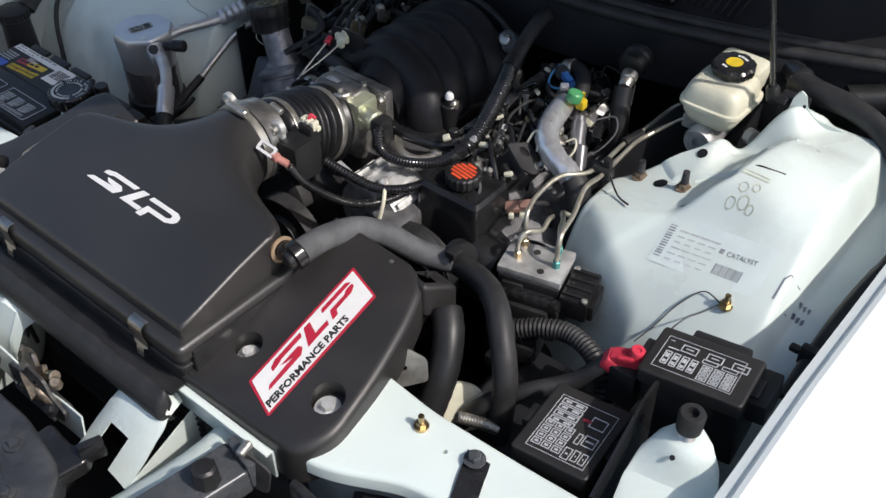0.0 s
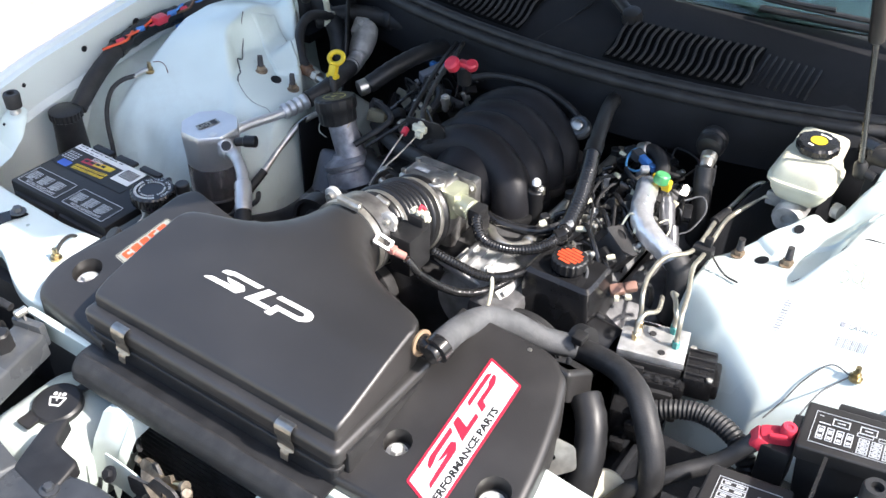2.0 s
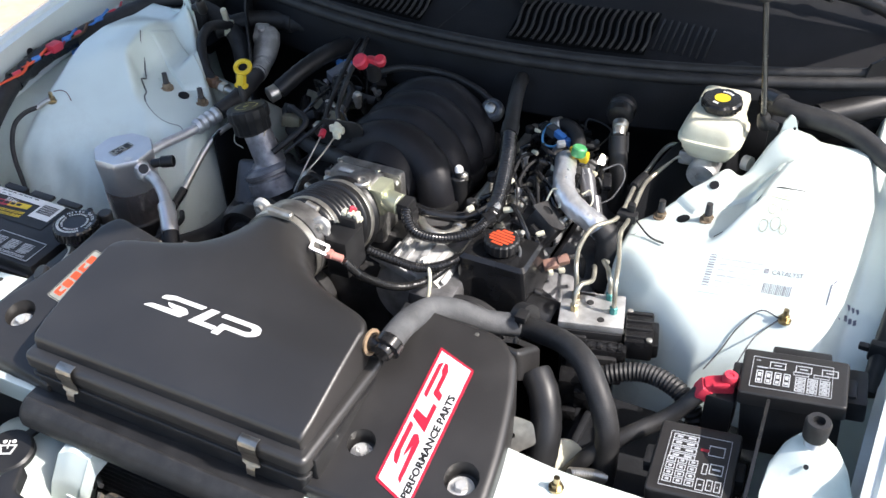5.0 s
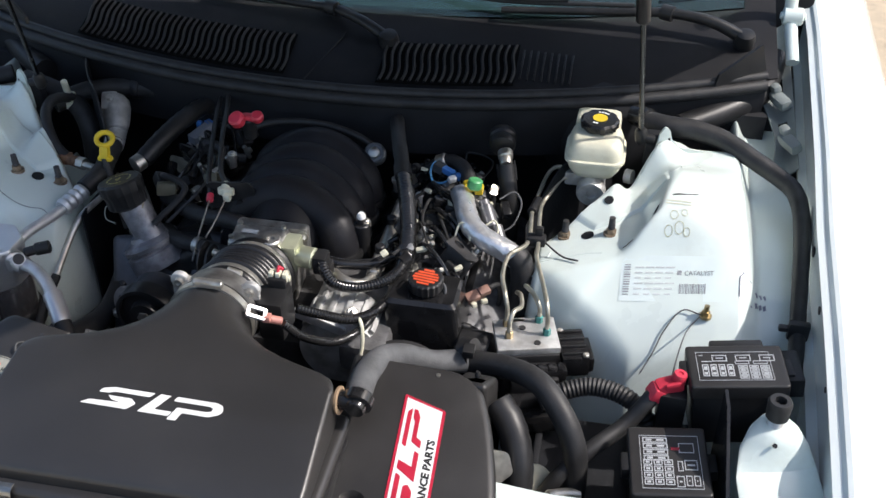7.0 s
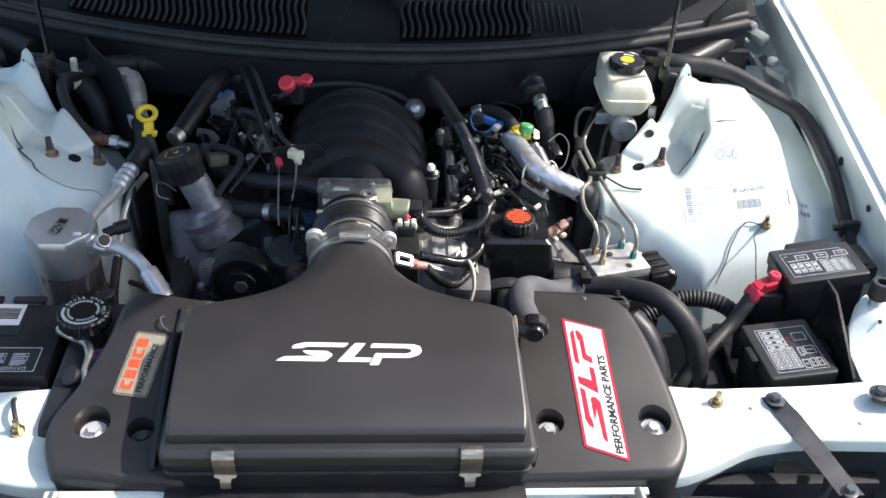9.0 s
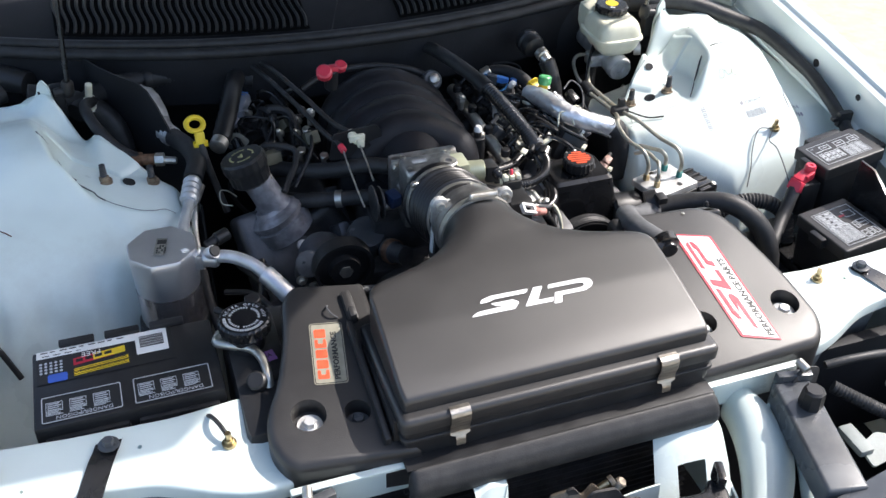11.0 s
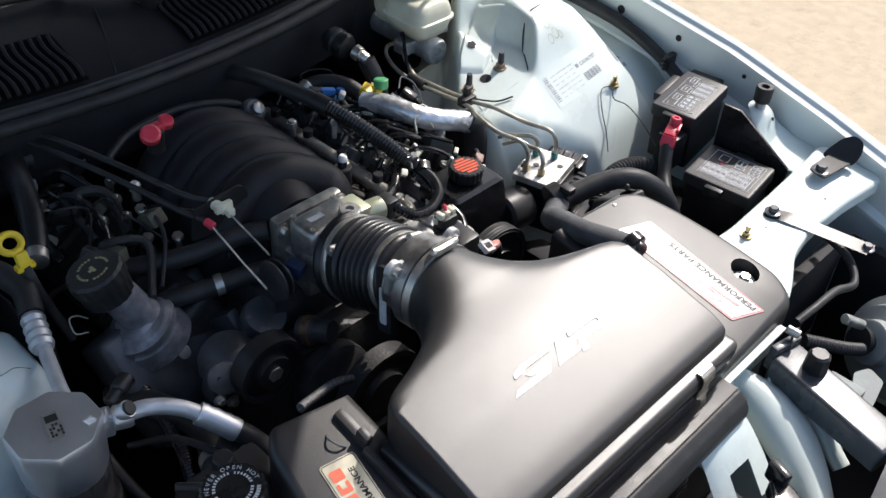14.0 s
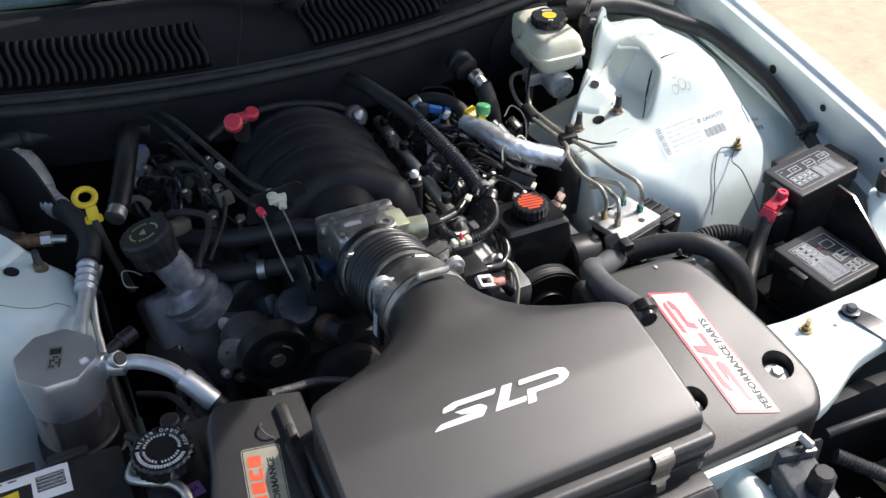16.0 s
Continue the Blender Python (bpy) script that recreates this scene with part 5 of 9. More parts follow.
part("brass_plug", lathe([(0.0065, 0), (0.0065, 0.004), (0, 0.004)], (-0.006, 0.468, 0.908), (0, -0.9, 0.4), 14), BRASS, tb)
part("idle_valve", join(box((0.026, 0.492, 0.898), (0.030, 0.042, 0.046), 0.006), lathe([(0.015, 0), (0.0165, 0.003), (0.0165, 0.026), (0.014, 0.028)], (0.040, 0.486, 0.899), (1, -0.15, 0), 28)), mat("greenish_zinc", (0.60, 0.62, 0.45), 0.35, metal=0.6, var=0.15), tb)
part("connector", join(box((0.077, 0.481, 0.896), (0.02, 0.028, 0.03), 0.004), box((0.088, 0.478, 0.888), (0.012, 0.02, 0.024), 0.003)), BLACK, tb)
part("throttle_cam", join(lathe([(0.022, 0), (0.026, 0.001), (0.026, 0.004), (0.022, 0.005)], (-0.100, 0.490, 0.866), (-1, 0, 0), 32), lathe([(0.018, 0), (0.029, 0.0005), (0.029, 0.003), (0.016, 0.0035)], (-0.112, 0.490, 0.866), (-1, 0, 0), 32)), DARK, tb)
part("shaft", rod((-0.07, 0.488, 0.857), (-0.115, 0.488, 0.857), 0.006), STEEL, tb)

for o in tb.children_recursive:
    o.data.transform(Matrix.Translation((0.007, 0.0, -0.017)))

part("blue_plug", box((-0.077, 0.484, 0.856), (0.020, 0.024, 0.022), 0.004, rot(10, 0, 20)), mat("dusky_blue_plastic", (0.022, 0.040, 0.095), 0.4), tb, "dusky blue sensor plug")
# bellows between the flow meter and the throttle body
P0, P1 = Vector((-0.009, 0.346, 0.894)), Vector((-0.010, 0.455, 0.858))
ax = (P1 - P0)
L = ax.length
bel = thing("intake_bellows", "ribbed black rubber intake bellows with steel clamps", "bellows", (-0.013, 0.40, 0.83))
prof = [(0.050, -0.004), (0.0535, 0.004), (0.0545, 0.012)]
for k in range(5):
    h = 0.014 + 0.0108 * k
    prof += [(0.0510, h), (0.0570, h + 0.0022), (0.0598, h + 0.0040), (0.0598, h + 0.0056), (0.0570, h + 0.0074), (0.0510, h + 0.0100)]
prof += [(0.0560, 0.069), (0.0620, 0.071), (0.0630, 0.0735), (0.0620, 0.076), (0.0580, 0.078), (0.0580, L - 0.010), (0.0615, L - 0.008), (0.0615, L - 0.002), (0.056, L)]
part("boot", lathe(prof, P0, ax, 48), mat("supple_black_rubber", (0.013, 0.013, 0.014), 0.34, var=0.3, scale=40, bump=0.1, dirt=(0.05, 0.048, 0.046), dirt_amount=0.3), bel, sharp=70)
for h, r in ((0.004, 0.0545), (L - 0.024, 0.0588)):
    c = P0 + ax.normalized() * h
    band = part("hose_clamp", lathe([(r - 0.002, 0), (r, 0), (r + 0.0005, 0.001), (r + 0.0005, 0.009), (r, 0.010), (r - 0.002, 0.010)], c, ax, 48), STEEL, bel, "slotted steel hose clamp")
    sx = -1 if h > 0.05 else 0.35
    e = c + Vector((sx * 0.043, 0.002, 0.041 if sx < 0 else 0.051))
    part("clamp_screw", join(rod(e - Vector((0.010, 0, -0.004)), e + Vector((0.010, 0, -0.002)), 0.0055), box(e - Vector((0, 0, 0.003)), (0.016, 0.011, 0.008), 0.002)), STEEL, band)

# air flow meter
METER = mat("dark_turned_aluminium", (0.42, 0.41, 0.40), 0.34, metal=0.88, var=0.3, scale=45, bump=0.15, fine=400, dirt=(0.2, 0.18, 0.15), dirt_amount=0.5)
mf = thing("air_flow_meter", "aluminium mass air flow meter with bolted ears", "air flow meter", (-0.01, 0.32, 0.85))
part("ring", lathe([(0.053, 0), (0.0585, 0.001), (0.0585, 0.016), (0.055, 0.018), (0.055, 0.036), (0.050, 0.038)], (-0.009, 0.300, 0.907), (-0.02, 1, -0.1), 48), METER, mf)
for s in (-1, 1):
    e = Vector((-0.009 + s * 0.049, 0.328, 0.946 if s < 0 else 0.943))
    ear = part("ear", join(lathe([(0.006, 0), (0.0115, 0), (0.0125, 0.001), (0.0125, 0.008), (0.011, 0.009), (0.006, 0.009)], e - Vector((0, 0.010, 0)), (0, 1, 0), 24), slab(rounded([(0.010, 0.010), (-0.012, 0.006), (-0.052, -0.010), (-0.030, -0.036), (0.012, -0.034)] if s > 0 else [(-0.010, 0.010), (-0.012, -0.034), (0.030, -0.036), (0.052, -0.010), (0.012, 0.006)], 0.007, 4), 0.007, plane(e - Vector((0, 0.002, 0)), e + Vector((1, -0.002, 0)), e + Vector((0, -0.002, 1))))), ALU, mf)
    part("ear_screw", lathe([(0.0065, 0), (0.0065, 0.006), (0.003, 0.006), (0.003, 0.003), (0, 0.003)], e - Vector((0, 0.010, 0)), (0, -1, 0), 14), STEEL, ear)
part("top_clamp", join(lathe([(0.057, 0), (0.0585, 0), (0.0585, 0.011), (0.057, 0.011)], (-0.009, 0.288, 0.908), (-0.02, 1, -0.08), 48), box((-0.004, 0.294, 0.969), (0.034, 0.012, 0.010), 0.003), rod((-0.024, 0.294, 0.970), (0.016, 0.292, 0.970), 0.005)), STEEL, mf, "bright worm-drive clamp over the neck")
part("sensor_body", join(box((0.066, 0.335, 0.900), (0.036, 0.05, 0.062), 0.006), box((0.052, 0.335, 0.915), (0.02, 0.036, 0.03), 0.004), box((0.066, 0.356, 0.93), (0.026, 0.02, 0.03), 0.004)), BLACK, mf)
plug = part("plug", join(*[box((0.057 + 0.0095 * k, 0.357, 0.944), (0.007, 0.012, 0.014), 0.002) for k in range(3)], box((0.066, 0.361, 0.938), (0.03, 0.008, 0.008), 0.002)), CREAM, mf, "cream three-way plug")
part("plug_wire", tube([(0.066, 0.357, 0.950), (0.067, 0.360, 0.956), (0.070, 0.365, 0.950)], 0.0025, 6), RED, plug)
part("temp_clip", transform(frame_rect(-0.013, -0.008, 0.013, 0.008, 0.004, 0.003, None, 0.006), Matrix.Translation((0.060, 0.283, 0.938)) @ rot(30, 25, 15)), SMOOTHALU, mf, "silver clip")
part("temp_plug", join(rod((0.076, 0.285, 0.930), (0.092, 0.290, 0.924), 0.0055), box((0.074, 0.284, 0.932), (0.012, 0.012, 0.010), 0.003)), mat("coral_plastic", (0.50, 0.22, 0.18), 0.4, bump=0), mf)
part("side_label", slab(rect(0, 0, 0.012, 0.05, 0.003), 0.001, plane((-0.0675, 0.322, 0.862), (-0.0675, 0.334, 0.860), (-0.061, 0.322, 0.92), 0.0)), GREYPRINT, mf)
part("side_plate", slab(rect(-0.005, -0.014, 0.019, 0.078, 0.009), 0.006, plane((-0.063, 0.321, 0.862), (-0.063, 0.333, 0.860), (-0.0565, 0.321, 0.92), -0.003)), BLACK, mf, "black sensor side plate")

# throttle and cruise cables
cb = thing("throttle_cables", "two black throttle cables ending in a white clip and red tip", "cables", (-0.12, 0.6, 0.88))
part("sheath", tube([(-0.215, 0.90, 0.925), (-0.190, 0.83, 0.928), (-0.158, 0.72, 0.925), (-0.132, 0.645, 0.915), (-0.110, 0.612, 0.910)], 0.0042, 10), RUBBER, cb)
part("sheath", tube([(-0.222, 0.88, 0.92), (-0.200, 0.80, 0.922), (-0.170, 0.70, 0.915), (-0.148, 0.63, 0.905), (-0.132, 0.598, 0.899)], 0.0042, 10), RUBBER, cb)
part("clip", join(rod((-0.112, 0.614, 0.910), (-0.103, 0.590, 0.905), 0.0075), box((-0.104, 0.594, 0.909), (0.026, 0.008, 0.012), 0.002), box((-0.100, 0.586, 0.903), (0.012, 0.010, 0.012), 0.003)), CREAM, cb, "white plastic cable clip")
part("tip", rod((-0.132, 0.596, 0.899), (-0.129, 0.582, 0.895), 0.0058), RED, cb, "red cable tip")
part("wire", tube([(-0.102, 0.588, 0.903), (-0.102, 0.54, 0.892), (-0.104, 0.50, 0.885)], 0.0015, 6), STEEL, cb)
part("wire", tube([(-0.130, 0.584, 0.896), (-0.128, 0.53, 0.872), (-0.124, 0.483, 0.850)], 0.0015, 6), STEEL, cb)
part("bracket", join(slab(rounded([(-0.035, 0), (0.055, 0), (0.055, 0.045), (0.045, 0.055), (-0.025, 0.045)], 0.006, 3), 0.004, plane((-0.115, 0.606, 0.868), (-0.03, 0.600, 0.868), (-0.115, 0.612, 0.95))), lathe([(0.007, 0), (0.007, 0.006), (0, 0.006)], (-0.085, 0.602, 0.885), (0, -1, 0.1), 6), lathe([(0.007, 0), (0.007, 0.006), (0, 0.006)], (-0.068, 0.602, 0.878), (0, -1, 0.1), 6)), BLACK, cb)

# oil filler, dipstick
of = thing("oil_filler", "black oil filler cap on a leaning tube with flared silver base", "oil filler", (-0.26, 0.58, 0.78))
PUMPALU = mat("oily_dull_aluminium", (0.36, 0.36, 0.385), 0.42, metal=0.5, var=0.35, scale=45, bump=0.3, dirt=(0.10, 0.09, 0.08), dirt_amount=0.5)
OA = (-0.42, 0.12, 0.90)
part("tube", lathe([(0.028, 0.0), (0.0255, 0.014), (0.0245, 0.045), (0.0245, 0.080)], (-0.246, 0.588, 0.806), OA, 36), PUMPALU, of, "dull silver tube")
part("flange", lathe([(0.050, -0.040), (0.048, -0.014), (0.044, -0.012), (0.044, -0.008), (0.0475, -0.006), (0.0475, 0.001), (0.043, 0.003), (0.041, 0.006), (0.038, 0.007), (0.030, 0.010), (0.027, 0.016)], (-0.250, 0.588, 0.798), OA, 40), PUMPALU, of, "ringed silver flange")
ocap = part("cap", lathe([(0.028, -0.026), (0.032, -0.022), (0.0325, -0.004), (0.035, 0), (0.036, 0.004), (0.036, 0.018), (0.033, 0.0215), (0, 0.0215)], (-0.285, 0.598, 0.885), (-0.25, 0.13, 0.96), 72, 18, 0.0006), BLACK, of)
ot = along((-0.2904, 0.6008, 0.9058), (-0.25, 0.13, 0.96))
part("cap_print", join(*[slab(rect(-0.0016, 0.0175, 0.0016, 0.0205), 0.0004, ot @ rot(0, 0, 14.4 * k)) for k in range(25) if k % 6], slab(rect(-0.006, -0.002, 0.006, 0.002), 0.0004, ot @ rot(0, 0, 30)), slab(rect(-0.002, -0.006, 0.003, 0.001), 0.0004, ot @ rot(0, 0, 30))), mat("pale_yellow_print", (0.45, 0.42, 0.20), 0.5, bump=0), ocap)
ds = thing("dipstick", "yellow ring-handled oil dipstick standing in its dark tube", "dipstick", (-0.345, 0.67, 0.87))
dm = along((-0.349, 0.679, 0.930), (0.12, -0.62, 0.78))
ringpts = [dm @ Vector((0.0135 * math.cos(2 * math.pi * k / 24), 0.0118 * math.sin(2 * math.pi * k / 24), 0)) for k in range(25)]
part("handle", join(tube(ringpts, 0.0045, 10, 2), box((-0.345, 0.664, 0.912), (0.016, 0.012, 0.022), 0.004, rot(-20)), box((-0.345, 0.662, 0.903), (0.024, 0.012, 0.008), 0.003)), YELLOW, ds, "yellow plastic ring handle")
part("stick", tube([(-0.345, 0.66, 0.905), (-0.338, 0.655, 0.86), (-0.32, 0.64, 0.78)], 0.006, 10), DARK, ds)

# hoses and connectors on the passenger bank
rail = thing("coolant_hose", "black coolant hose with a bright clip across the engine front", "hose", (-0.2, 0.62, 0.84))
part("hose", tube([(-0.245, 0.66, 0.84), (-0.205, 0.628, 0.846), (-0.150, 0.600, 0.852), (-0.095, 0.582, 0.862), (-0.06, 0.562, 0.866)], 0.0135, 14), RUBBER, rail)
part("hose", tube([(-0.235, 0.62, 0.80), (-0.20, 0.585, 0.812), (-0.155, 0.56, 0.822), (-0.11, 0.545, 0.826), (-0.07, 0.53, 0.828)], 0.013, 14), RUBBER, rail)
part("clip", tube([(-0.152, 0.559, 0.8225), (-0.142, 0.555, 0.8238)], 0.0145, 14, 4), STEEL, rail)
hs = thing("rear_hose", "black ribbed heater hose along the firewall", "hose", (-0.4, 0.9, 0.9))
part("hose", tube([(-0.53, 0.83, 0.90), (-0.48, 0.885, 0.908), (-0.40, 0.912, 0.905), (-0.30, 0.905, 0.90), (-0.22, 0.885, 0.89)], 0.017, 14, corr=0.001, pitch=0.008), RUBBER, hs)
part("clamp", lathe([(0.02, 0), (0.021, 0.002), (0.021, 0.012), (0.02, 0.014)], (-0.41, 0.911, 0.905), (1, 0.05, 0), 20), BLACK, hs)
part("hose", tube([(-0.60, 0.86, 0.93), (-0.55, 0.86, 0.915), (-0.50, 0.85, 0.895), (-0.47, 0.83, 0.86), (-0.46, 0.81, 0.80)], 0.019, 14), RUBBER, hs)
eg = thing("heater_hose", "black hose with a steel end beside the dipstick", "hose", (-0.3, 0.73, 0.87))
part("hose", tube([(-0.245, 0.90, 0.90), (-0.265, 0.83, 0.905), (-0.285, 0.765, 0.895), (-0.31, 0.71, 0.87)], 0.0155, 16, corr=0.0012, pitch=0.02), BLACK, eg)
part("end", lathe([(0.013, 0), (0.015, 0.002), (0.015, 0.018), (0.011, 0.02)], (-0.308, 0.715, 0.873), (-0.5, -0.9, -0.2), 18), STEEL, eg)
cn = thing("sensor_connector", "grey connector with blue lock beside the passenger coils", "connector", (-0.235, 0.78, 0.88))
part("body", join(box((-0.253, 0.843, 0.862), (0.020, 0.048, 0.020), 0.004, rot(18, 0, -35)), box((-0.262, 0.828, 0.856), (0.026, 0.014, 0.018), 0.003, rot(0, 0, -35)), rod((-0.266, 0.817, 0.852), (-0.274, 0.803, 0.844), 0.006)), mat("grey_plastic", (0.27, 0.28, 0.31), 0.45), cn)
part("lock", join(box((-0.245, 0.861, 0.872), (0.017, 0.013, 0.011), 0.002, rot(0, 0, -35)), box((-0.262, 0.857, 0.872), (0.010, 0.011, 0.010), 0.002)), BLUE, cn, "blue locking tab")
rp = thing("service_cap", "soft red rubber cap at the back of the manifold", "cap", (-0.113, 0.73, 0.95))
part("cap", join(lathe([(0.0115, 0), (0.0135, 0.003), (0.0135, 0.014), (0.010, 0.017), (0, 0.017)], (-0.123, 0.722, 0.962), (-0.15, -0.55, 0.8), 24), box((-0.106, 0.727, 0.970), (0.026, 0.015, 0.012), 0.005), lathe([(0.009, 0), (0.0105, 0.003), (0.0105, 0.011), (0.008, 0.014), (0, 0.014)], (-0.094, 0.731, 0.965), (0.1, -0.4, 0.9), 24)), RED, rp)
part("post", rod((-0.11, 0.735, 0.93), (-0.11, 0.728, 0.968), 0.012), BLACK, rp)

# driver's side loom
lm_ = thing("wiring_loom", "black corrugated wiring loom curving over the fuel rail", "wiring loom", (0.15, 0.6, 0.87))
part("upper_loom", tube([(0.098, 0.93, 0.900), (0.117, 0.84, 0.918), (0.140, 0.76, 0.918), (0.158, 0.705, 0.911)], 0.0125, 14, rough=0.02), RUBBER, lm_)
part("cuff", tube([(0.154, 0.715, 0.913), (0.161, 0.690, 0.908)], 0.0145, 16, 4), BLACK, lm_)
part("corrugated_loom", tube([(0.160, 0.695, 0.909), (0.174, 0.655, 0.896), (0.188, 0.605, 0.880), (0.196, 0.560, 0.866), (0.197, 0.535, 0.862)], 0.0118, 14, corr=0.0018, pitch=0.0055), GLOSSBLACK, lm_)
part("loop", tube([(0.197, 0.545, 0.864), (0.196, 0.505, 0.862), (0.178, 0.472, 0.862), (0.145, 0.452, 0.862), (0.112, 0.450, 0.866), (0.094, 0.462, 0.878), (0.088, 0.474, 0.884)], 0.0075, 12, corr=0.001, pitch=0.0045), GLOSSBLACK, lm_)
part("loop", tube([(0.192, 0.545, 0.858), (0.178, 0.555, 0.850), (0.150, 0.535, 0.846), (0.115, 0.520, 0.850), (0.09, 0.515, 0.855), (0.06, 0.515, 0.86)], 0.0085, 12), GLOSSBLACK, lm_)
part("loop", tube([(0.192, 0.535, 0.855), (0.190, 0.48, 0.84), (0.178, 0.43, 0.842), (0.150, 0.395, 0.850), (0.118, 0.372, 0.872), (0.085, 0.36, 0.888)], 0.0065, 12, corr=0.0009, pitch=0.0045), GLOSSBLACK, lm_)
part("loop", tube([(0.18, 0.46, 0.835), (0.165, 0.40, 0.832), (0.14, 0.35, 0.845), (0.112, 0.305, 0.888), (0.092, 0.290, 0.922)], 0.0055, 12, corr=0.0008, pitch=0.0045), GLOSSBLACK, lm_)
part("tape", join(*[tube([(0.192 + 0.006 * k, 0.556 - 0.012 * k, 0.866), (0.200 - 0.002 * k, 0.545 - 0.012 * k, 0.862)], 0.012, 10, 3, rough=0.15, seed=k + 2) for k in range(3)]), GLOSSBLACK, lm_, "loose shiny black tape")
fr_ = thing("fuel_rail", "dull steel fuel rail with injectors and connectors", "fuel rail", (0.14, 0.65, 0.82))
part("rail", join(rod((0.150, 0.52, 0.832), (0.150, 0.84, 0.835), 0.011), tube([(0.150, 0.52, 0.832), (0.14, 0.49, 0.84), (0.11, 0.49, 0.845), (0.07, 0.535, 0.84)], 0.007, 12)), STEEL, fr_)
for k in range(4):
    y = 0.57 + 0.08 * k
    inj = part("injector", join(rod((0.150, y, 0.825), (0.118, y, 0.79), 0.012), rod((0.150, y, 0.842), (0.150, y, 0.856), 0.008)), BLACK, fr_)
    part("injector_plug", join(box((0.168, y, 0.842), (0.022, 0.026, 0.022), 0.004, rot(0, 35, 0)), rod((0.160, y + 0.012, 0.852), (0.176, y + 0.018, 0.862), 0.004)), GLOSSBLACK if k != 1 else GREYMETAL, inj)
    part("plug_wire", tube([(0.178, y, 0.845), (0.19, y - 0.01, 0.862), (0.187, y - 0.03, 0.872), (0.18, y - 0.04, 0.87)], 0.0028, 8), RUBBER, inj)
cnt = thing("loom_connectors", "cluster of small black and steel connectors by the coils", "connectors", (0.22, 0.66, 0.84))
rng = random.Random(7)
for k in range(16):
    x, y, z = rng.uniform(0.19, 0.275), rng.uniform(0.54, 0.82), rng.uniform(0.815, 0.862)
    d = rot(rng.uniform(-40, 40), rng.uniform(-40, 40), rng.uniform(0, 180))
    part("connector", box((x, y, z), (rng.uniform(0.014, 0.024), rng.uniform(0.024, 0.042), rng.uniform(0.013, 0.02)), 0.003, d), (GLOSSBLACK, BLACK, DARK, GLOSSBLACK)[k % 4], cnt)
for k in range(13):
    x, y, z = rng.uniform(0.185, 0.30), rng.uniform(0.52, 0.80), rng.uniform(0.84, 0.866)
    part("stud", join(rod((x, y, z - 0.02), (x + 0.01, y - 0.008, z + 0.008), 0.0042), lathe([(0.008, 0), (0.008, 0.006), (0, 0.006)], (x, y, z - 0.008), (0.3, -0.2, 0.8), 6)), STEEL, cnt)
for k in range(9):
    x, y = rng.uniform(0.17, 0.27), rng.uniform(0.55, 0.85)
    part("wire", tube([(x, y, 0.845), (x + rng.uniform(-0.02, 0.03), y + rng.uniform(-0.04, 0.02), 0.868), (x + rng.uniform(-0.03, 0.05), y + rng.uniform(-0.08, 0.0), 0.862), (x + rng.uniform(-0.02, 0.06), y + rng.uniform(-0.1, 0.0), 0.835)], rng.choice((0.0018, 0.0025, 0.004)), 8), rng.choice((RUBBER, RUBBER, GLOSSBLACK, RUBBER)), cnt)

cg = thing("coil_pack", "row of dark ignition coils with bright brackets", "ignition coils", (0.26, 0.66, 0.82))
for k in range(4):
    m = Matrix.Translation((0.268 - 0.010 * k, 0.572 + 0.075 * k, 0.836)) @ rot(-20, 28, -18)
    cl = part("coil", transform(join(box((0, 0, 0), (0.048, 0.040, 0.052), 0.006), box((0.004, -0.024, -0.006), (0.030, 0.016, 0.030), 0.004)), m), (BLACK, GLOSSBLACK)[k % 2], cg)
    part("bracket", transform(slab(rounded([(-0.030, -0.024), (0.012, -0.026), (0.026, -0.010), (0.026, 0.020), (-0.026, 0.022)], 0.005, 3), 0.0025, Matrix.Translation((0, 0, 0.0265)), [circle((-0.012, 0.0), 0.009, 12)]), m), DARK, cl, "stamped metal coil bracket")
    part("bolt", hexbolt(m @ Vector((0.016, 0.010, 0.029)), m.to_3x3() @ Vector((0, 0, 1)), 0.005, 0.008, 0.008), STEEL, cl)
    part("lead", tube([m @ Vector((0.004, -0.03, -0.006)), m @ Vector((0.012, -0.045, 0.006)), m @ Vector((0.035, -0.05, -0.004)), m @ Vector((0.06, -0.04, -0.05))], 0.0045, 8), GLOSSBLACK, cl)

part("lead_loop", tube([(0.262, 0.600, 0.862), (0.268, 0.612, 0.882), (0.282, 0.606, 0.884), (0.288, 0.590, 0.868)], 0.0018, 8), CREAM, cnt, "pale wire loop")
for k in range(5):
    y = 0.55 + 0.05 * k
    part("spark_lead", tube([(0.205, y + 0.03, 0.852), (0.225, y + 0.01, 0.872), (0.250, y - 0.015, 0.866), (0.272, y - 0.03, 0.84)], 0.0042, 8), GLOSSBLACK, cnt)
pcn = thing("loom_connectors", "dark connectors and wires over the passenger coils", "connectors", (-0.22, 0.74, 0.84))
rng = random.Random(23)
for k in range(15):
    x, y, z = rng.uniform(-0.285, -0.155), rng.uniform(0.64, 0.87), rng.uniform(0.825, 0.872)
    d = rot(rng.uniform(-40, 40), rng.uniform(-40, 40), rng.uniform(0, 180))
    part("connector", box((x, y, z), (rng.uniform(0.014, 0.026), rng.uniform(0.024, 0.046), rng.uniform(0.013, 0.022)), 0.003, d), (GLOSSBLACK, BLACK, OLIVE, DARK, GLOSSBLACK)[k % 5], pcn)
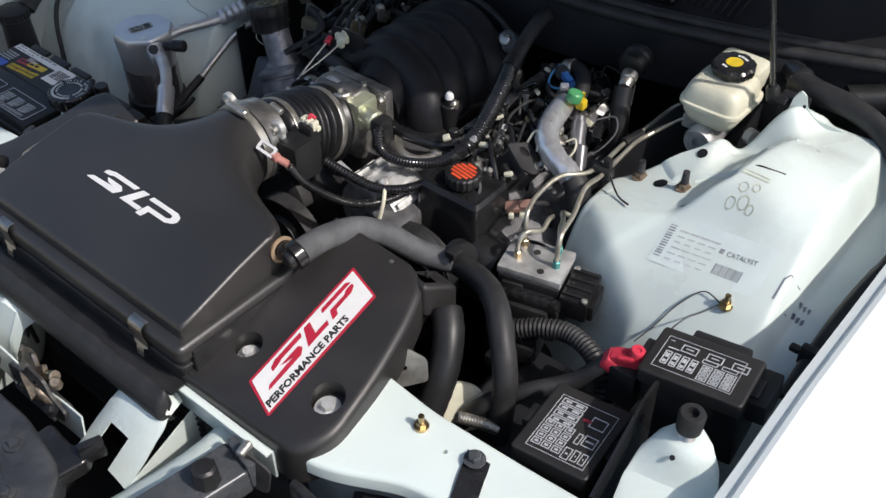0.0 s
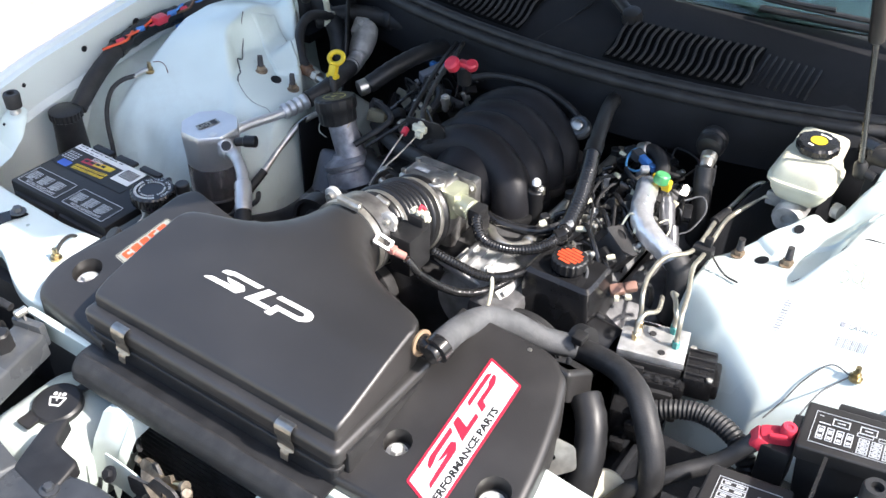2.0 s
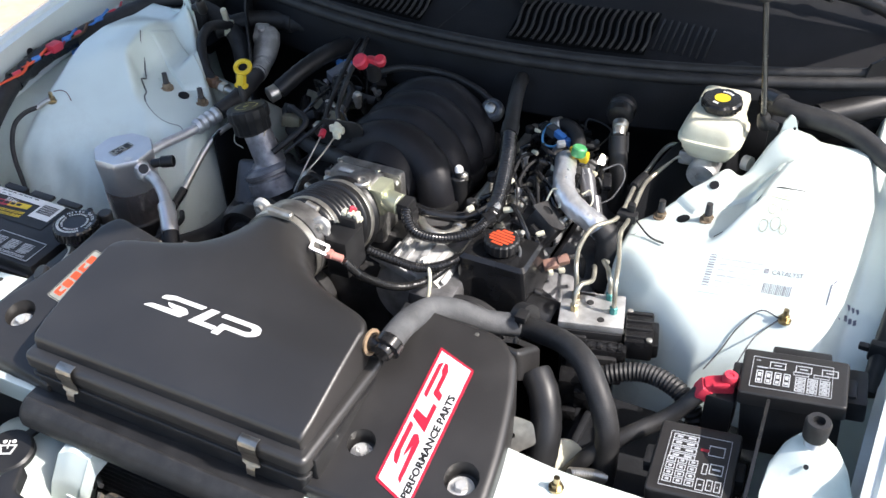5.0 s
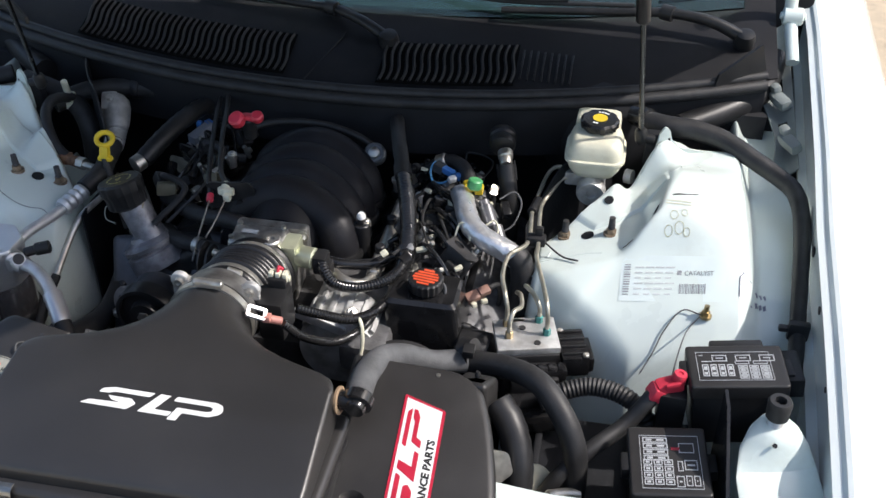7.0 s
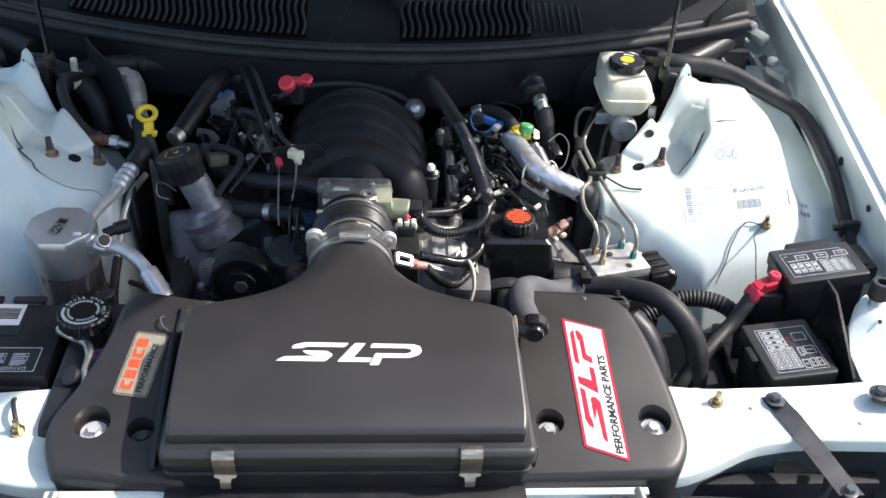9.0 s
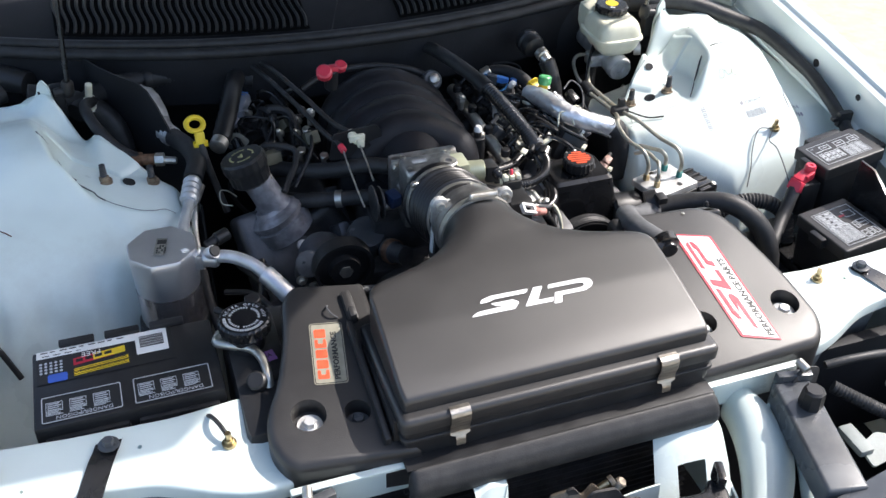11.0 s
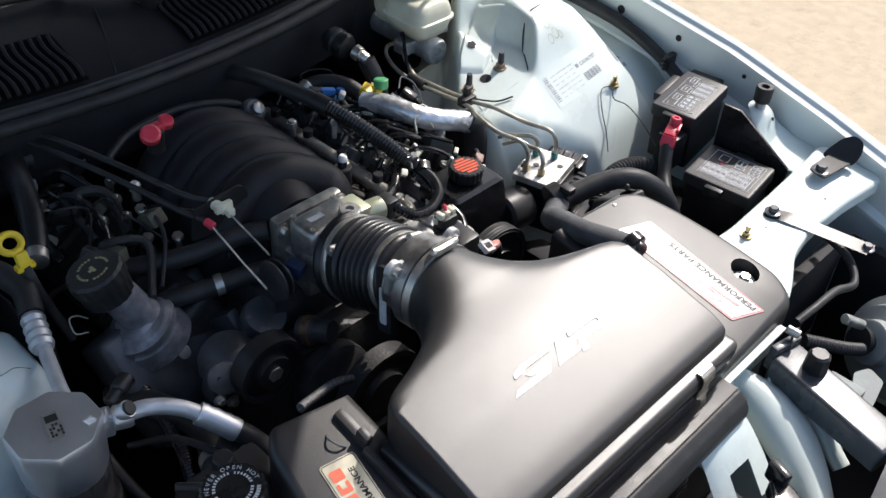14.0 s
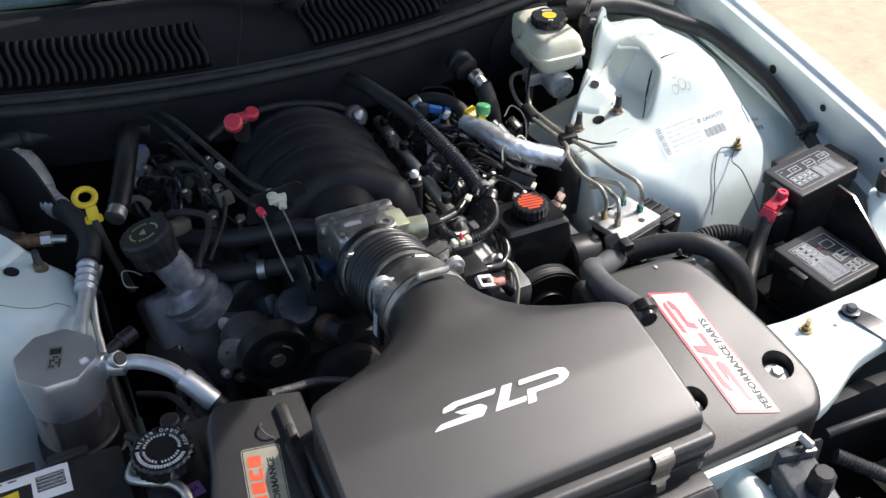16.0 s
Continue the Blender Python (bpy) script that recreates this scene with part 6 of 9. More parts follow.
for k in range(8):
    x, y, z = rng.uniform(-0.29, -0.13), rng.uniform(0.60, 0.84), rng.uniform(0.845, 0.878)
    part("stud", join(rod((x, y, z - 0.02), (x - 0.006, y - 0.008, z + 0.008), 0.004), lathe([(0.0075, 0), (0.0075, 0.006), (0, 0.006)], (x, y, z - 0.008), (-0.3, -0.2, 0.8), 6)), STEEL, pcn)
for k in range(12):
    x, y = rng.uniform(-0.29, -0.15), rng.uniform(0.66, 0.90)
    part("wire", tube([(x, y, 0.845), (x + rng.uniform(-0.03, 0.03), y + rng.uniform(-0.04, 0.02), 0.882), (x + rng.uniform(-0.03, 0.05), y + rng.uniform(-0.09, 0.0), 0.874), (x + rng.uniform(-0.04, 0.06), y + rng.uniform(-0.12, -0.02), 0.84)], rng.choice((0.0018, 0.003, 0.0055, 0.008)), 8), rng.choice((RUBBER, GLOSSBLACK)), pcn)

pbk = thing("coil_brackets", "tan stamped brackets and pale wire loops by the oil filler", "brackets", (-0.26, 0.68, 0.84))
for x, y, z, a, b_ in ((-0.277, 0.782, 0.830, -50, 40), (-0.258, 0.606, 0.866, -60, -15)):
    pl = part("plate", slab(rounded([(-0.012, -0.020), (0.008, -0.024), (0.014, -0.004), (0.004, 0.022), (-0.010, 0.016)], 0.004, 3), 0.0025, Matrix.Translation((x, y, z)) @ rot(35, a, b_)), mat("dusty_tan_plate", (0.30, 0.27, 0.20), 0.5, metal=0.3, var=0.3, scale=50), pbk)
    part("leg", box((x, y + 0.006, z - 0.020), (0.010, 0.010, 0.036), 0.003, rot(0, a, b_)), DARK, pl)
for x, y, z in ((-0.318, 0.612, 0.838),):
    part("wire_loop", tube([(x + 0.014, y + 0.004, z - 0.016), (x, y, z), (x - 0.012, y - 0.004, z + 0.004), (x - 0.012, y - 0.012, z - 0.014), (x + 0.004, y - 0.012, z - 0.022)], 0.0009, 8), CREAM, pbk)
for x, y, z in ((-0.165, 0.700, 0.880), (-0.185, 0.655, 0.868), (-0.150, 0.640, 0.860)):
    part("stud", join(rod((x, y, z - 0.03), (x - 0.003, y - 0.006, z), 0.0042), lathe([(0.0078, -0.008), (0.0078, -0.001), (0, -0.001)], (x, y, z), (-0.1, -0.2, 0.95), 6)), STEEL, pbk)

# foil-wrapped pipe with its green cap
fo = thing("foil_pipe", "crinkled silver foil-wrapped pipe into a black rubber end", "pipe", (0.31, 0.62, 0.86))
part("foil", tube([(0.252, 0.712, 0.872), (0.262, 0.684, 0.879), (0.271, 0.652, 0.880), (0.286, 0.618, 0.876), (0.314, 0.597, 0.868), (0.345, 0.588, 0.858), (0.368, 0.580, 0.848)], 0.0172, 26, 8, rough=0.05, seed=3), FOIL, fo, "crinkled foil wrap")
part("rubber_end", tube([(0.358, 0.584, 0.856), (0.370, 0.579, 0.844), (0.374, 0.574, 0.81), (0.37, 0.57, 0.76)], 0.0190, 16), RUBBER, fo)
part("cap", lathe([(0.0105, 0), (0.012, 0.002), (0.012, 0.014), (0.010, 0.016), (0, 0.016)], (0.276, 0.698, 0.895), (0.15, 0.2, 1), 24), GREEN, fo, "green screw cap")
part("tag", join(box((0.268, 0.722, 0.884), (0.026, 0.020, 0.014), 0.004, rot(20, 0, 30)), box((0.282, 0.714, 0.884), (0.014, 0.014, 0.016), 0.003)), YELLOW, fo, "yellow tape tag")
bc = thing("sensor_plug", "bright blue sensor plug with blue cable tie", "plug", (0.218, 0.765, 0.87))
part("plug", join(box((0.222, 0.765, 0.880), (0.024, 0.012, 0.012), 0.003, rot(0, 10, -25)), box((0.240, 0.755, 0.878), (0.010, 0.012, 0.012), 0.002)), BLUE, bc)
part("grey_half", box((0.205, 0.775, 0.880), (0.02, 0.018, 0.016), 0.003, rot(0, 10, -25)), GREYMETAL, bc)
sv = thing("purge_solenoid", "grey cylindrical purge valve with wire loop beside the foil pipe", "valve", (0.315, 0.66, 0.80))
SOLENOID = mat("satin_grey_sleeve", (0.17, 0.17, 0.18), 0.32, metal=0.4, var=0.2, scale=40, bump=0.05)
part("upper_body", join(rod((0.296, 0.690, 0.868), (0.312, 0.662, 0.846), 0.0125), rod((0.292, 0.697, 0.874), (0.297, 0.688, 0.867), 0.0095)), SOLENOID, sv)
part("lower_body", join(rod((0.318, 0.664, 0.850), (0.336, 0.634, 0.822), 0.0105), rod((0.334, 0.636, 0.824), (0.340, 0.627, 0.815), 0.0075)), SOLENOID, sv)
part("clip", box((0.330, 0.688, 0.866), (0.014, 0.026, 0.016), 0.003, rot(25, 0, 20)), GLOSSBLACK, sv)
part("wire_loop", tube([(0.318, 0.700, 0.878), (0.340, 0.716, 0.884), (0.354, 0.700, 0.872), (0.346, 0.672, 0.852), (0.330, 0.660, 0.842)], 0.0015, 8), GREYRUB, sv)
part("wire_loop", tube([(0.306, 0.640, 0.866), (0.318, 0.646, 0.872), (0.326, 0.632, 0.862), (0.318, 0.616, 0.846)], 0.0015, 8), CREAM, sv)
part("stud", join(rod((0.322, 0.640, 0.828), (0.330, 0.630, 0.842), 0.0045), lathe([(0.0085, 0), (0.0085, 0.006), (0, 0.006)], (0.324, 0.637, 0.830), (0.5, -0.5, 0.7), 6)), STEEL, sv)
tg = thing("cable_tie", "bright blue plastic cable tie looped round grey connectors", "cable tie", (0.205, 0.77, 0.87))
part("loop", tube([(0.212, 0.772, 0.878), (0.196, 0.786, 0.884), (0.190, 0.770, 0.876), (0.198, 0.750, 0.868), (0.216, 0.744, 0.870), (0.228, 0.752, 0.876)], 0.0020, 8), mat("pale_blue_plastic", (0.14, 0.42, 0.75), 0.35), tg)
part("tail", box((0.232, 0.742, 0.880), (0.014, 0.010, 0.012), 0.003, rot(20, 0, 40)), WHITE, tg, "white end piece")
mt = thing("heat_shield_tab", "bent bright metal tab behind the foil pipe", "bracket", (0.30, 0.74, 0.84))
part("tab", slab(rounded([(-0.006, -0.010), (0.006, -0.009), (0.008, 0.004), (0.0, 0.010), (-0.005, 0.005)], 0.003, 3), 0.002, Matrix.Translation((0.302, 0.742, 0.868)) @ rot(38, 20, 20)), STEEL, mt)
part("post", rod((0.302, 0.744, 0.80), (0.302, 0.744, 0.868), 0.004), DARK, mt)
# grey cylinder head and valley below the coils
HEAD = mat("dull_grey_casting", (0.19, 0.19, 0.195), 0.5, metal=0.35, var=0.35, scale=40, bump=0.35, fine=300, dirt=(0.07, 0.06, 0.05), dirt_amount=0.6)
hd = thing("cylinder_head", "dull grey cast cylinder head ledge below the coils", "cylinder head", (0.22, 0.66, 0.76))
part("ledge", join(box((0.235, 0.67, 0.800), (0.10, 0.36, 0.030), 0.008, rot(0, 24, 0)), box((0.318, 0.66, 0.752), (0.08, 0.34, 0.05), 0.012, rot(0, 30, 0))), HEAD, hd)
for k in range(6):
    part("rib", box((0.238, 0.52 + 0.06 * k, 0.815), (0.088, 0.008, 0.012), 0.003, rot(0, 24, 0)), HEAD, hd)
    part("head_bolt", hexbolt((0.206, 0.55 + 0.058 * k, 0.832), (0.3, 0, 0.95), 0.006, 0.010, 0.008), STEEL, hd)
part("valley", join(box((0.135, 0.515, 0.802), (0.13, 0.09, 0.03), 0.012), box((0.165, 0.43, 0.785), (0.07, 0.10, 0.05), 0.014)), HEAD, hd)
bk = thing("coil_brackets", "pair of tan stamped brackets on the driver's coils", "brackets", (0.25, 0.64, 0.83))
for x, y, z, a in ((0.236, 0.648, 0.866, 30), (0.264, 0.592, 0.858, 40)):
    pl = part("plate", slab(rounded([(-0.011, -0.010), (0.009, -0.010), (0.012, -0.002), (0.005, 0.010), (-0.010, 0.008)], 0.003, 3), 0.0025, Matrix.Translation((x, y, z)) @ rot(-12, a, 25), [circle((-0.002, 0.0), 0.0032, 12)]), mat("tan_zinc_plate", (0.11, 0.098, 0.075), 0.42, metal=0.4, var=0.3, scale=50), bk)
    part("leg", box((x, y + 0.004, z - 0.018), (0.012, 0.010, 0.034), 0.003, rot(0, a, 25)), DARK, pl)
gl_ = thing("loom_fasteners", "bright clips, nuts and wire ends on the driver's loom", "fasteners", (0.22, 0.58, 0.84))
rng = random.Random(31)
for k in range(22):
    x, y = rng.uniform(0.165, 0.30), rng.uniform(0.50, 0.78)
    z = 0.875 - 0.16 * max(0.0, x - 0.20) - rng.uniform(0.0, 0.014)
    if k % 3 == 0:
        part("clip", box((x, y, z), (rng.uniform(0.006, 0.012), rng.uniform(0.010, 0.018), 0.006), 0.002, rot(rng.uniform(-30, 30), rng.uniform(-30, 30), rng.uniform(0, 180))), (CREAM, SMOOTHALU, STEEL)[k % 3], gl_)
    elif k % 3 == 1:
        part("nut", join(lathe([(0.0065, 0), (0.0065, 0.007), (0, 0.007)], (x, y, z - 0.004), (rng.uniform(-0.5, 0.5), rng.uniform(-0.8, 0), 1), 6), rod((x, y, z - 0.03), (x, y, z), 0.004)), SMOOTHALU, gl_)
    else:
        part("wire_end", tube([(x, y, z - 0.02), (x + rng.uniform(-0.01, 0.02), y - 0.012, z), (x + rng.uniform(-0.01, 0.03), y - 0.03, z - 0.006), (x + rng.uniform(-0.01, 0.03), y - 0.045, z - 0.03)], 0.0022, 8), (GREYRUB, GLOSSBLACK)[k % 2], gl_)
bc2 = thing("sensor_plug", "small blue plug near the firewall", "plug", (0.211, 0.9, 0.88))
part("plug", box((0.211, 0.895, 0.885), (0.014, 0.026, 0.028), 0.004), BLUE, bc2)
part("grey_half", box((0.222, 0.895, 0.890), (0.012, 0.016, 0.014), 0.003), GREYMETAL, bc2)
hh = thing("heater_hose", "ribbed black heater hose with a bright steel end", "hose", (0.31, 0.8, 0.88))
part("hose", tube([(0.320, 0.768, 0.880), (0.325, 0.760, 0.862), (0.33, 0.753, 0.82), (0.33, 0.75, 0.76)], 0.0148, 18), RUBBER, hh)
part("ribbed_cuff", tube([(0.317, 0.778, 0.897), (0.322, 0.766, 0.876)], 0.0155, 28, 3, rough=0.0), BLACK, hh)
for k in range(10):
    part("cuff_rib", rod(Vector((0.317, 0.778, 0.897)) + Vector((0.0155 * math.cos(0.63 * k), 0.0135 * math.sin(0.63 * k), 0.008 * math.sin(0.63 * k))), Vector((0.322, 0.766, 0.876)) + Vector((0.0155 * math.cos(0.63 * k), 0.0135 * math.sin(0.63 * k), 0.008 * math.sin(0.63 * k))), 0.0016), BLACK, hh)
part("end", join(lathe([(0.009, 0), (0.0105, 0.004), (0.0105, 0.014), (0.0128, 0.016), (0.0128, 0.028), (0.009, 0.030)], (0.318, 0.775, 0.898), (-0.2, 0.85, 0.30), 24)), STEEL, hh)
part("rear_boot", lathe([(0.012, -0.016), (0.020, -0.012), (0.023, -0.004), (0.021, 0.006), (0.024, 0.010), (0.022, 0.024), (0.013, 0.035)], (0.304, 0.823, 0.912), (-0.1, 0.9, 0.1), 28), BLACK, hh)
bn = thing("brown_connector", "dusty pinkish-brown wiring connector behind the modulator", "connector", (0.313, 0.515, 0.82))
part("body", join(box((0.306, 0.512, 0.822), (0.022, 0.016, 0.012), 0.003, rot(20, -10, 35)), box((0.322, 0.522, 0.828), (0.018, 0.014, 0.012), 0.003, rot(20, -10, 35))), mat("pinkish_brown_plastic", (0.30, 0.17, 0.13), 0.5), bn)
part("lock", join(box((0.310, 0.503, 0.814), (0.008, 0.008, 0.008), 0.002, rot(0, 0, 35)), box((0.324, 0.512, 0.816), (0.010, 0.007, 0.007), 0.002, rot(0, 0, 35))), CREAM, bn, "pale locking tabs")
part("wire", tube([(0.328, 0.528, 0.830), (0.340, 0.545, 0.824), (0.342, 0.56, 0.79), (0.335, 0.57, 0.75)], 0.004, 8), RUBBER, bn)
part("wire", tube([(0.300, 0.506, 0.818), (0.292, 0.498, 0.806), (0.290, 0.50, 0.77)], 0.004, 8), RUBBER, bn)
hb = thing("bypass_hose", "dark curved hose behind the coils", "hose", (0.26, 0.76, 0.86))
part("clip", rod((0.196, 0.801, 0.874), (0.212, 0.800, 0.882), 0.0128), STEEL, hb)
part("hose", tube([(0.18, 0.80, 0.86), (0.215, 0.80, 0.880), (0.245, 0.775, 0.885), (0.262, 0.74, 0.878), (0.258, 0.71, 0.86)], 0.012, 14), RUBBER, hb)

# accessory drive
ad = thing("belt_drive", "black ribbed drive belt around dark pulleys", "belt drive", (0.1, 0.37, 0.72))
def pulley(c, r, w, material=DARK, lab=""):
    c = Vector(c)
    return part("pulley", lathe([(0.012, -0.004), (r * 0.5, -0.004), (r * 0.55, 0.006), (r * 0.86, 0.008), (r * 0.88, 0.0), (r, 0.0), (r, w), (r * 0.5, w)], c, (0, 1, 0), 44), material, ad, lab)
pulley((0.225, 0.385, 0.745), 0.062, 0.026, BLACK)
pulley((-0.177, 0.408, 0.793), 0.047, 0.026, BLACK)
pulley((-0.03, 0.36, 0.68), 0.07, 0.026, DARK)
part("belt", lathe([(0.0625, 0.002), (0.066, 0.002), (0.0665, 0.005), (0.0655, 0.0075), (0.0665, 0.010), (0.0655, 0.0125), (0.0665, 0.015), (0.0655, 0.0175), (0.066, 0.024), (0.0625, 0.024)], (0.225, 0.385, 0.745), (0, 1, 0), 44), RUBBER, ad)
part("hub_nut", lathe([(0.011, 0), (0.011, 0.010), (0, 0.010)], (-0.177, 0.412, 0.793), (0, -1, 0), 6), STEEL, ad)
part("idler_cap", lathe([(0.034, -0.05), (0.032, -0.004), (0.030, 0), (0.028, 0.004), (0.010, 0.005), (0, 0.005)], (-0.117, 0.502, 0.786), (0, -0.45, 0.88), 32), GREYMETAL, ad)
al = thing("alternator", "ribbed cast aluminium alternator low behind the reservoir", "alternator", (0.13, 0.44, 0.76))
case = part("case", lathe([(0.03, 0), (0.06, 0.006), (0.064, 0.02), (0.064, 0.07), (0.055, 0.085), (0, 0.09)], (0.125, 0.40, 0.775), (0, 1, 0), 36), ALU, al)
for k in range(6):
    a_ = 40 + 20 * k
    part("fin", box((0.125 + 0.066 * math.cos(radians(a_)), 0.44, 0.775 + 0.066 * math.sin(radians(a_))), (0.005, 0.06, 0.008), 0.001, rot(0, -a_, 0)), ALU, case)
part("stay", box((0.10, 0.405, 0.83), (0.08, 0.01, 0.016), 0.003, rot(0, 20, 0)), SMOOTHALU, al)
part("terminal", join(rod((0.14, 0.42, 0.835), (0.15, 0.41, 0.85), 0.009), rod((0.15, 0.41, 0.85), (0.154, 0.405, 0.857), 0.005)), STEEL, al)
part("wire", tube([(0.15, 0.41, 0.852), (0.165, 0.395, 0.845), (0.17, 0.38, 0.82), (0.165, 0.37, 0.79)], 0.003, 8), CREAM, al)
wt = thing("water_outlet", "stained brass water outlet beside the pump", "outlet", (-0.07, 0.42, 0.79))
part("outlet", join(lathe([(0.016, 0), (0.0195, 0.004), (0.0195, 0.02), (0.015, 0.025), (0.015, 0.05)], (-0.098, 0.452, 0.783), (0.35, -0.85, 0.30), 24)), DARK, wt)
part("stain", join(lathe([(0.0200, 0), (0.0205, 0.004), (0.0200, 0.010), (0.016, 0.014)], (-0.0945, 0.4435, 0.786), (0.35, -0.85, 0.30), 24)), RUST, wt, "orange rust stain ring")
BRAID = mat("blackened_braid", (0.22, 0.22, 0.22), 0.32, metal=0.7, var=0.8, scale=600, bump=0.6, fine=900, dirt=(0.5, 0.5, 0.48), dirt_amount=0.35, spread=0.02)
lb_ = thing("braided_line", "short length of blackened braided steel line behind the box", "hose", (-0.19, 0.31, 0.84))
part("braid", tube([(-0.214, 0.309, 0.838), (-0.200, 0.314, 0.832), (-0.183, 0.320, 0.824), (-0.143, 0.334, 0.805), (-0.10, 0.35, 0.77)], 0.0056, 14, corr=0.0008, pitch=0.0024), BRAID, lb_)
pw = thing("steering_pump", "dull cast steering pump behind a black pulley", "pump", (-0.19, 0.44, 0.78))
part("pump_body", join(lathe([(0.026, 0), (0.034, 0.006), (0.038, 0.02), (0.038, 0.05), (0.030, 0.062), (0, 0.064)], (-0.196, 0.440, 0.775), (0, 1, 0), 36), box((-0.226, 0.455, 0.775), (0.035, 0.030, 0.045), 0.008, rot(0, 15, 0))), CASTDARK, pw)
part("pump_face", lathe([(0.021, -0.004), (0.021, 0.002), (0.018, 0.004), (0, 0.004)], (-0.226, 0.442, 0.792), (-0.25, -0.8, 0.5), 28), PUMPDISC, pw, "pale round pump face")
for x, z in ((-0.240, 0.768), (-0.222, 0.752)):
    part("pump_bolt", hexbolt((x, 0.437, z), (0, -1, 0), 0.006, 0.009, 0.006), STEEL, pw)


# ---- driver's side of the bay ----
FUSE_RED = mat("dark_red_print", (0.35, 0.03, 0.05), 0.5, bump=0)


def fuse_box(name, corners, depth, label, kind):
    """corners: front left, front right, rear right, rear left of the lid."""
    fl, fr_, rr, rl = [Vector(c) for c in corners]
    f = thing(name, label, "fuse box", ((fl + rr) / 2 - Vector((0, 0, depth))), "fuse boxes")
    m = plane(fl, fr_, rl)
    W, H = (fr_ - fl).length, (rl - fl).length
    top = rounded([(0, 0), (W, 0), (W, H), (0, H)], 0.006, 4)
    b = plate(top, lambda x, y: 0.0, 0.020, 0.003)
    lid_ = part("lid", transform(b, m), COVERBLACK, f)
    part("base", transform(box((W / 2, H / 2, -depth / 2 - 0.015), (W - 0.008, H - 0.008, depth), 0.004), m), BLACK, f)
    for x_ in (-0.004, W + 0.004):
        part("lid_latch", transform(box((x_, H / 2, -0.012), (0.012, 0.03, 0.018), 0.003), m), BLACK, f)
    bits = []
    def fr(x0, y0, x1, y1, w=0.0009):
        bits.append(frame_rect(x0, y0, x1, y1, w, 0.0, m, 0.0007))
    def bar(x0, y0, x1, y1):
        bits.append(slab(rect(x0, y0, x1, y1), 0.0007, m))
    if kind == "wide":
        ox, oy, w, h = 0.012, 0.012, W - 0.030, H - 0.026
        fr(ox, oy, ox + w, oy + h, 0.0006)
        for k in range(3):
            x0 = ox + 0.020 + 0.030 * k
            fr(x0, oy + h - 0.018, x0 + 0.019, oy + h - 0.006, 0.0012)
            bar(x0 + 0.005, oy + h - 0.0125, x0 + 0.014, oy + h - 0.011)
        for k in range(4):
            x0 = ox + 0.006 + 0.0105 * k
            fr(x0, oy + 0.008, x0 + 0.008, oy + 0.030, 0.0012)
            bar(x0 + 0.002, oy + 0.011, x0 + 0.006, oy + 0.0155)
            bar(x0 + 0.002, oy + 0.0195, x0 + 0.006, oy + 0.026)
        for k in range(3):
            for j in range(4):
                x0, y0 = ox + w - 0.042 + 0.0138 * k, oy + 0.003 + 0.0066 * j
                fr(x0, y0, x0 + 0.0118, y0 + 0.0054, 0.0011)
                bar(x0 + 0.003, y0 + 0.0020, x0 + 0.009, y0 + 0.0034)
        fr(ox + w - 0.045, oy + 0.0305, ox + w - 0.027, oy + 0.0365, 0.0009)
        fr(ox + w - 0.022, oy + 0.0305, ox + w - 0.004, oy + 0.0365, 0.0009)
        bar(ox + 0.006, oy + h - 0.019, ox + 0.019, oy + h - 0.0175)
        bar(ox + 0.004, oy + h - 0.007, ox + 0.009, oy + h - 0.006)
    else:
        ox, oy, w, h = 0.014, 0.010, W - 0.024, H - 0.026
        fr(ox, oy, ox + w, oy + h, 0.0006)
        for k in range(4):
            y0 = oy + h - 0.012 - 0.010 * k
            fr(ox + 0.004, y0, ox + 0.034, y0 + 0.0085, 0.0012)
            bar(ox + 0.008, y0 + 0.003, ox + 0.015, y0 + 0.006)
            bar(ox + 0.021, y0 + 0.003, ox + 0.030, y0 + 0.006)
        for k in range(3):
            for j in range(4):
                x0, y0 = ox + 0.003 + 0.0125 * k, oy + 0.006 + 0.0105 * j
                fr(x0, y0, x0 + 0.0105, y0 + 0.0088, 0.0011)
                bar(x0 + 0.003, y0 + 0.003, x0 + 0.0075, y0 + 0.006)
        for x0, y0, x1, y1 in ((0.043, 0.028, 0.049, 0.044), (0.051, 0.030, 0.066, 0.046), (0.040, 0.003, 0.049, 0.020), (0.051, 0.005, 0.058, 0.021), (0.060, 0.005, 0.067, 0.021), (0.046, 0.058, 0.064, 0.074)):
            fr(ox + x0 * w / 0.07, oy + y0, ox + x1 * w / 0.07, oy + y1, 0.001)
            if y1 < 0.05:
                bar(ox + (x0 + 0.003) * w / 0.07, oy + (y0 + y1) / 2 - 0.001, ox + (x1 - 0.003) * w / 0.07, oy + (y0 + y1) / 2 + 0.001)
    part("lid_print", join(*bits), GREYPRINT, lid_)
    if kind != "wide":
        part("red_mark", slab(rect(0.052, H - 0.040, 0.062, H - 0.036), 0.0009, m), FUSE_RED, lid_)
    return f, m, W, H


fb, fm, fw, fh = fuse_box("fuse_box", [(0.618, 0.322, 0.872), (0.740, 0.334, 0.884), (0.742, 0.410, 0.886), (0.616, 0.402, 0.872)], 0.09, "black fuse box with a white fuse diagram, its rear edge tabbed", "wide")
part("rear_tab", transform(join(box((fw * 0.55, fh + 0.006, -0.010), (0.07, 0.016, 0.016), 0.004), box((fw + 0.010, fh * 0.6, -0.022), (0.024, 0.06, 0.03), 0.004)), fm), BLACK, fb)
fuse_box("fuse_box", [(0.553, 0.172, 0.828), (0.648, 0.180, 0.836), (0.647, 0.288, 0.840), (0.563, 0.284, 0.828)], 0.08, "smaller black fuse box with a white fuse diagram", "tall")
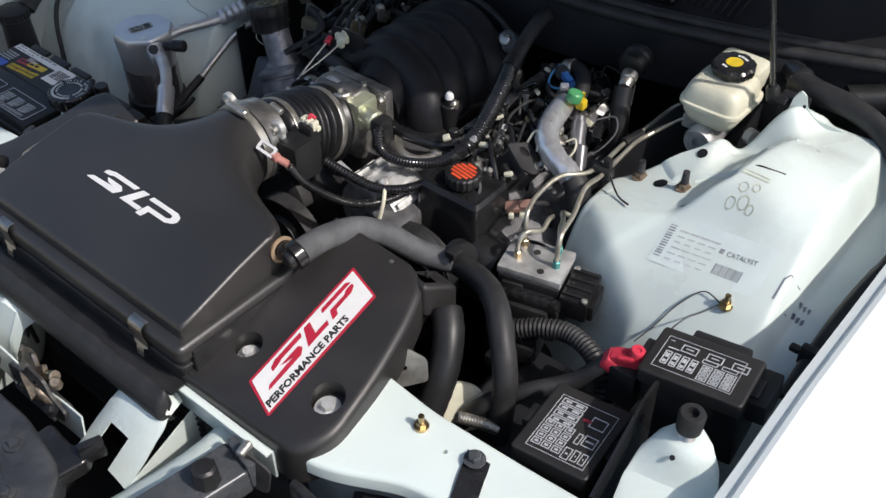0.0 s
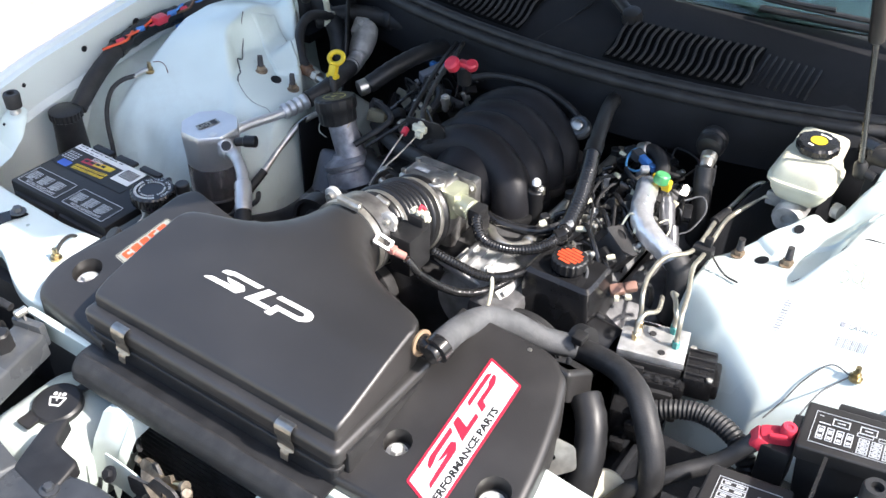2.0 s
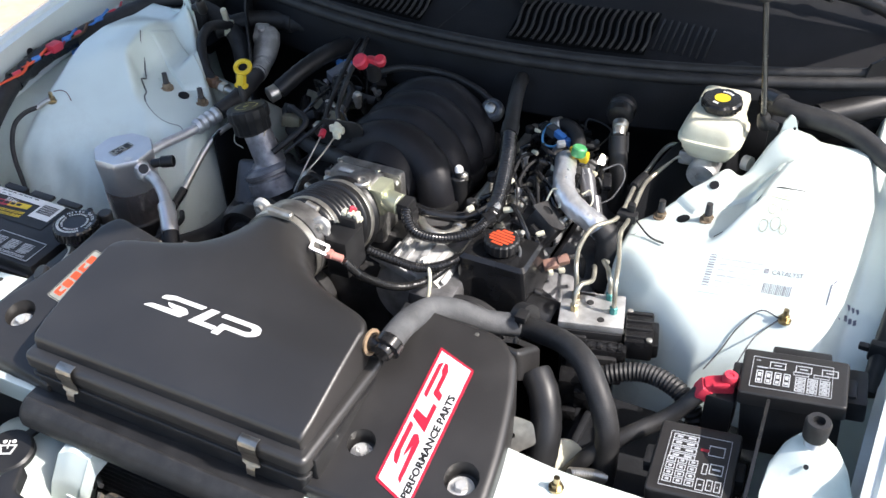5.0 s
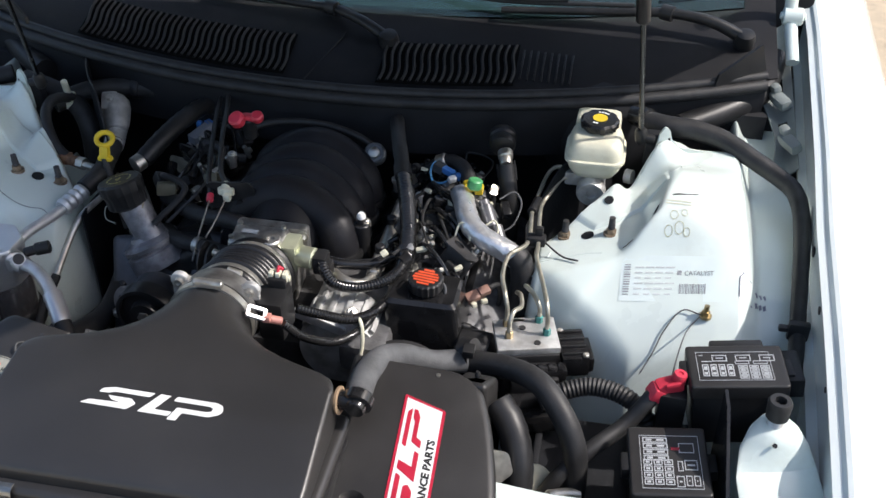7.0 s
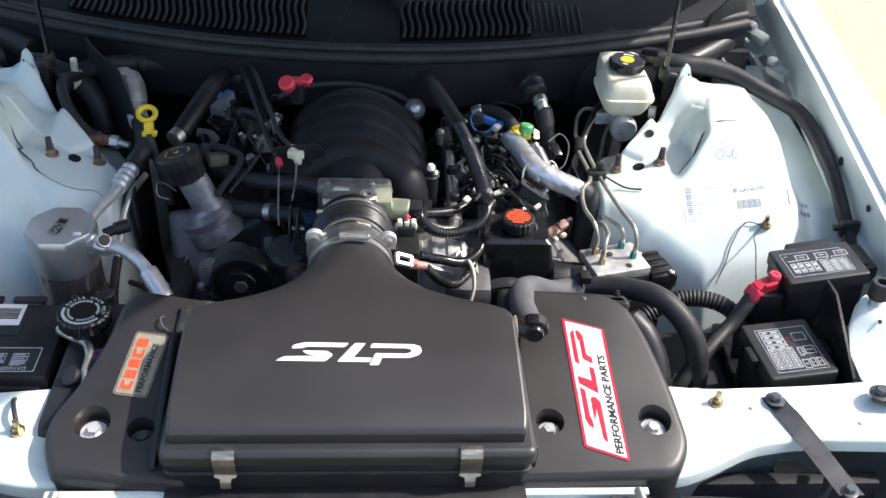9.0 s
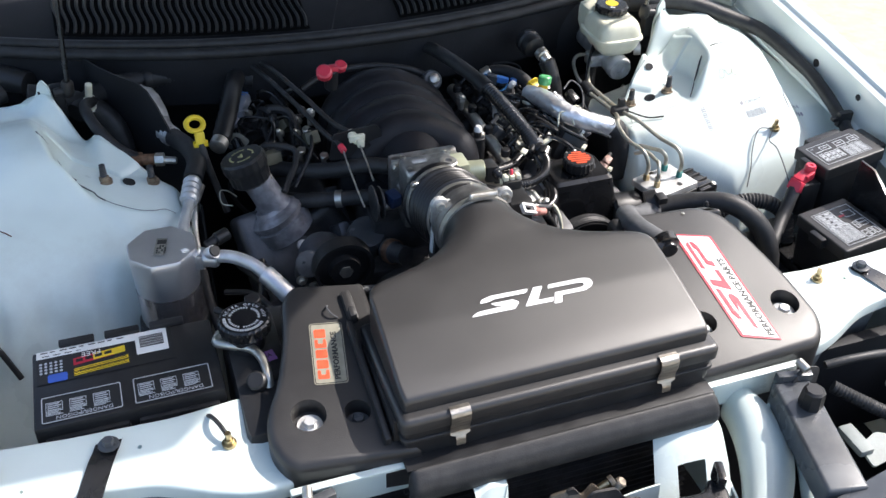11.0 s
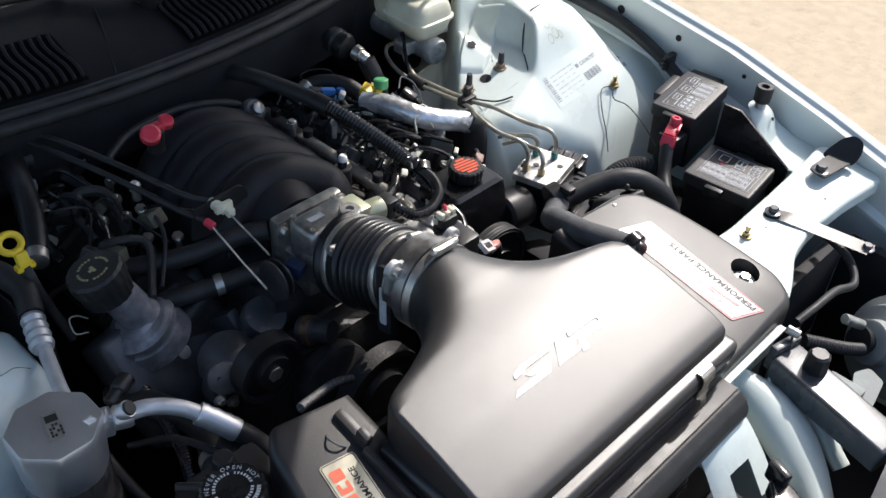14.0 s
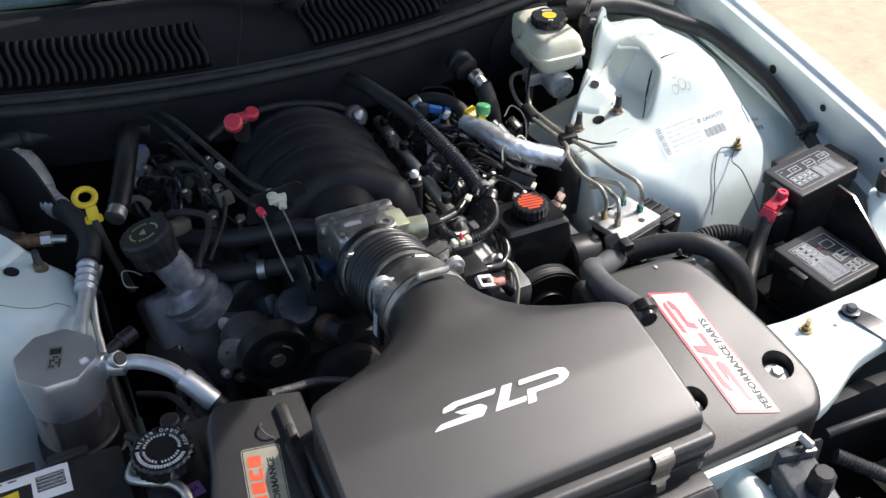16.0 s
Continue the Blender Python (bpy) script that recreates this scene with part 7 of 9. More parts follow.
solid("fuse_box_bracket", join(box((0.605, 0.29, 0.72), (0.10, 0.22, 0.02), 0.005), slab([(0, 0), (0.13, 0), (0.13, 0.128), (0.10, 0.128), (0, 0.066)], 0.004, plane((0.661, 0.168, 0.77), (0.655, 0.30, 0.772), (0.660, 0.165, 0.9)))), GLOSSBLACK, "glossy black bracket beside the fuse boxes", "bracket")

term = thing("terminal_cover", "bright red plastic terminal cover on a black junction block", "terminal cover", (0.597, 0.345, 0.80))
part("cover", join(box((0.594, 0.345, 0.850), (0.036, 0.021, 0.018), 0.006, rot(0, -12, 18)), lathe([(0.0085, 0), (0.0095, 0.003), (0.0095, 0.014), (0.008, 0.017), (0.004, 0.017), (0.003, 0.015), (0, 0.015)], (0.604, 0.348, 0.853), (0.1, 0, 1), 24), box((0.578, 0.339, 0.840), (0.020, 0.024, 0.020), 0.005, rot(0, 30, 18)), box((0.598, 0.336, 0.858), (0.020, 0.006, 0.007), 0.002, rot(0, -10, 18))), RED, term)
part("block", box((0.600, 0.345, 0.815), (0.036, 0.036, 0.06), 0.004), BLACK, term)
cab = thing("battery_cable", "thick black cable with a red wire beside the terminal block", "cable", (0.52, 0.3, 0.78))
part("cable", tube([(0.575, 0.338, 0.835), (0.545, 0.315, 0.80), (0.505, 0.278, 0.785), (0.465, 0.245, 0.76), (0.43, 0.22, 0.70)], 0.011, 12, rough=0.03), RUBBER, cab)
part("wire", tube([(0.578, 0.342, 0.832), (0.560, 0.322, 0.805), (0.535, 0.305, 0.790), (0.52, 0.30, 0.77)], 0.0035, 8), RED, cab, "red wire")


# rubber-tipped bonnet stops on white brackets
def bonnet_stop(s, px, py, pz):
    st_ = thing("bonnet_stop", "black rubber bonnet stop on a white bracket", "bonnet stop", (s * px, py, 0.80), "bonnet stops")
    part("rubber", lathe([(0.011, 0), (0.0135, 0.002), (0.0145, 0.024), (0.0125, 0.028), (0.007, 0.028), (0.006, 0.020), (0, 0.020)], (s * px, py, pz), (0, 0, 1), 28), RUBBER, st_)
    part("thread", tube([(s * px, py, pz - 0.012), (s * px, py, pz + 0.002)], 0.0085, 16, 8, corr=0.0014, pitch=0.0035), STEEL, st_)
    rings = []
    for dx, dy, dz, w, th in ((0, 0, -0.010, 0.016, 0.016), (0, -0.001, -0.013, 0.022, 0.020), (0.001, -0.005, -0.020, 0.032, 0.021), (0.003, -0.014, -0.036, 0.043, 0.018), (0.008, -0.036, -0.058, 0.050, 0.014), (0.016, -0.066, -0.073, 0.052, 0.012), (0.026, -0.104, -0.080, 0.050, 0.011)):
        tip = min(1.0, -dz / 0.06)
        rings.append([(s * (px + dx + w * 0.95 * math.cos(a_) + 0.3 * th * math.sin(a_) * tip), py + dy + w * 0.3 * math.cos(a_) * tip + th * math.sin(a_), pz + dz + 0.8 * th * math.sin(a_) * tip) for a_ in [2 * math.pi * i / 28 for i in range(28)]])
    part("bracket", loft(rings), PAINT, st_, "white sheet-metal bracket")
    part("hole", lathe([(0.003, 0), (0.003, 0.001), (0, 0.001)], (s * px, py - 0.0265, pz - 0.021), (0, -0.75, 0.7), 12), SHADEBLACK, st_)


bonnet_stop(1, 0.713, 0.262, 0.897)
bonnet_stop(-1, 0.731, 0.275, 0.885)

# brake master cylinder
mc = thing("master_cylinder", "brake master cylinder with a cream fluid reservoir and black cap", "master cylinder", (0.46, 0.8, 0.86))
R = [(0.029, 0.034, 0.898), (0.034, 0.039, 0.901), (0.041, 0.045, 0.914), (0.0435, 0.048, 0.9255), (0.0475, 0.052, 0.9275), (0.0475, 0.052, 0.9325), (0.044, 0.0485, 0.9345), (0.0425, 0.047, 0.946), (0.039, 0.044, 0.956), (0.034, 0.040, 0.963), (0.029, 0.035, 0.9655)]
rings = []
for w, d, z in R:
    row = []
    for k in range(52):
        t = 2 * math.pi * k / 52
        c_, s_ = math.cos(t), math.sin(t)
        row.append((0.459 + 1.06 * w * math.copysign(abs(c_) ** 0.42, c_), 0.802 + d * math.copysign(abs(s_) ** 0.42, s_), z + 0.004 * s_ * (z < 0.92)))
    rings.append(row)
part("reservoir", loft(rings), CREAM, mc, "cream translucent reservoir")
rings = []
for z, x0, x1, y0, y1 in ((0.905, 0.425, 0.486, 0.835, 0.872), (0.930, 0.420, 0.494, 0.832, 0.878), (0.958, 0.421, 0.497, 0.830, 0.880), (0.967, 0.423, 0.495, 0.831, 0.879), (0.971, 0.428, 0.490, 0.835, 0.875)):
    rings.append([(p.x, p.y, z) for p in rounded([(x0, y0), (x1, y0), (x1, y1), (x0, y1)], 0.009, 5)])
part("rear_chamber", loft(rings), CREAM, mc)
bcap = part("cap", lathe([(0.027, 0), (0.031, 0.002), (0.0318, 0.013), (0.0285, 0.0165), (0, 0.0165)], (0.461, 0.818, 0.968), (0, -0.03, 1), 96, 9, 0.0008), GLOSSBLACK, mc, "black scalloped cap with a yellow mark")
ctop = along((0.461, 0.8175, 0.9848), (0, -0.03, 1))
part("cap_mark", lathe([(0.0125, 0), (0.0125, 0.0005), (0, 0.0005)], (0.461, 0.8175, 0.9848), (0, -0.03, 1), 28), YELLOW, bcap)
part("cap_print", join(*[slab(rect(-0.002, 0.0165, 0.002, 0.0205), 0.0005, ctop @ rot(0, 0, a_)) for a_ in (-40, -25, -10, 5, 150, 165)]), WHITE, bcap)
for o in mc.children_recursive:
    o.data.transform(Matrix.Translation((0.003, 0, 0.90)) @ Matrix.Diagonal((0.98, 1, 0.93, 1)) @ Matrix.Translation((0.009, 0, -0.90)))
part("cylinder", join(lathe([(0.008, 0), (0.0085, 0.001), (0.0085, -0.006), (0.021, -0.0065), (0.024, 0.0), (0.024, 0.012), (0.022, 0.016), (0.022, 0.16)], (0.461, 0.755, 0.873), (0, 1, 0.04), 28), box((0.461, 0.82, 0.892), (0.04, 0.09, 0.03), 0.006), box((0.43, 0.80, 0.877), (0.03, 0.03, 0.024), 0.004)), ALU, mc, "cast aluminium cylinder")
part("plug", lathe([(0.012, 0), (0.012, 0.012), (0, 0.012)], (0.515, 0.80, 0.885), (1, -0.4, 0.1), 12), ALU, mc)
part("booster", lathe([(0.06, 0), (0.10, 0.03), (0.105, 0.06), (0.105, 0.07)], (0.461, 0.90, 0.87), (0, 1, 0), 36), SHADEBLACK, mc, "black brake booster against the firewall")

# hydraulic modulator and brake pipes
ab = thing("brake_modulator", "anti-lock brake modulator: aluminium block over a black housing", "brake modulator", (0.385, 0.42, 0.70))
AM = Matrix.Translation((0.397, 0.443, 0.818)) @ rot(0, 0, 15)
part("block", transform(join(box((-0.001, 0.004, -0.004), (0.090, 0.068, 0.012), 0.002), box((-0.012, 0.034, -0.004), (0.03, 0.012, 0.012), 0.003)), AM), ALU, ab, "machined aluminium block")
part("valve_body", transform(join(box((0, 0.000, -0.018), (0.086, 0.066, 0.017), 0.003), box((-0.020, -0.036, -0.030), (0.030, 0.006, 0.030), 0.003)), AM), BLACK, ab, "black valve body")
part("housing", transform(join(box((0.004, -0.012, -0.058), (0.090, 0.075, 0.068), 0.006), box((0.004, -0.052, -0.045), (0.070, 0.02, 0.03), 0.006), box((0.008, -0.040, -0.028), (0.06, 0.022, 0.012), 0.003)), AM), BLACK, ab)
part("ridged_cover", transform(join(box((0.014, -0.046, -0.030), (0.074, 0.018, 0.020), 0.004), *[box((-0.014 + 0.014 * k, -0.046, -0.0195), (0.007, 0.015, 0.003), 0.001) for k in range(5)]), AM), GLOSSBLACK, ab, "ridged black cover")
part("face_plate", transform(frame_rect(-0.032, -0.026, 0.032, 0.020, 0.003, 0.006, None, 0.002), AM @ Matrix.Translation((0.004, -0.0505, -0.062)) @ rot(90)), GLOSSBLACK, ab)
part("connector", transform(join(box((0.0, -0.065, -0.075), (0.075, 0.05, 0.045), 0.006), box((0.01, -0.088, -0.08), (0.05, 0.02, 0.03), 0.004), box((-0.02, -0.09, -0.105), (0.02, 0.03, 0.02), 0.003)), AM), GLOSSBLACK, ab)
part("motor", lathe([(0.03, 0), (0.033, 0.004), (0.033, 0.045), (0.028, 0.05), (0, 0.05)], (0.345, 0.44, 0.775), (-1, 0.1, 0), 32), BLACK, ab, "round black pump motor")
for dx, dz in ((-0.041, -0.016), (0.040, -0.020), (0.047, -0.012)):
    part("screw", lathe([(0.0055, 0), (0.0055, 0.003), (0.003, 0.004), (0, 0.003)], AM @ Vector((dx, -0.0485 if dx < 0.045 else -0.01, dz - 0.012)), (0.05, -1, 0.05), 12), STEEL, ab)
unit = part("control_unit", transform(join(box((0.066, -0.006, -0.030), (0.040, 0.066, 0.034), 0.004), box((0.088, -0.010, -0.032), (0.012, 0.05, 0.026), 0.005)), AM), GLOSSBLACK, ab, "black plastic control unit")
for k in range(4):
    part("unit_rib", transform(box((0.066, -0.030 + 0.016 * k, -0.0115), (0.036, 0.003, 0.004), 0.001), AM), BLACK, unit)
for dx, dy in ((0.052, 0.022), (0.080, -0.034)):
    part("unit_screw", lathe([(0.0045, 0), (0.0045, 0.003), (0.002, 0.004), (0, 0.003)], AM @ Vector((dx, dy, -0.013)), (0, 0, 1), 12), STEEL, unit)
PORTS = [(-0.0268, 0.0237, BRASS), (-0.0265, -0.0022, BRASS), (0.0211, 0.0285, GREEN), (0.0279, -0.0002, GREEN)]
for k, (dx, dy, m_) in enumerate(PORTS):
    q = AM @ Vector((dx, dy, 0.002))
    part("pipe_nut", join(lathe([(0.0058, 0), (0.0058, 0.010), (0.0045, 0.011), (0, 0.011)], q, (0, 0, 1), 6)), mat("teal_zinc", (0.06, 0.26, 0.24), 0.4, metal=0.4) if m_ is GREEN else m_, ab, "teal pipe nut" if m_ is GREEN else "yellow zinc pipe nut")
for dx, dy in ((-0.005, 0.016), (0.012, -0.018)):
    part("blind_hole", lathe([(0.005, 0), (0.005, 0.001), (0, 0.001)], AM @ Vector((dx, dy, 0.002)), (0, 0, 1), 14), DARK, ab)

pipes = thing("brake_pipes", "bent cream-coloured steel brake pipes above the modulator", "brake pipes", (0.38, 0.55, 0.85))
PIPE = mat("coated_steel_pipe", (0.58, 0.55, 0.45), 0.35, metal=0.7, var=0.2, scale=60, bump=0.05, dirt=(0.3, 0.22, 0.12), dirt_amount=0.4)
q = [AM @ Vector((dx, dy, 0.010)) for dx, dy, _ in PORTS]
hub = Vector((0.388, 0.612, 0.868))
part("pipe", tube([q[0], q[0] + Vector((0, 0, 0.022)), q[0] + Vector((-0.006, 0.012, 0.042)), Vector((0.350, 0.51, 0.872)), Vector((0.354, 0.555, 0.876)), hub + Vector((-0.012, -0.008, 0)), Vector((0.372, 0.70, 0.862)), Vector((0.375, 0.735, 0.86))], 0.0035, 10), PIPE, pipes)
part("pipe", tube([q[1], q[1] + Vector((0, 0, 0.018)), q[1] + Vector((0.004, 0.012, 0.030)), Vector((0.384, 0.470, 0.850)), Vector((0.380, 0.492, 0.852)), Vector((0.372, 0.515, 0.838))], 0.0035, 10), PIPE, pipes)
part("pipe", tube([q[2], q[2] + Vector((0, 0, 0.016)), q[2] + Vector((-0.006, 0.008, 0.026)), Vector((0.395, 0.505, 0.850)), Vector((0.384, 0.520, 0.848)), Vector((0.386, 0.535, 0.835))], 0.0035, 10), PIPE, pipes)
part("pipe", tube([q[3], q[3] + Vector((0, 0, 0.022)), q[3] + Vector((-0.004, 0.012, 0.040)), Vector((0.410, 0.505, 0.868)), Vector((0.395, 0.555, 0.876)), hub + Vector((0.004, -0.006, 0)), Vector((0.385, 0.70, 0.864)), Vector((0.388, 0.735, 0.862))], 0.0035, 10), PIPE, pipes)
part("clip", join(box(hub, (0.030, 0.018, 0.016), 0.004), box(hub + Vector((0.004, 0.004, 0.014)), (0.012, 0.010, 0.016), 0.003)), BLACK, pipes)
part("sleeve", tube([(0.372, 0.695, 0.863), (0.378, 0.735, 0.861)], 0.008, 12, 4), BLACK, pipes)
part("pipe", tube([(0.375, 0.735, 0.861), (0.378, 0.765, 0.862), (0.386, 0.80, 0.872), (0.400, 0.812, 0.882), (0.43, 0.81, 0.880)], 0.0036, 10), PIPE, pipes)
part("pipe", tube([(0.388, 0.735, 0.862), (0.400, 0.765, 0.868), (0.412, 0.785, 0.876), (0.43, 0.79, 0.876)], 0.0036, 10), PIPE, pipes)
part("pipe", tube([hub + Vector((0.01, 0.0, 0.0)), Vector((0.43, 0.585, 0.862)), Vector((0.455, 0.57, wing_at(0.455, 0.57) + 0.004))], 0.0015, 6), RUBBER, pipes)

# power steering reservoir
ps = thing("power_steering_reservoir", "black box-shaped steering fluid reservoir with orange-printed cap", "reservoir", (0.24, 0.47, 0.72))
rings = []
for z, x0, x1, y0, y1 in ((0.70, 0.200, 0.315, 0.425, 0.52), (0.78, 0.192, 0.303, 0.432, 0.522), (0.835, 0.186, 0.294, 0.440, 0.522), (0.848, 0.187, 0.292, 0.443, 0.521), (0.853, 0.192, 0.287, 0.449, 0.516)):
    rings.append([(p.x, p.y, z) for p in rounded([(x0, y0), (x1, y0), (x1, y1), (x0, y1)], 0.008, 4)])
part("body", loft(rings), GLOSSBLACK, ps, sharp=25)
pc = part("cap", join(lathe([(0.020, -0.002), (0.020, 0.004), (0.024, 0.005), (0.0255, 0.008), (0.0255, 0.021), (0.0235, 0.023), (0, 0.023)], (0.242, 0.478, 0.852), (0, 0, 1), 64, 20, 0.0007)), BLACK, ps)
pt = Matrix.Translation((0.242, 0.478, 0.8752)) @ rot(0, 0, -8)
part("cap_print", join(*[slab(rect(-w_, -0.0165 + 0.0062 * i, w_, -0.0125 + 0.0062 * i), 0.0005, pt) for i, w_ in enumerate((0.009, 0.016, 0.019, 0.0185, 0.015, 0.008))]), ORANGE, pc, "orange-red printed warning")
part("side_label", slab(rect(0, 0, 0.026, 0.022), 0.0005, plane((0.1885, 0.505, 0.815), (0.1890, 0.475, 0.815), (0.1885, 0.505, 0.9), 0.0012)), GREYPRINT, ps)
part("tail_pipe", rod((0.292, 0.47, 0.80), (0.31, 0.472, 0.795), 0.006), BLACK, ps)

# hoses
h1 = thing("breather_hose", "dusty grey rubber hose arching from the air box", "hose", (0.22, 0.2, 0.9))
part("hose", tube([(0.222, 0.172, 0.915), (0.219, 0.20, 0.911), (0.217, 0.240, 0.902), (0.226, 0.282, 0.890), (0.246, 0.315, 0.868), (0.278, 0.338, 0.842), (0.32, 0.36, 0.832)], 0.0165, 18, rough=0.01), GREYRUB, h1)
part("collar", lathe([(0.0150, 0), (0.0185, 0.002), (0.0185, 0.014), (0.0165, 0.016)], (0.223, 0.168, 0.9165), (0.12, 0.95, 0.2), 20), GLOSSBLACK, h1)
h2 = thing("radiator_hose", "thick black rubber hose bending down past the radiator cover", "hose", (0.45, 0.28, 0.78))
part("hose", tube([(0.312, 0.366, 0.826), (0.345, 0.358, 0.834), (0.390, 0.340, 0.846), (0.430, 0.310, 0.853), (0.462, 0.280, 0.832), (0.481, 0.262, 0.795), (0.486, 0.250, 0.745), (0.484, 0.240, 0.66)], 0.0160, 20, rough=0.012), RUBBER, h2)
part("clamp", join(tube([(0.315, 0.372, 0.835), (0.332, 0.367, 0.840)], 0.022, 20, 4), box((0.327, 0.352, 0.858), (0.016, 0.02, 0.012), 0.003)), BLACK, h2)
h3 = thing("corrugated_hose", "black corrugated conduit curving out of the modulator", "hose", (0.5, 0.38, 0.78))
part("hose", tube([(0.425, 0.358, 0.775), (0.455, 0.370, 0.788), (0.490, 0.378, 0.797), (0.525, 0.372, 0.800), (0.555, 0.358, 0.795), (0.575, 0.342, 0.775), (0.580, 0.33, 0.73)], 0.0118, 16, corr=0.0018, pitch=0.006), RUBBER, h3)
h4 = thing("wing_hose", "thick black hose draped along the sunlit fender wall", "hose", (0.72, 0.75, 0.86))
part("hose", tube([(0.535, 0.885, 0.945), (0.575, 0.868, 0.948), (0.622, 0.866, 0.946), (0.668, 0.855, 0.938), (0.712, 0.828, 0.925), (0.750, 0.804, 0.912), (0.778, 0.772, 0.905), (0.785, 0.72, 0.900), (0.781, 0.65, 0.896), (0.773, 0.58, 0.892), (0.766, 0.50, 0.872), (0.762, 0.42, 0.835)], 0.0185, 18, 4, r2=0.0105, rough=0.03), RUBBER, h4)
part("clip", join(box((0.764, 0.468, 0.866), (0.029, 0.012, 0.029), 0.004), box((0.744, 0.468, 0.868), (0.014, 0.010, 0.008), 0.003)), BLACK, h4)
part("end_boot", tube([(0.52, 0.905, 0.944), (0.545, 0.880, 0.952)], 0.018, 16, 4), GLOSSBLACK, h4)
h5 = thing("air_pipe", "smooth black intake pipe dropping behind the radiator cover", "pipe", (0.40, 0.22, 0.75))
part("pipe", tube([(0.378, 0.275, 0.845), (0.398, 0.255, 0.83), (0.412, 0.228, 0.80), (0.415, 0.20, 0.76), (0.41, 0.17, 0.70)], 0.0195, 20, corr=0.0008, pitch=0.016), BLACK, h5)
solid("bracket_plate", slab(rounded([(0, 0), (0.045, 0), (0.05, 0.03), (0.03, 0.05), (0, 0.045)], 0.006, 3), 0.002, plane((0.378, 0.172, 0.79), (0.412, 0.207, 0.80), (0.373, 0.192, 0.84)), [circle((0.02, 0.025), 0.004, 10)]), STEEL, "bright folded steel bracket behind the radiator support", "bracket")
solid("fan_shroud_end", lathe([(0.02, 0), (0.036, 0.001), (0.037, 0.004), (0.036, 0.008), (0.030, 0.010), (0.016, 0.009)], (0.428, 0.238, 0.730), (0.6, -0.6, 0.45), 40), CREAM, "cream plastic round cover low behind the support", "cover")
solid("tension_spring", tube([(0.455, 0.20, 0.77), (0.475, 0.22, 0.755), (0.49, 0.235, 0.74)], 0.006, 12, corr=0.002, pitch=0.004), STEEL, "small coil spring beside the hose", "spring")

# labels on the sunlit tower
def draped(x0, y0, x1, y1, lift=0.0016, n=4):
    """A thin strip lying on the pressed panel."""
    def at(u, v):
        x, y = x0 + (x1 - x0) * u, y0 + (y1 - y0) * v
        return x, y, wing_at(x, y) + lift
    k = max(2, int(abs(x1 - x0) / 0.008)), max(2, int(abs(y1 - y0) / 0.008))
    return grid(k[0], k[1], at)


def drape(bm, lift=0.0011):
    """Lays flat print onto the pressed panel."""
    for v in bm.verts:
        v.co.z = wing_at(v.co.x, v.co.y) + lift
    return bm


def shifted(dx, dy, x0, y0, x1, y1, lift=0.0010):
    return draped(x0 + dx, y0 + dy, x1 + dx, y1 + dy, lift)


def drape_by(dx, dy, bm):
    return drape(transform(bm, Matrix.Translation((dx, dy, 0))))


lb = thing("emission_label", "pale clear label with barcodes and faded grey print", "label", (0.60, 0.56, wing_at(0.60, 0.56)))
part("label_field", shifted(0.0, -0.012, 0.520, 0.528, 0.668, 0.588, 0.0002), LABELCLEAR, lb)
bits = [shifted(0.0, -0.012, 0.5245, 0.536 + 0.0033 * i, 0.5335, 0.536 + 0.0033 * i + (0.0018 if i % 3 else 0.0011), 0.0010) for i in range(13)]
part("barcode", join(*bits), PALEPRINT, lb)
bits = [shifted(0.0, -0.012, 0.604 + 0.0022 * i, 0.5375, 0.604 + 0.0022 * i + (0.0008 if i % 4 else 0.0014), 0.5505, 0.0010) for i in range(17)]
part("square_mark", shifted(0.0, -0.012, 0.600, 0.5625, 0.606, 0.5685, 0.0010), PALEPRINT, lb)
part("barcode", join(*bits), PALEPRINT, lb)
bits = []
for j in range(6):
    for i in range(4):
        bits.append(shifted(0.0, -0.012, 0.540 + 0.0145 * i, 0.536 + 0.0072 * j, 0.540 + 0.0145 * i + 0.0085 + 0.0045 * ((i * 3 + j) % 3) / 2, 0.5385 + 0.0072 * j - 0.0008, 0.0010))
part("small_print", join(*bits), mat("very_faded_print", (0.60, 0.63, 0.63), 0.6, bump=0), lb)
part("label_word", drape_by(0.0, -0.012, words("CATALYST", 0.0085, Matrix.Translation((0.610, 0.562, 0)), 0.0002)), PALEPRINT, lb)
dg = thing("diagram_label", "faded label with small dark pictograms", "label", (0.69, 0.56, wing_at(0.69, 0.56)))
bits = []
for i in range(3):
    for j in range(2):
        bits.append(drape_by(0.01, -0.01, slab([(0.704 + 0.006 * i + 0.002 * j, 0.540 + 0.016 * j), (0.708 + 0.006 * i, 0.542 + 0.016 * j), (0.707 + 0.006 * i, 0.549 + 0.016 * j), (0.703 + 0.006 * i, 0.547 + 0.016 * j)], 0.0001)))
bits.append(drape_by(0.01, -0.01, slab(rect(0.677, 0.536, 0.699, 0.538), 0.0001)))
bits.append(drape_by(0.01, -0.01, slab(rect(0.677, 0.536, 0.679, 0.562), 0.0001)))
bits.append(drape_by(0.01, -0.01, slab([(0.677, 0.560), (0.682, 0.570), (0.697, 0.572), (0.697, 0.570), (0.683, 0.568), (0.679, 0.560)], 0.0001)))
part("pictograms", join(*bits), mat("dark_pictogram", (0.30, 0.33, 0.40), 0.5, bump=0), dg)
vd = thing("hose_diagram", "faded line drawing label on the tower top", "label", (0.60, 0.63, wing_at(0.60, 0.63)))
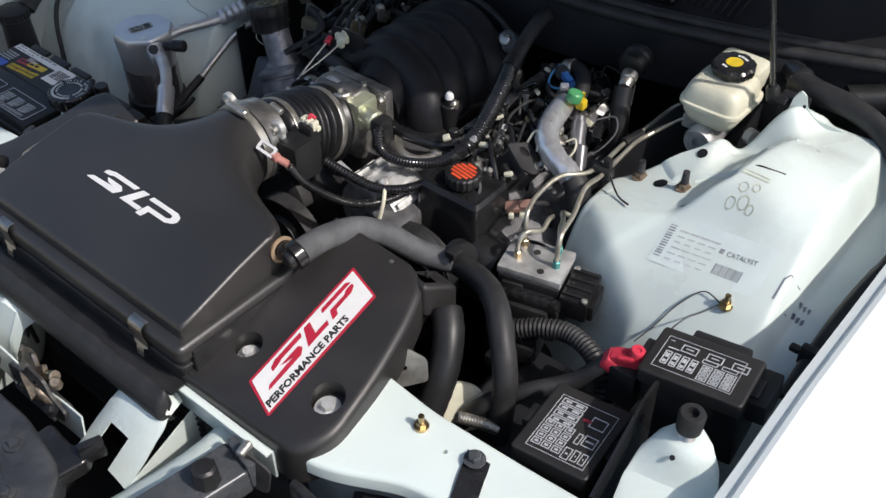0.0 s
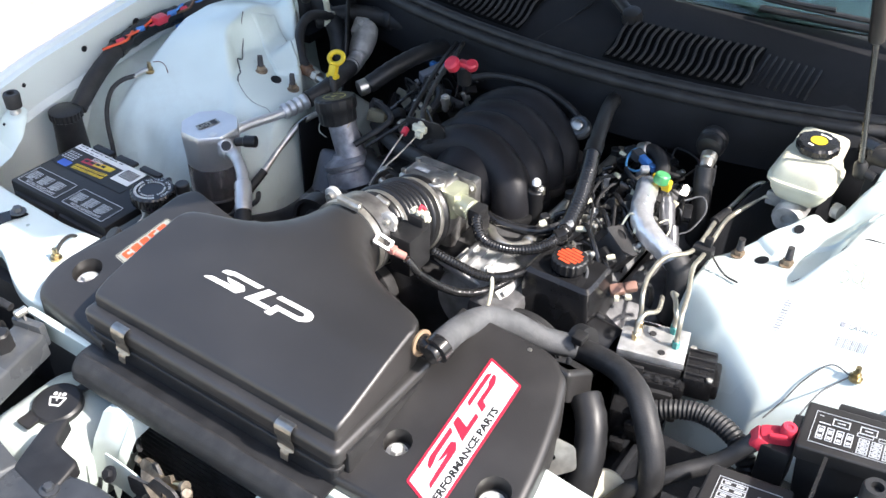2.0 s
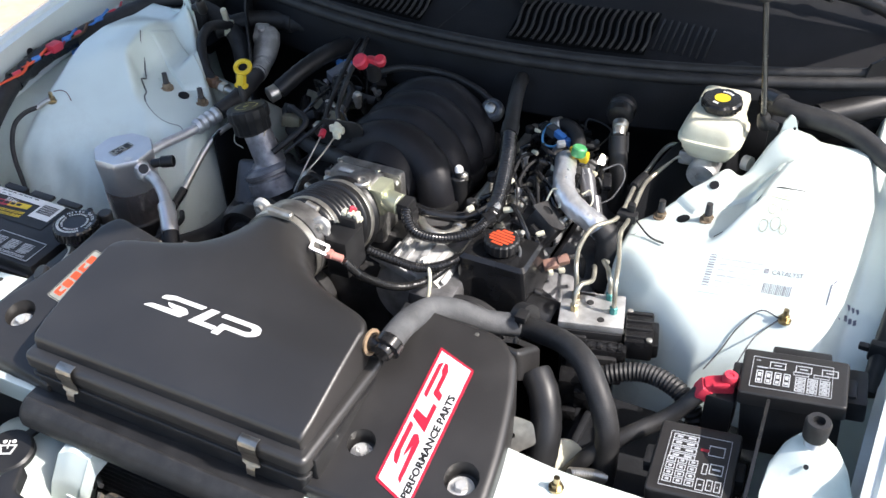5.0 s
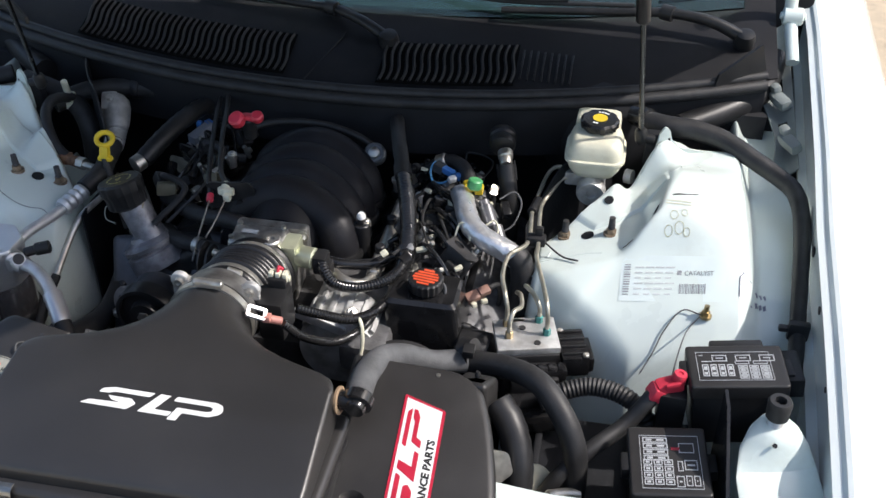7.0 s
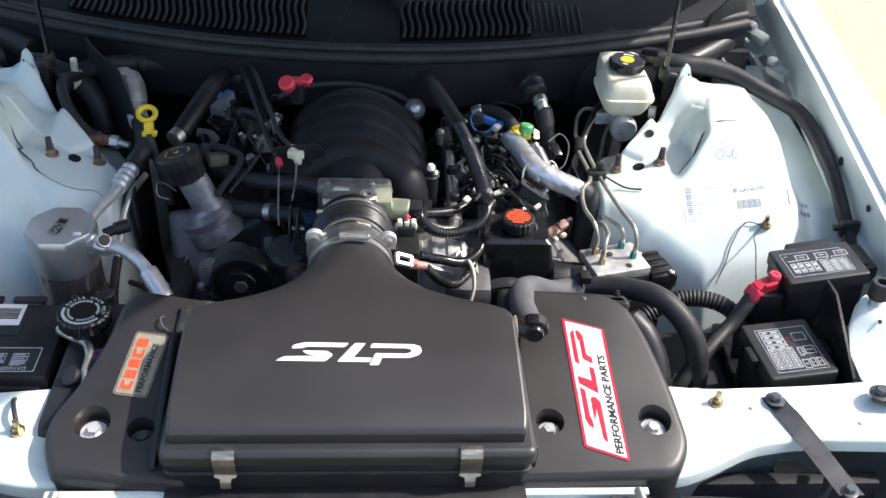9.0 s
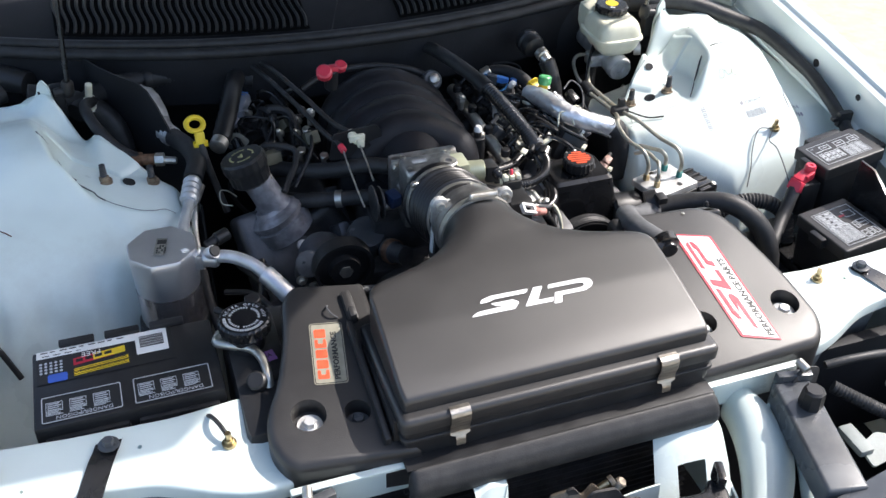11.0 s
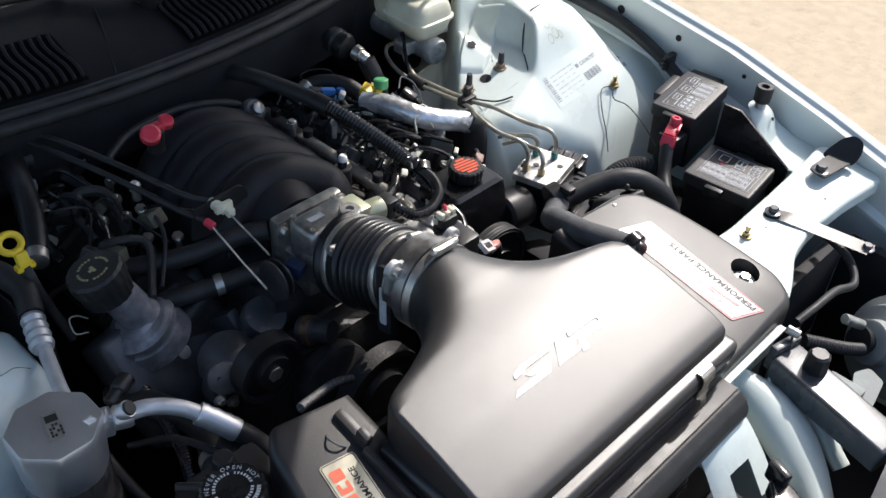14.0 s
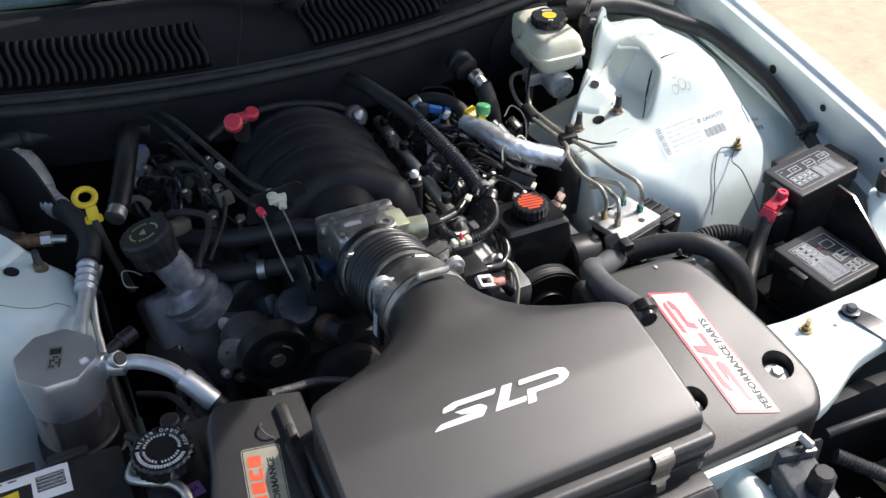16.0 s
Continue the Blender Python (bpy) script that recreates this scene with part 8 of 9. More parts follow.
part("line_drawing", join(*[drape_by(0.0, -0.022, slab(circle((cx, cy), r_, 14), 0.0001, None, [circle((cx, cy), r_ - 0.0008, 14)])) for cx, cy, r_ in ((0.582, 0.622, 0.006), (0.597, 0.626, 0.007), (0.608, 0.622, 0.005), (0.588, 0.640, 0.006), (0.603, 0.644, 0.005))], shifted(0.0, -0.022, 0.574, 0.656, 0.612, 0.6575, 0.0010), shifted(0.0, -0.022, 0.574, 0.661, 0.612, 0.6625, 0.0010)), mat("thin_print", (0.62, 0.62, 0.46), 0.6, bump=0), vd)

# hook, seam and holes of the sunlit tower
for s in (1, -1):
    z = wing_at(0.575, 0.825)
    hk = [(-0.012, 0), (0.088, 0.0), (0.088, 0.022), (0.060, 0.030), (0.030, 0.038), (0.016, 0.052), (0.010, 0.072), (0.002, 0.078), (-0.006, 0.066), (-0.012, 0.030)]
    solid("tower_hook", slab(rounded(hk if s > 0 else [(-x, y) for x, y in hk][::-1], 0.004, 3), 0.004, plane((s * 0.566, 0.814, 0.899), (s * 0.566 + 1, 0.814 + s * 0.31, 0.899), (s * 0.566, 0.80, 1.899))), PAINT, "white upturned sheet-metal hook on the tower", "hook", "structure")
    solid("tower_hole", lathe([(0.0075, 0), (0.0075, 0.001), (0, 0.001)], (s * 0.492, 0.700, wing_at(0.492, 0.700) + (0.0062 if s > 0 else 0.0008)), (-s * 0.20, -0.44, 0.9), 18), SHADEBLACK, "round drain hole in the white tower", "hole", "structure")
solid("tower_gap", tube([(x, y, wing_at(x, y) - 0.0006) for x, y in ((0.520, 0.594), (0.530, 0.606), (0.542, 0.621), (0.553, 0.636), (0.566, 0.648), (0.585, 0.654), (0.605, 0.658), (0.622, 0.662))], 0.0014, 8), RUBBER, "dark gap along the raised edge of the tower", "gap", "structure")
seam = [tube([(x, y, wing_at(x, y) - 0.0008) for x, y in pts], 0.0024, 8) for pts in ([(0.40, 0.585), (0.44, 0.590), (0.47, 0.592), (0.49, 0.590)], [(0.39, 0.565), (0.41, 0.60), (0.415, 0.66)], [(0.505, 0.66), (0.53, 0.69), (0.535, 0.72), (0.56, 0.745), (0.60, 0.75)])]
def brace_at(u, v):
    """Across and along the pressed strap welded to the sunlit tower."""
    e0 = (interp(v, [0, 0.35, 0.8, 1], [0.584, 0.534, 0.458, 0.437]), interp(v, [0, 0.35, 0.8, 1], [0.772, 0.751, 0.701, 0.678]))
    e1 = (interp(v, [0, 0.25, 0.7, 1], [0.583, 0.555, 0.510, 0.472]), interp(v, [0, 0.25, 0.7, 1], [0.702, 0.697, 0.668, 0.650]))
    x, y = e0[0] + (e1[0] - e0[0]) * u, e0[1] + (e1[1] - e0[1]) * u
    edge = min(1.0, 9 * min(u, 1 - u), 12 * min(v, 1 - v))
    return x, y, wing_at(x, y) - 0.002 + 0.0075 * ss(0, 1, edge)


solid("tower_brace", grid(26, 44, brace_at), PAINT, "white pressed strap welded onto the tower", "brace", "structure")
solid("tower_brace", grid(26, 44, lambda u, v: (-brace_at(u, v)[0], *brace_at(u, v)[1:])), PAINT, "white pressed strap on the shaded tower", "brace", "structure")
solid("tower_seam", join(*seam), PAINT, "welded seam line on the white tower panel", "seam", "structure")
crack = [(0.585, 0.690), (0.572, 0.672), (0.561, 0.660), (0.556, 0.648), (0.544, 0.633), (0.545, 0.625), (0.530, 0.612), (0.516, 0.603), (0.512, 0.592), (0.502, 0.581)]
rng = random.Random(12)
solid("tower_seam", tube([(-x - rng.uniform(-0.003, 0.003), y, wing_at(x, y) + 0.0006) for x, y in crack], 0.0013, 8, 3), mat("cracked_sealer", (0.10, 0.12, 0.12), 0.7, bump=0), "dark cracked sealer line on the shaded tower", "seam", "structure")
solid("tower_crack", tube([(-x, y, wing_at(x, y) + 0.0004) for x, y in ((0.502, 0.581), (0.486, 0.571), (0.459, 0.561), (0.437, 0.560), (0.420, 0.566), (0.405, 0.560))], 0.0006, 6, 3), mat("hairline_crack", (0.22, 0.25, 0.25), 0.7, bump=0), "hairline crack in the paint of the shaded tower", "crack", "structure")
solid("paint_scratch", tube([(-x, y, wing_at(x, y) + 0.0008) for x, y in ((0.683, 0.540), (0.668, 0.545), (0.652, 0.543), (0.638, 0.535))], 0.0008, 6, 3), mat("rusted_scratch", (0.16, 0.07, 0.05), 0.8, bump=0), "curved rusty scratch in the white paint", "scratch", "structure")

# added plate hides the bright lower wing and darkens it as shade would
solid("lower_shield", join(box((0.50, 0.30, 0.705), (0.17, 0.20, 0.008), 0.003), box((0.43, 0.30, 0.69), (0.01, 0.2, 0.06), 0.003)), SHADEBLACK, "added black plate standing in for shade beside the fuse boxes", "shield")


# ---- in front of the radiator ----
# closing box, coloured black in place of the shade behind the bumper
solid("front_pit", join(box((0, -0.13, 0.45), (1.5, 0.30, 0.02), 0.002), box((0, -0.30, 0.58), (1.5, 0.02, 0.26), 0.002), box((0.70, -0.12, 0.60), (0.02, 0.34, 0.30), 0.002), box((-0.70, -0.12, 0.60), (0.02, 0.34, 0.30), 0.002)), SHADEBLACK, "hollow behind the bumper, blackened for shade", "hollow", "structure")


def nose_at(u, v):
    x = -0.80 + 1.60 * u
    y = -0.205 - 0.10 * abs(x) ** 2 * 0.3 - 0.55 * v
    return x, y, 0.778 - 0.012 * abs(x) - 0.05 * v - 0.28 * v * v


def nose_bm(x0, x1):
    return thicken(grid(40, 16, lambda u, v: nose_at((x0 + 0.8 + (x1 - x0) * u) / 1.6, v)), 0.003)


solid("nose_panel", nose_bm(0.20, 0.80), PAINT_OUT, "sunlit white front fascia panel", "fascia", "structure")
solid("nose_panel", nose_bm(-0.80, -0.20), PAINT_OUT, "sunlit white front fascia panel", "fascia", "structure")
solid("nose_panel", thicken(grid(20, 10, lambda u, v: (-0.20 + 0.40 * u, -0.275 - 0.45 * v, 0.765 - 0.30 * v * v)), 0.003), PAINT_OUT, "white front fascia lip", "fascia", "structure")

solid("front_bumper", thicken(grid(40, 10, lambda u, v: (-0.86 + 1.72 * u, -0.70 - 0.16 * math.cos(math.pi * (u - 0.5)) + 0.10 * v * v, 0.60 - 0.596 * v)), 0.004), PAINT_OUT, "white front bumper below the fascia", "bumper", "structure")

pad = thing("latch_panel", "grey moulded latch panel with bolts ahead of the radiator", "latch panel", (0.0, -0.2, 0.75))
part("panel", join(plate(rounded([(-0.19, -0.285), (0.19, -0.285), (0.20, -0.205), (0.15, -0.15), (0.06, -0.132), (-0.06, -0.132), (-0.15, -0.15), (-0.20, -0.205)], 0.015, 4), lambda x, y: 0.772 + 0.04 * (y + 0.2), 0.04, 0.006), plate(rounded([(-0.11, -0.265), (0.11, -0.265), (0.10, -0.19), (-0.10, -0.19)], 0.01, 4), lambda x, y: 0.778, 0.02, 0.005)), PANELGREY, pad)
for x, y in ((0.082, -0.166), (-0.035, -0.164), (0.135, -0.21), (-0.10, -0.17)):
    part("bolt", hexbolt((x, y, 0.774), (0, 0, 1), 0.007, 0.012, 0.006), PANELGREY, pad)
for x_, y_, w_, d_ in ((-0.05, -0.235, 0.06, 0.030), (0.045, -0.235, 0.05, 0.034), (-0.13, -0.25, 0.04, 0.026), (0.13, -0.255, 0.035, 0.03)):
    part("raised_pad", box((x_, y_, 0.780), (w_, d_, 0.012), 0.004, rot(0, 0, 6)), PANELGREY, pad)
part("striker_pad", join(plate(rounded([(0.075, -0.185), (0.150, -0.175), (0.166, -0.125), (0.150, -0.105), (0.132, -0.122), (0.085, -0.118)], 0.008, 4), lambda x, y: 0.772 + 0.12 * (y + 0.12), 0.02, 0.005), box((0.160, -0.112, 0.775), (0.012, 0.030, 0.030), 0.004, rot(0, 0, -20))), GLOSSBLACK, pad, "black plastic guard")
part("striker_pad", plate(rounded([(-0.165, -0.175), (-0.09, -0.185), (-0.10, -0.125), (-0.15, -0.12), (-0.165, -0.085), (-0.185, -0.11)], 0.008, 4), lambda x, y: 0.782 + 0.12 * (y + 0.12), 0.02, 0.005), BLACK, pad, "black plastic guard")

# white folded brace beside the latch, with a square window, and the curved strap on its other side
def latch_brace_at(u, v):
    """Across and down the broad brace: flat behind, rolling over and down in front."""
    left, right = interp(v, [0, 0.35, 0.7, 1], [0.122, 0.110, 0.099, 0.090]), interp(v, [0, 0.35, 0.7, 1], [0.196, 0.206, 0.203, 0.196])
    y = interp(v, [0, 0.25, 0.5, 0.75, 1], [0.002, -0.027, -0.050, -0.075, -0.100]) - 0.006 * u
    z = interp(v, [0, 0.25, 0.5, 0.75, 1], [0.800, 0.798, 0.779, 0.754, 0.728]) - 0.014 * (1 - u) ** 5 - 0.010 * u ** 6
    return left + (right - left) * u, y, z


bm = bmesh.new()
n = 24
vv = [[bm.verts.new(latch_brace_at(i / n, j / n)) for j in range(n + 1)] for i in range(n + 1)]
for i in range(n):
    for j in range(n):
        if not (7 <= i < 16 and 16 <= j < 24):
            bm.faces.new((vv[i][j], vv[i + 1][j], vv[i + 1][j + 1], vv[i][j + 1]))
solid("latch_brace", thicken(bm, 0.002), PAINT, "sunlit white sheet-metal brace with a square window", "brace", "structure")


def latch_strap_at(u, v):
    x = interp(v, [0, 0.25, 0.6, 1], [-0.094, -0.097, -0.110, -0.132]) - 0.042 * u
    y = interp(v, [0, 0.25, 0.6, 1], [-0.006, -0.046, -0.062, -0.072]) - 0.008 * u
    return x, y, interp(v, [0, 0.25, 0.6, 1], [0.797, 0.788, 0.742, 0.662]) + 0.004 * math.cos(6.0 * (u - 0.5))


solid("latch_strap", thicken(grid(8, 20, latch_strap_at), 0.002), PAINT, "curved white sheet-metal strap beside the latch", "brace", "structure")
solid("latch_strap_flange", thicken(grid(3, 20, lambda u, v: (latch_strap_at(0, v)[0] + 0.003 * u, latch_strap_at(0, v)[1], latch_strap_at(0, v)[2] - 0.030 * u)), 0.0015), PAINT, "folded edge of the white strap", "brace", "structure")
solid("brace_wall", slab([(0, 0), (0.12, 0), (0.12, 0.06), (0, 0.11)], 0.003, plane((0.201, 0.005, 0.66), (0.201, -0.12, 0.66), (0.201, 0, 0.8))), PAINT, "white side wall of the latch brace", "brace", "structure")
# support beam of the latch, its upper edge catching the sun
solid("latch_beam", thicken(grid(28, 6, lambda u, v: (-0.112 + 0.207 * u, -0.083 - 0.004 * u - 0.006 * v, 0.748 + 0.010 * u - 0.012 * math.sin(math.pi * u) ** 4 - 0.046 * v)), 0.0025), PAINT, "white sheet-metal beam carrying the bonnet latch", "beam", "structure")

for s in (1, -1):
    if s > 0:
        d = thing("air_duct", "translucent white plastic duct bulging beside the brace", "duct", (0.25, -0.08, 0.72))
        rings = []
        for k in range(18):
            t = k / 17
            c = Vector((0.265 + 0.012 * math.sin(math.pi * t) - 0.10 * t ** 2, 0.005 - 0.21 * t, 0.785 - 0.02 * t - 0.06 * t * t))
            w = 0.020 + 0.020 * math.sin(math.pi * min(1, t * 0.9 + 0.05))
            rings.append([(c.x + w * math.cos(2 * math.pi * i / 24), c.y, c.z - 0.03 + 0.034 * math.sin(2 * math.pi * i / 24)) for i in range(24)])
        part("duct", loft(rings), TANK, d)
        part("fin", tube([(0.300, -0.02, 0.77), (0.31, -0.08, 0.75), (0.29, -0.15, 0.71)], 0.012, 12), TANK, d)
wb = thing("washer_bottle", "translucent white washer bottle with a black pictogram cap", "washer bottle", (-0.23, -0.06, 0.62))
rings = []
for z, w, dd in ((0.60, 0.06, 0.07), (0.66, 0.076, 0.088), (0.70, 0.076, 0.088), (0.722, 0.068, 0.078), (0.737, 0.050, 0.056), (0.744, 0.030, 0.034)):
    rings.append([(p.x - 0.235, p.y - 0.065, z) for p in rounded([(-w, -dd), (w, -dd), (w, dd), (-w, dd)], 0.6 * w, 6)])
part("bottle", loft(rings), TANK, wb)
wcap = part("cap", join(lathe([(0.031, 0), (0.0335, 0.003), (0.0335, 0.011), (0.030, 0.014), (0, 0.015)], (-0.228, -0.063, 0.744), (0.05, -0.1, 1), 40), box((-0.222, -0.022, 0.754), (0.014, 0.034, 0.006), 0.003, rot(0, 0, -12)), box((-0.236, -0.102, 0.750), (0.024, 0.026, 0.006), 0.004)), BLACK, wb)
wm = along((-0.2273, -0.0645, 0.7592), (0.05, -0.1, 1))
part("pictogram", join(slab([(-0.012, 0.006), (0.012, 0.006), (0.007, -0.009), (-0.007, -0.009)], 0.0006, wm, [[Vector(p) for p in ((-0.009, 0.004), (0.009, 0.004), (0.0055, -0.0065), (-0.0055, -0.0065))]]), slab(circle((-0.006, 0.011), 0.003, 10), 0.0006, wm), slab(circle((0.006, 0.011), 0.003, 10), 0.0006, wm), slab(rect(-0.001, 0.0, 0.001, 0.013), 0.0006, wm)), WHITE, wcap)
# bonnet latch
LATCHZINC = mat("dull_greased_zinc", (0.26, 0.22, 0.17), 0.42, metal=0.6, var=0.4, scale=90, bump=0.2, dirt=(0.07, 0.055, 0.04), dirt_amount=0.6)
la = thing("bonnet_latch", "steel and brass bonnet latch with springs and lever", "latch", (0.02, -0.09, 0.73))
part("plate", join(slab(rounded([(-0.045, 0), (0.070, 0), (0.076, 0.020), (0.050, 0.030), (0.036, 0.052), (0.004, 0.056), (-0.012, 0.034), (-0.050, 0.026)], 0.006, 3), 0.004, plane((0.015, -0.100, 0.735), (0.115, -0.100, 0.735), (0.015, -0.092, 0.835)), [circle((0.018, 0.030), 0.008, 12), circle((0.050, 0.012), 0.005, 10)]), box((0.02, -0.094, 0.728), (0.09, 0.03, 0.005), 0.002)), DARK, la)
part("jaw", join(slab(rounded([(-0.034, 0.004), (-0.008, -0.008), (0.026, -0.006), (0.036, 0.008), (0.024, 0.022), (0.010, 0.010), (-0.006, 0.020), (-0.030, 0.018)], 0.004, 3), 0.006, plane((0.005, -0.085, 0.762), (0.045, -0.090, 0.766), (0.005, -0.072, 0.788)))), LATCHZINC, la)
part("hook", slab(rounded([(0, 0), (0.020, -0.004), (0.026, 0.018), (0.016, 0.034), (0.006, 0.030), (0.013, 0.016)], 0.003, 3), 0.004, plane((-0.012, -0.080, 0.752), (0.02, -0.085, 0.754), (-0.014, -0.076, 0.79))), DARK, la)
part("lever", thicken(grid(3, 24, lambda u, v: (interp(v, [0, 0.2, 0.45, 0.7, 1], [-0.056, -0.044, -0.026, 0.0, 0.034]) + 0.006 * u, interp(v, [0, 0.2, 0.45, 0.7, 1], [-0.070, -0.071, -0.074, -0.084, -0.094]) - (0.008 + 0.014 * ss(0.2, 0.6, v)) * u, interp(v, [0, 0.1, 0.2, 0.3, 0.45, 0.7, 1], [0.754, 0.758, 0.756, 0.760, 0.764, 0.768, 0.758]))), 0.004), LATCHZINC, la)
part("rod", rod((0.006, -0.086, 0.762), (0.050, -0.084, 0.782), 0.0055), BRASS, la, "yellow zinc rod")
part("rod_tip", lathe([(0.0075, 0), (0.0075, 0.006), (0, 0.007)], (0.050, -0.084, 0.782), (0.9, 0.05, 0.42), 14), LATCHZINC, la)
part("spring", tube([(0.020, -0.100, 0.752), (0.045, -0.102, 0.758), (0.070, -0.100, 0.752)], 0.0052, 12, corr=0.0018, pitch=0.0036), LATCHZINC, la)
part("spring", tube([(0.055, -0.085, 0.768), (0.064, -0.090, 0.786)], 0.0055, 12, corr=0.0016, pitch=0.0034), LATCHZINC, la)
for x, z in ((0.032, 0.748), (0.002, 0.745), (0.062, 0.745)):
    part("pivot", lathe([(0.0065, 0), (0.0065, 0.004), (0.004, 0.006), (0, 0.006)], (x, -0.1035, z), (0, -1, 0.1), 14), LATCHZINC, la)
part("cable", tube([(-0.060, -0.060, 0.752), (-0.085, -0.045, 0.745), (-0.12, -0.03, 0.72), (-0.14, -0.02, 0.66)], 0.0035, 8), RUBBER, la)
part("bolt", hexbolt((0.068, -0.106, 0.752), (0, -0.7, 0.7), 0.007, 0.011, 0.007), SHADEBLACK, la)
part("bolt", hexbolt((-0.065, -0.106, 0.746), (0, -0.7, 0.7), 0.007, 0.011, 0.007), SHADEBLACK, la)
for o in la.children_recursive:
    o.data.transform(Matrix.Translation((-0.022, 0.008, -0.006)))

# grey bracket arms with rubber stops, and cross beams
for s in (1, -1):
    ar = thing("lamp_support", "dark grey steel support arm with a rubber-capped stop", "lamp support", (s * 0.30, -0.11, 0.76), "lamp supports")
    m = Matrix.Translation((s * 0.302, -0.108, 0.785)) @ rot(3, 0, -s * 12)
    part("arm", transform(join(box((0, 0, 0), (0.053, 0.175, 0.040), 0.005, None, 3), box((s * 0.004, 0.092, 0.010), (0.049, 0.012, 0.040), 0.003)), m), GREYMETAL, ar)
    part("stop", lathe([(0.0155, 0), (0.016, 0.004), (0.0145, 0.026), (0.011, 0.029), (0, 0.029)], (s * 0.319, -0.066, 0.806), (0, 0, 1), 8), BLACK, ar)
    b = slab(rounded([(0, 0), (0.20, 0), (0.20, 0.026), (0.012, 0.020)], 0.005, 3), 0.045, plane((s * 0.160, -0.215, 0.762), (s * 0.36, -0.185, 0.775), (s * 0.16, -0.20, 0.85)))
    part("cross_beam", b, GREYMETAL, ar)
    part("bracket_plate", slab(rounded([(0, 0), (0.05, 0), (0.055, 0.04), (0.02, 0.055), (0, 0.03)], 0.008, 3), 0.003, plane((s * 0.315, -0.030, 0.775), (s * 0.365, -0.020, 0.775), (s * 0.315, -0.022, 0.85)), [circle((0.03, 0.03), 0.005, 10)]), DARK, ar)
    part("screw", rod((s * 0.335, -0.03, 0.83), (s * 0.332, -0.012, 0.832), 0.006), STEEL, ar)
    # straps from the support to the lamp
    sp = thing("support_strap", "flat dark steel strap bolted to the radiator support", "strap", (s * 0.55, 0.06, 0.83), "support straps")
    z0 = 0.836 if s > 0 else 0.829
    part("strap", grid(2, 14, lambda u, v, s=s, z0=z0: (s * (0.540 + 0.055 * v) + (u - 0.5) * 0.031, 0.134 - 0.145 * v, z0 - 0.002 + 0.004 * ss(0.05, 0.2, v) - 0.022 * v)), mat("glossy_black_strap", (0.03, 0.031, 0.034), 0.3, metal=0.2, var=0.25, scale=40, bump=0.04, spec=0.7) if s > 0 else GLOSSBLACK, sp)
    part("bolt", hexbolt((s * 0.540, 0.126, z0 + 0.001), (0, 0, 1), 0.0075, 0.0125, 0.007), GREYMETAL, sp)
    part("bolt", hexbolt((s * 0.594, -0.005, z0 - 0.020), (0, 0, 1), 0.007, 0.011, 0.006), GREYMETAL, sp)
    fbk = thing("fender_bracket", "black fender bracket bolted to the support", "bracket", (s * 0.70, 0.13, 0.835), "fender brackets")
    part("plate", slab(rounded([(-0.02, -0.012), (0.055, -0.022), (0.062, 0.012), (-0.012, 0.018)], 0.008, 3), 0.004, Matrix.Translation((s * 0.680, 0.121, z0 + 0.012)) @ Matrix.Diagonal((s, 1, 1, 1))), BLACK, fbk)
    part("upright", slab(rounded([(-0.01, 0), (0.040, 0), (0.046, 0.022), (0.042, 0.040), (0.026, 0.046), (0.010, 0.036), (-0.004, 0.014)], 0.007, 4), 0.010, plane((s * 0.732, 0.136, z0 + 0.006), (s * 0.740, 0.096, z0 + 0.006), (s * 0.764, 0.136, z0 + 0.05))), BLACK, fbk)
    part("bolt", hexbolt((s * 0.674, 0.122, z0 + 0.016), (0, 0, 1), 0.0085, 0.014, 0.008), GREYMETAL, fbk)
    # retractable lamp housing
    hl = thing("headlamp", "grey round retractable headlamp housing with a white rim", "headlamp", (s * 0.56, -0.09, 0.70), "headlamps")
    a_ = (s * -0.62, 0.35, 0.30)
    c = (s * 0.598, -0.112, 0.683)
    part("housing", lathe([(0.030, 0.090), (0.034, 0.088), (0.036, 0.070), (0.058, 0.064), (0.062, 0.050), (0.076, 0.044), (0.080, 0.02), (0.083, 0.0)], c, a_, 40), mat("pale_grey_moulding", (0.30, 0.32, 0.31), 0.5, var=0.15, scale=20), hl)
    part("rim", lathe([(0.083, 0.004), (0.091, 0.003), (0.093, -0.006), (0.089, -0.014), (0.082, -0.016)], c, a_, 44), PAINT, hl, "white rim")
    part("motor", join(lathe([(0.016, 0.085), (0.016, 0.10), (0.022, 0.102), (0.022, 0.110), (0, 0.111)], c, a_, 28)), BLACK, hl)
    part("adjuster", join(rod(Vector(c) + Vector(a_) * 0.15 + Vector((0, 0, 0.03)), Vector(c) + Vector(a_) * 0.20 + Vector((0, 0, 0.035)), 0.008)), STEEL, hl)
    part("bracket", join(slab(rounded([(-0.014, -0.004), (0.044, -0.004), (0.052, 0.020), (0.026, 0.036), (-0.010, 0.028)], 0.006, 3), 0.004, plane((s * 0.40, -0.13, 0.735), (s * 0.46, -0.12, 0.735), (s * 0.40, -0.09, 0.745))), box((s * 0.388, -0.095, 0.745), (0.022, 0.05, 0.012), 0.004)), SHADEPAINT, hl)
    part("harness", tube([(s * 0.39, -0.005, 0.80), (s * 0.43, -0.01, 0.805), (s * 0.49, -0.012, 0.80), (s * 0.54, -0.02, 0.79), (s * 0.575, 0.01, 0.80), (s * 0.60, 0.06, 0.80)], 0.006, 10), RUBBER, hl)
    part("harness", tube([(s * 0.40, -0.02, 0.77), (s * 0.45, -0.06, 0.75), (s * 0.49, -0.075, 0.73)], 0.009, 10, corr=0.001, pitch=0.005), RUBBER, hl)
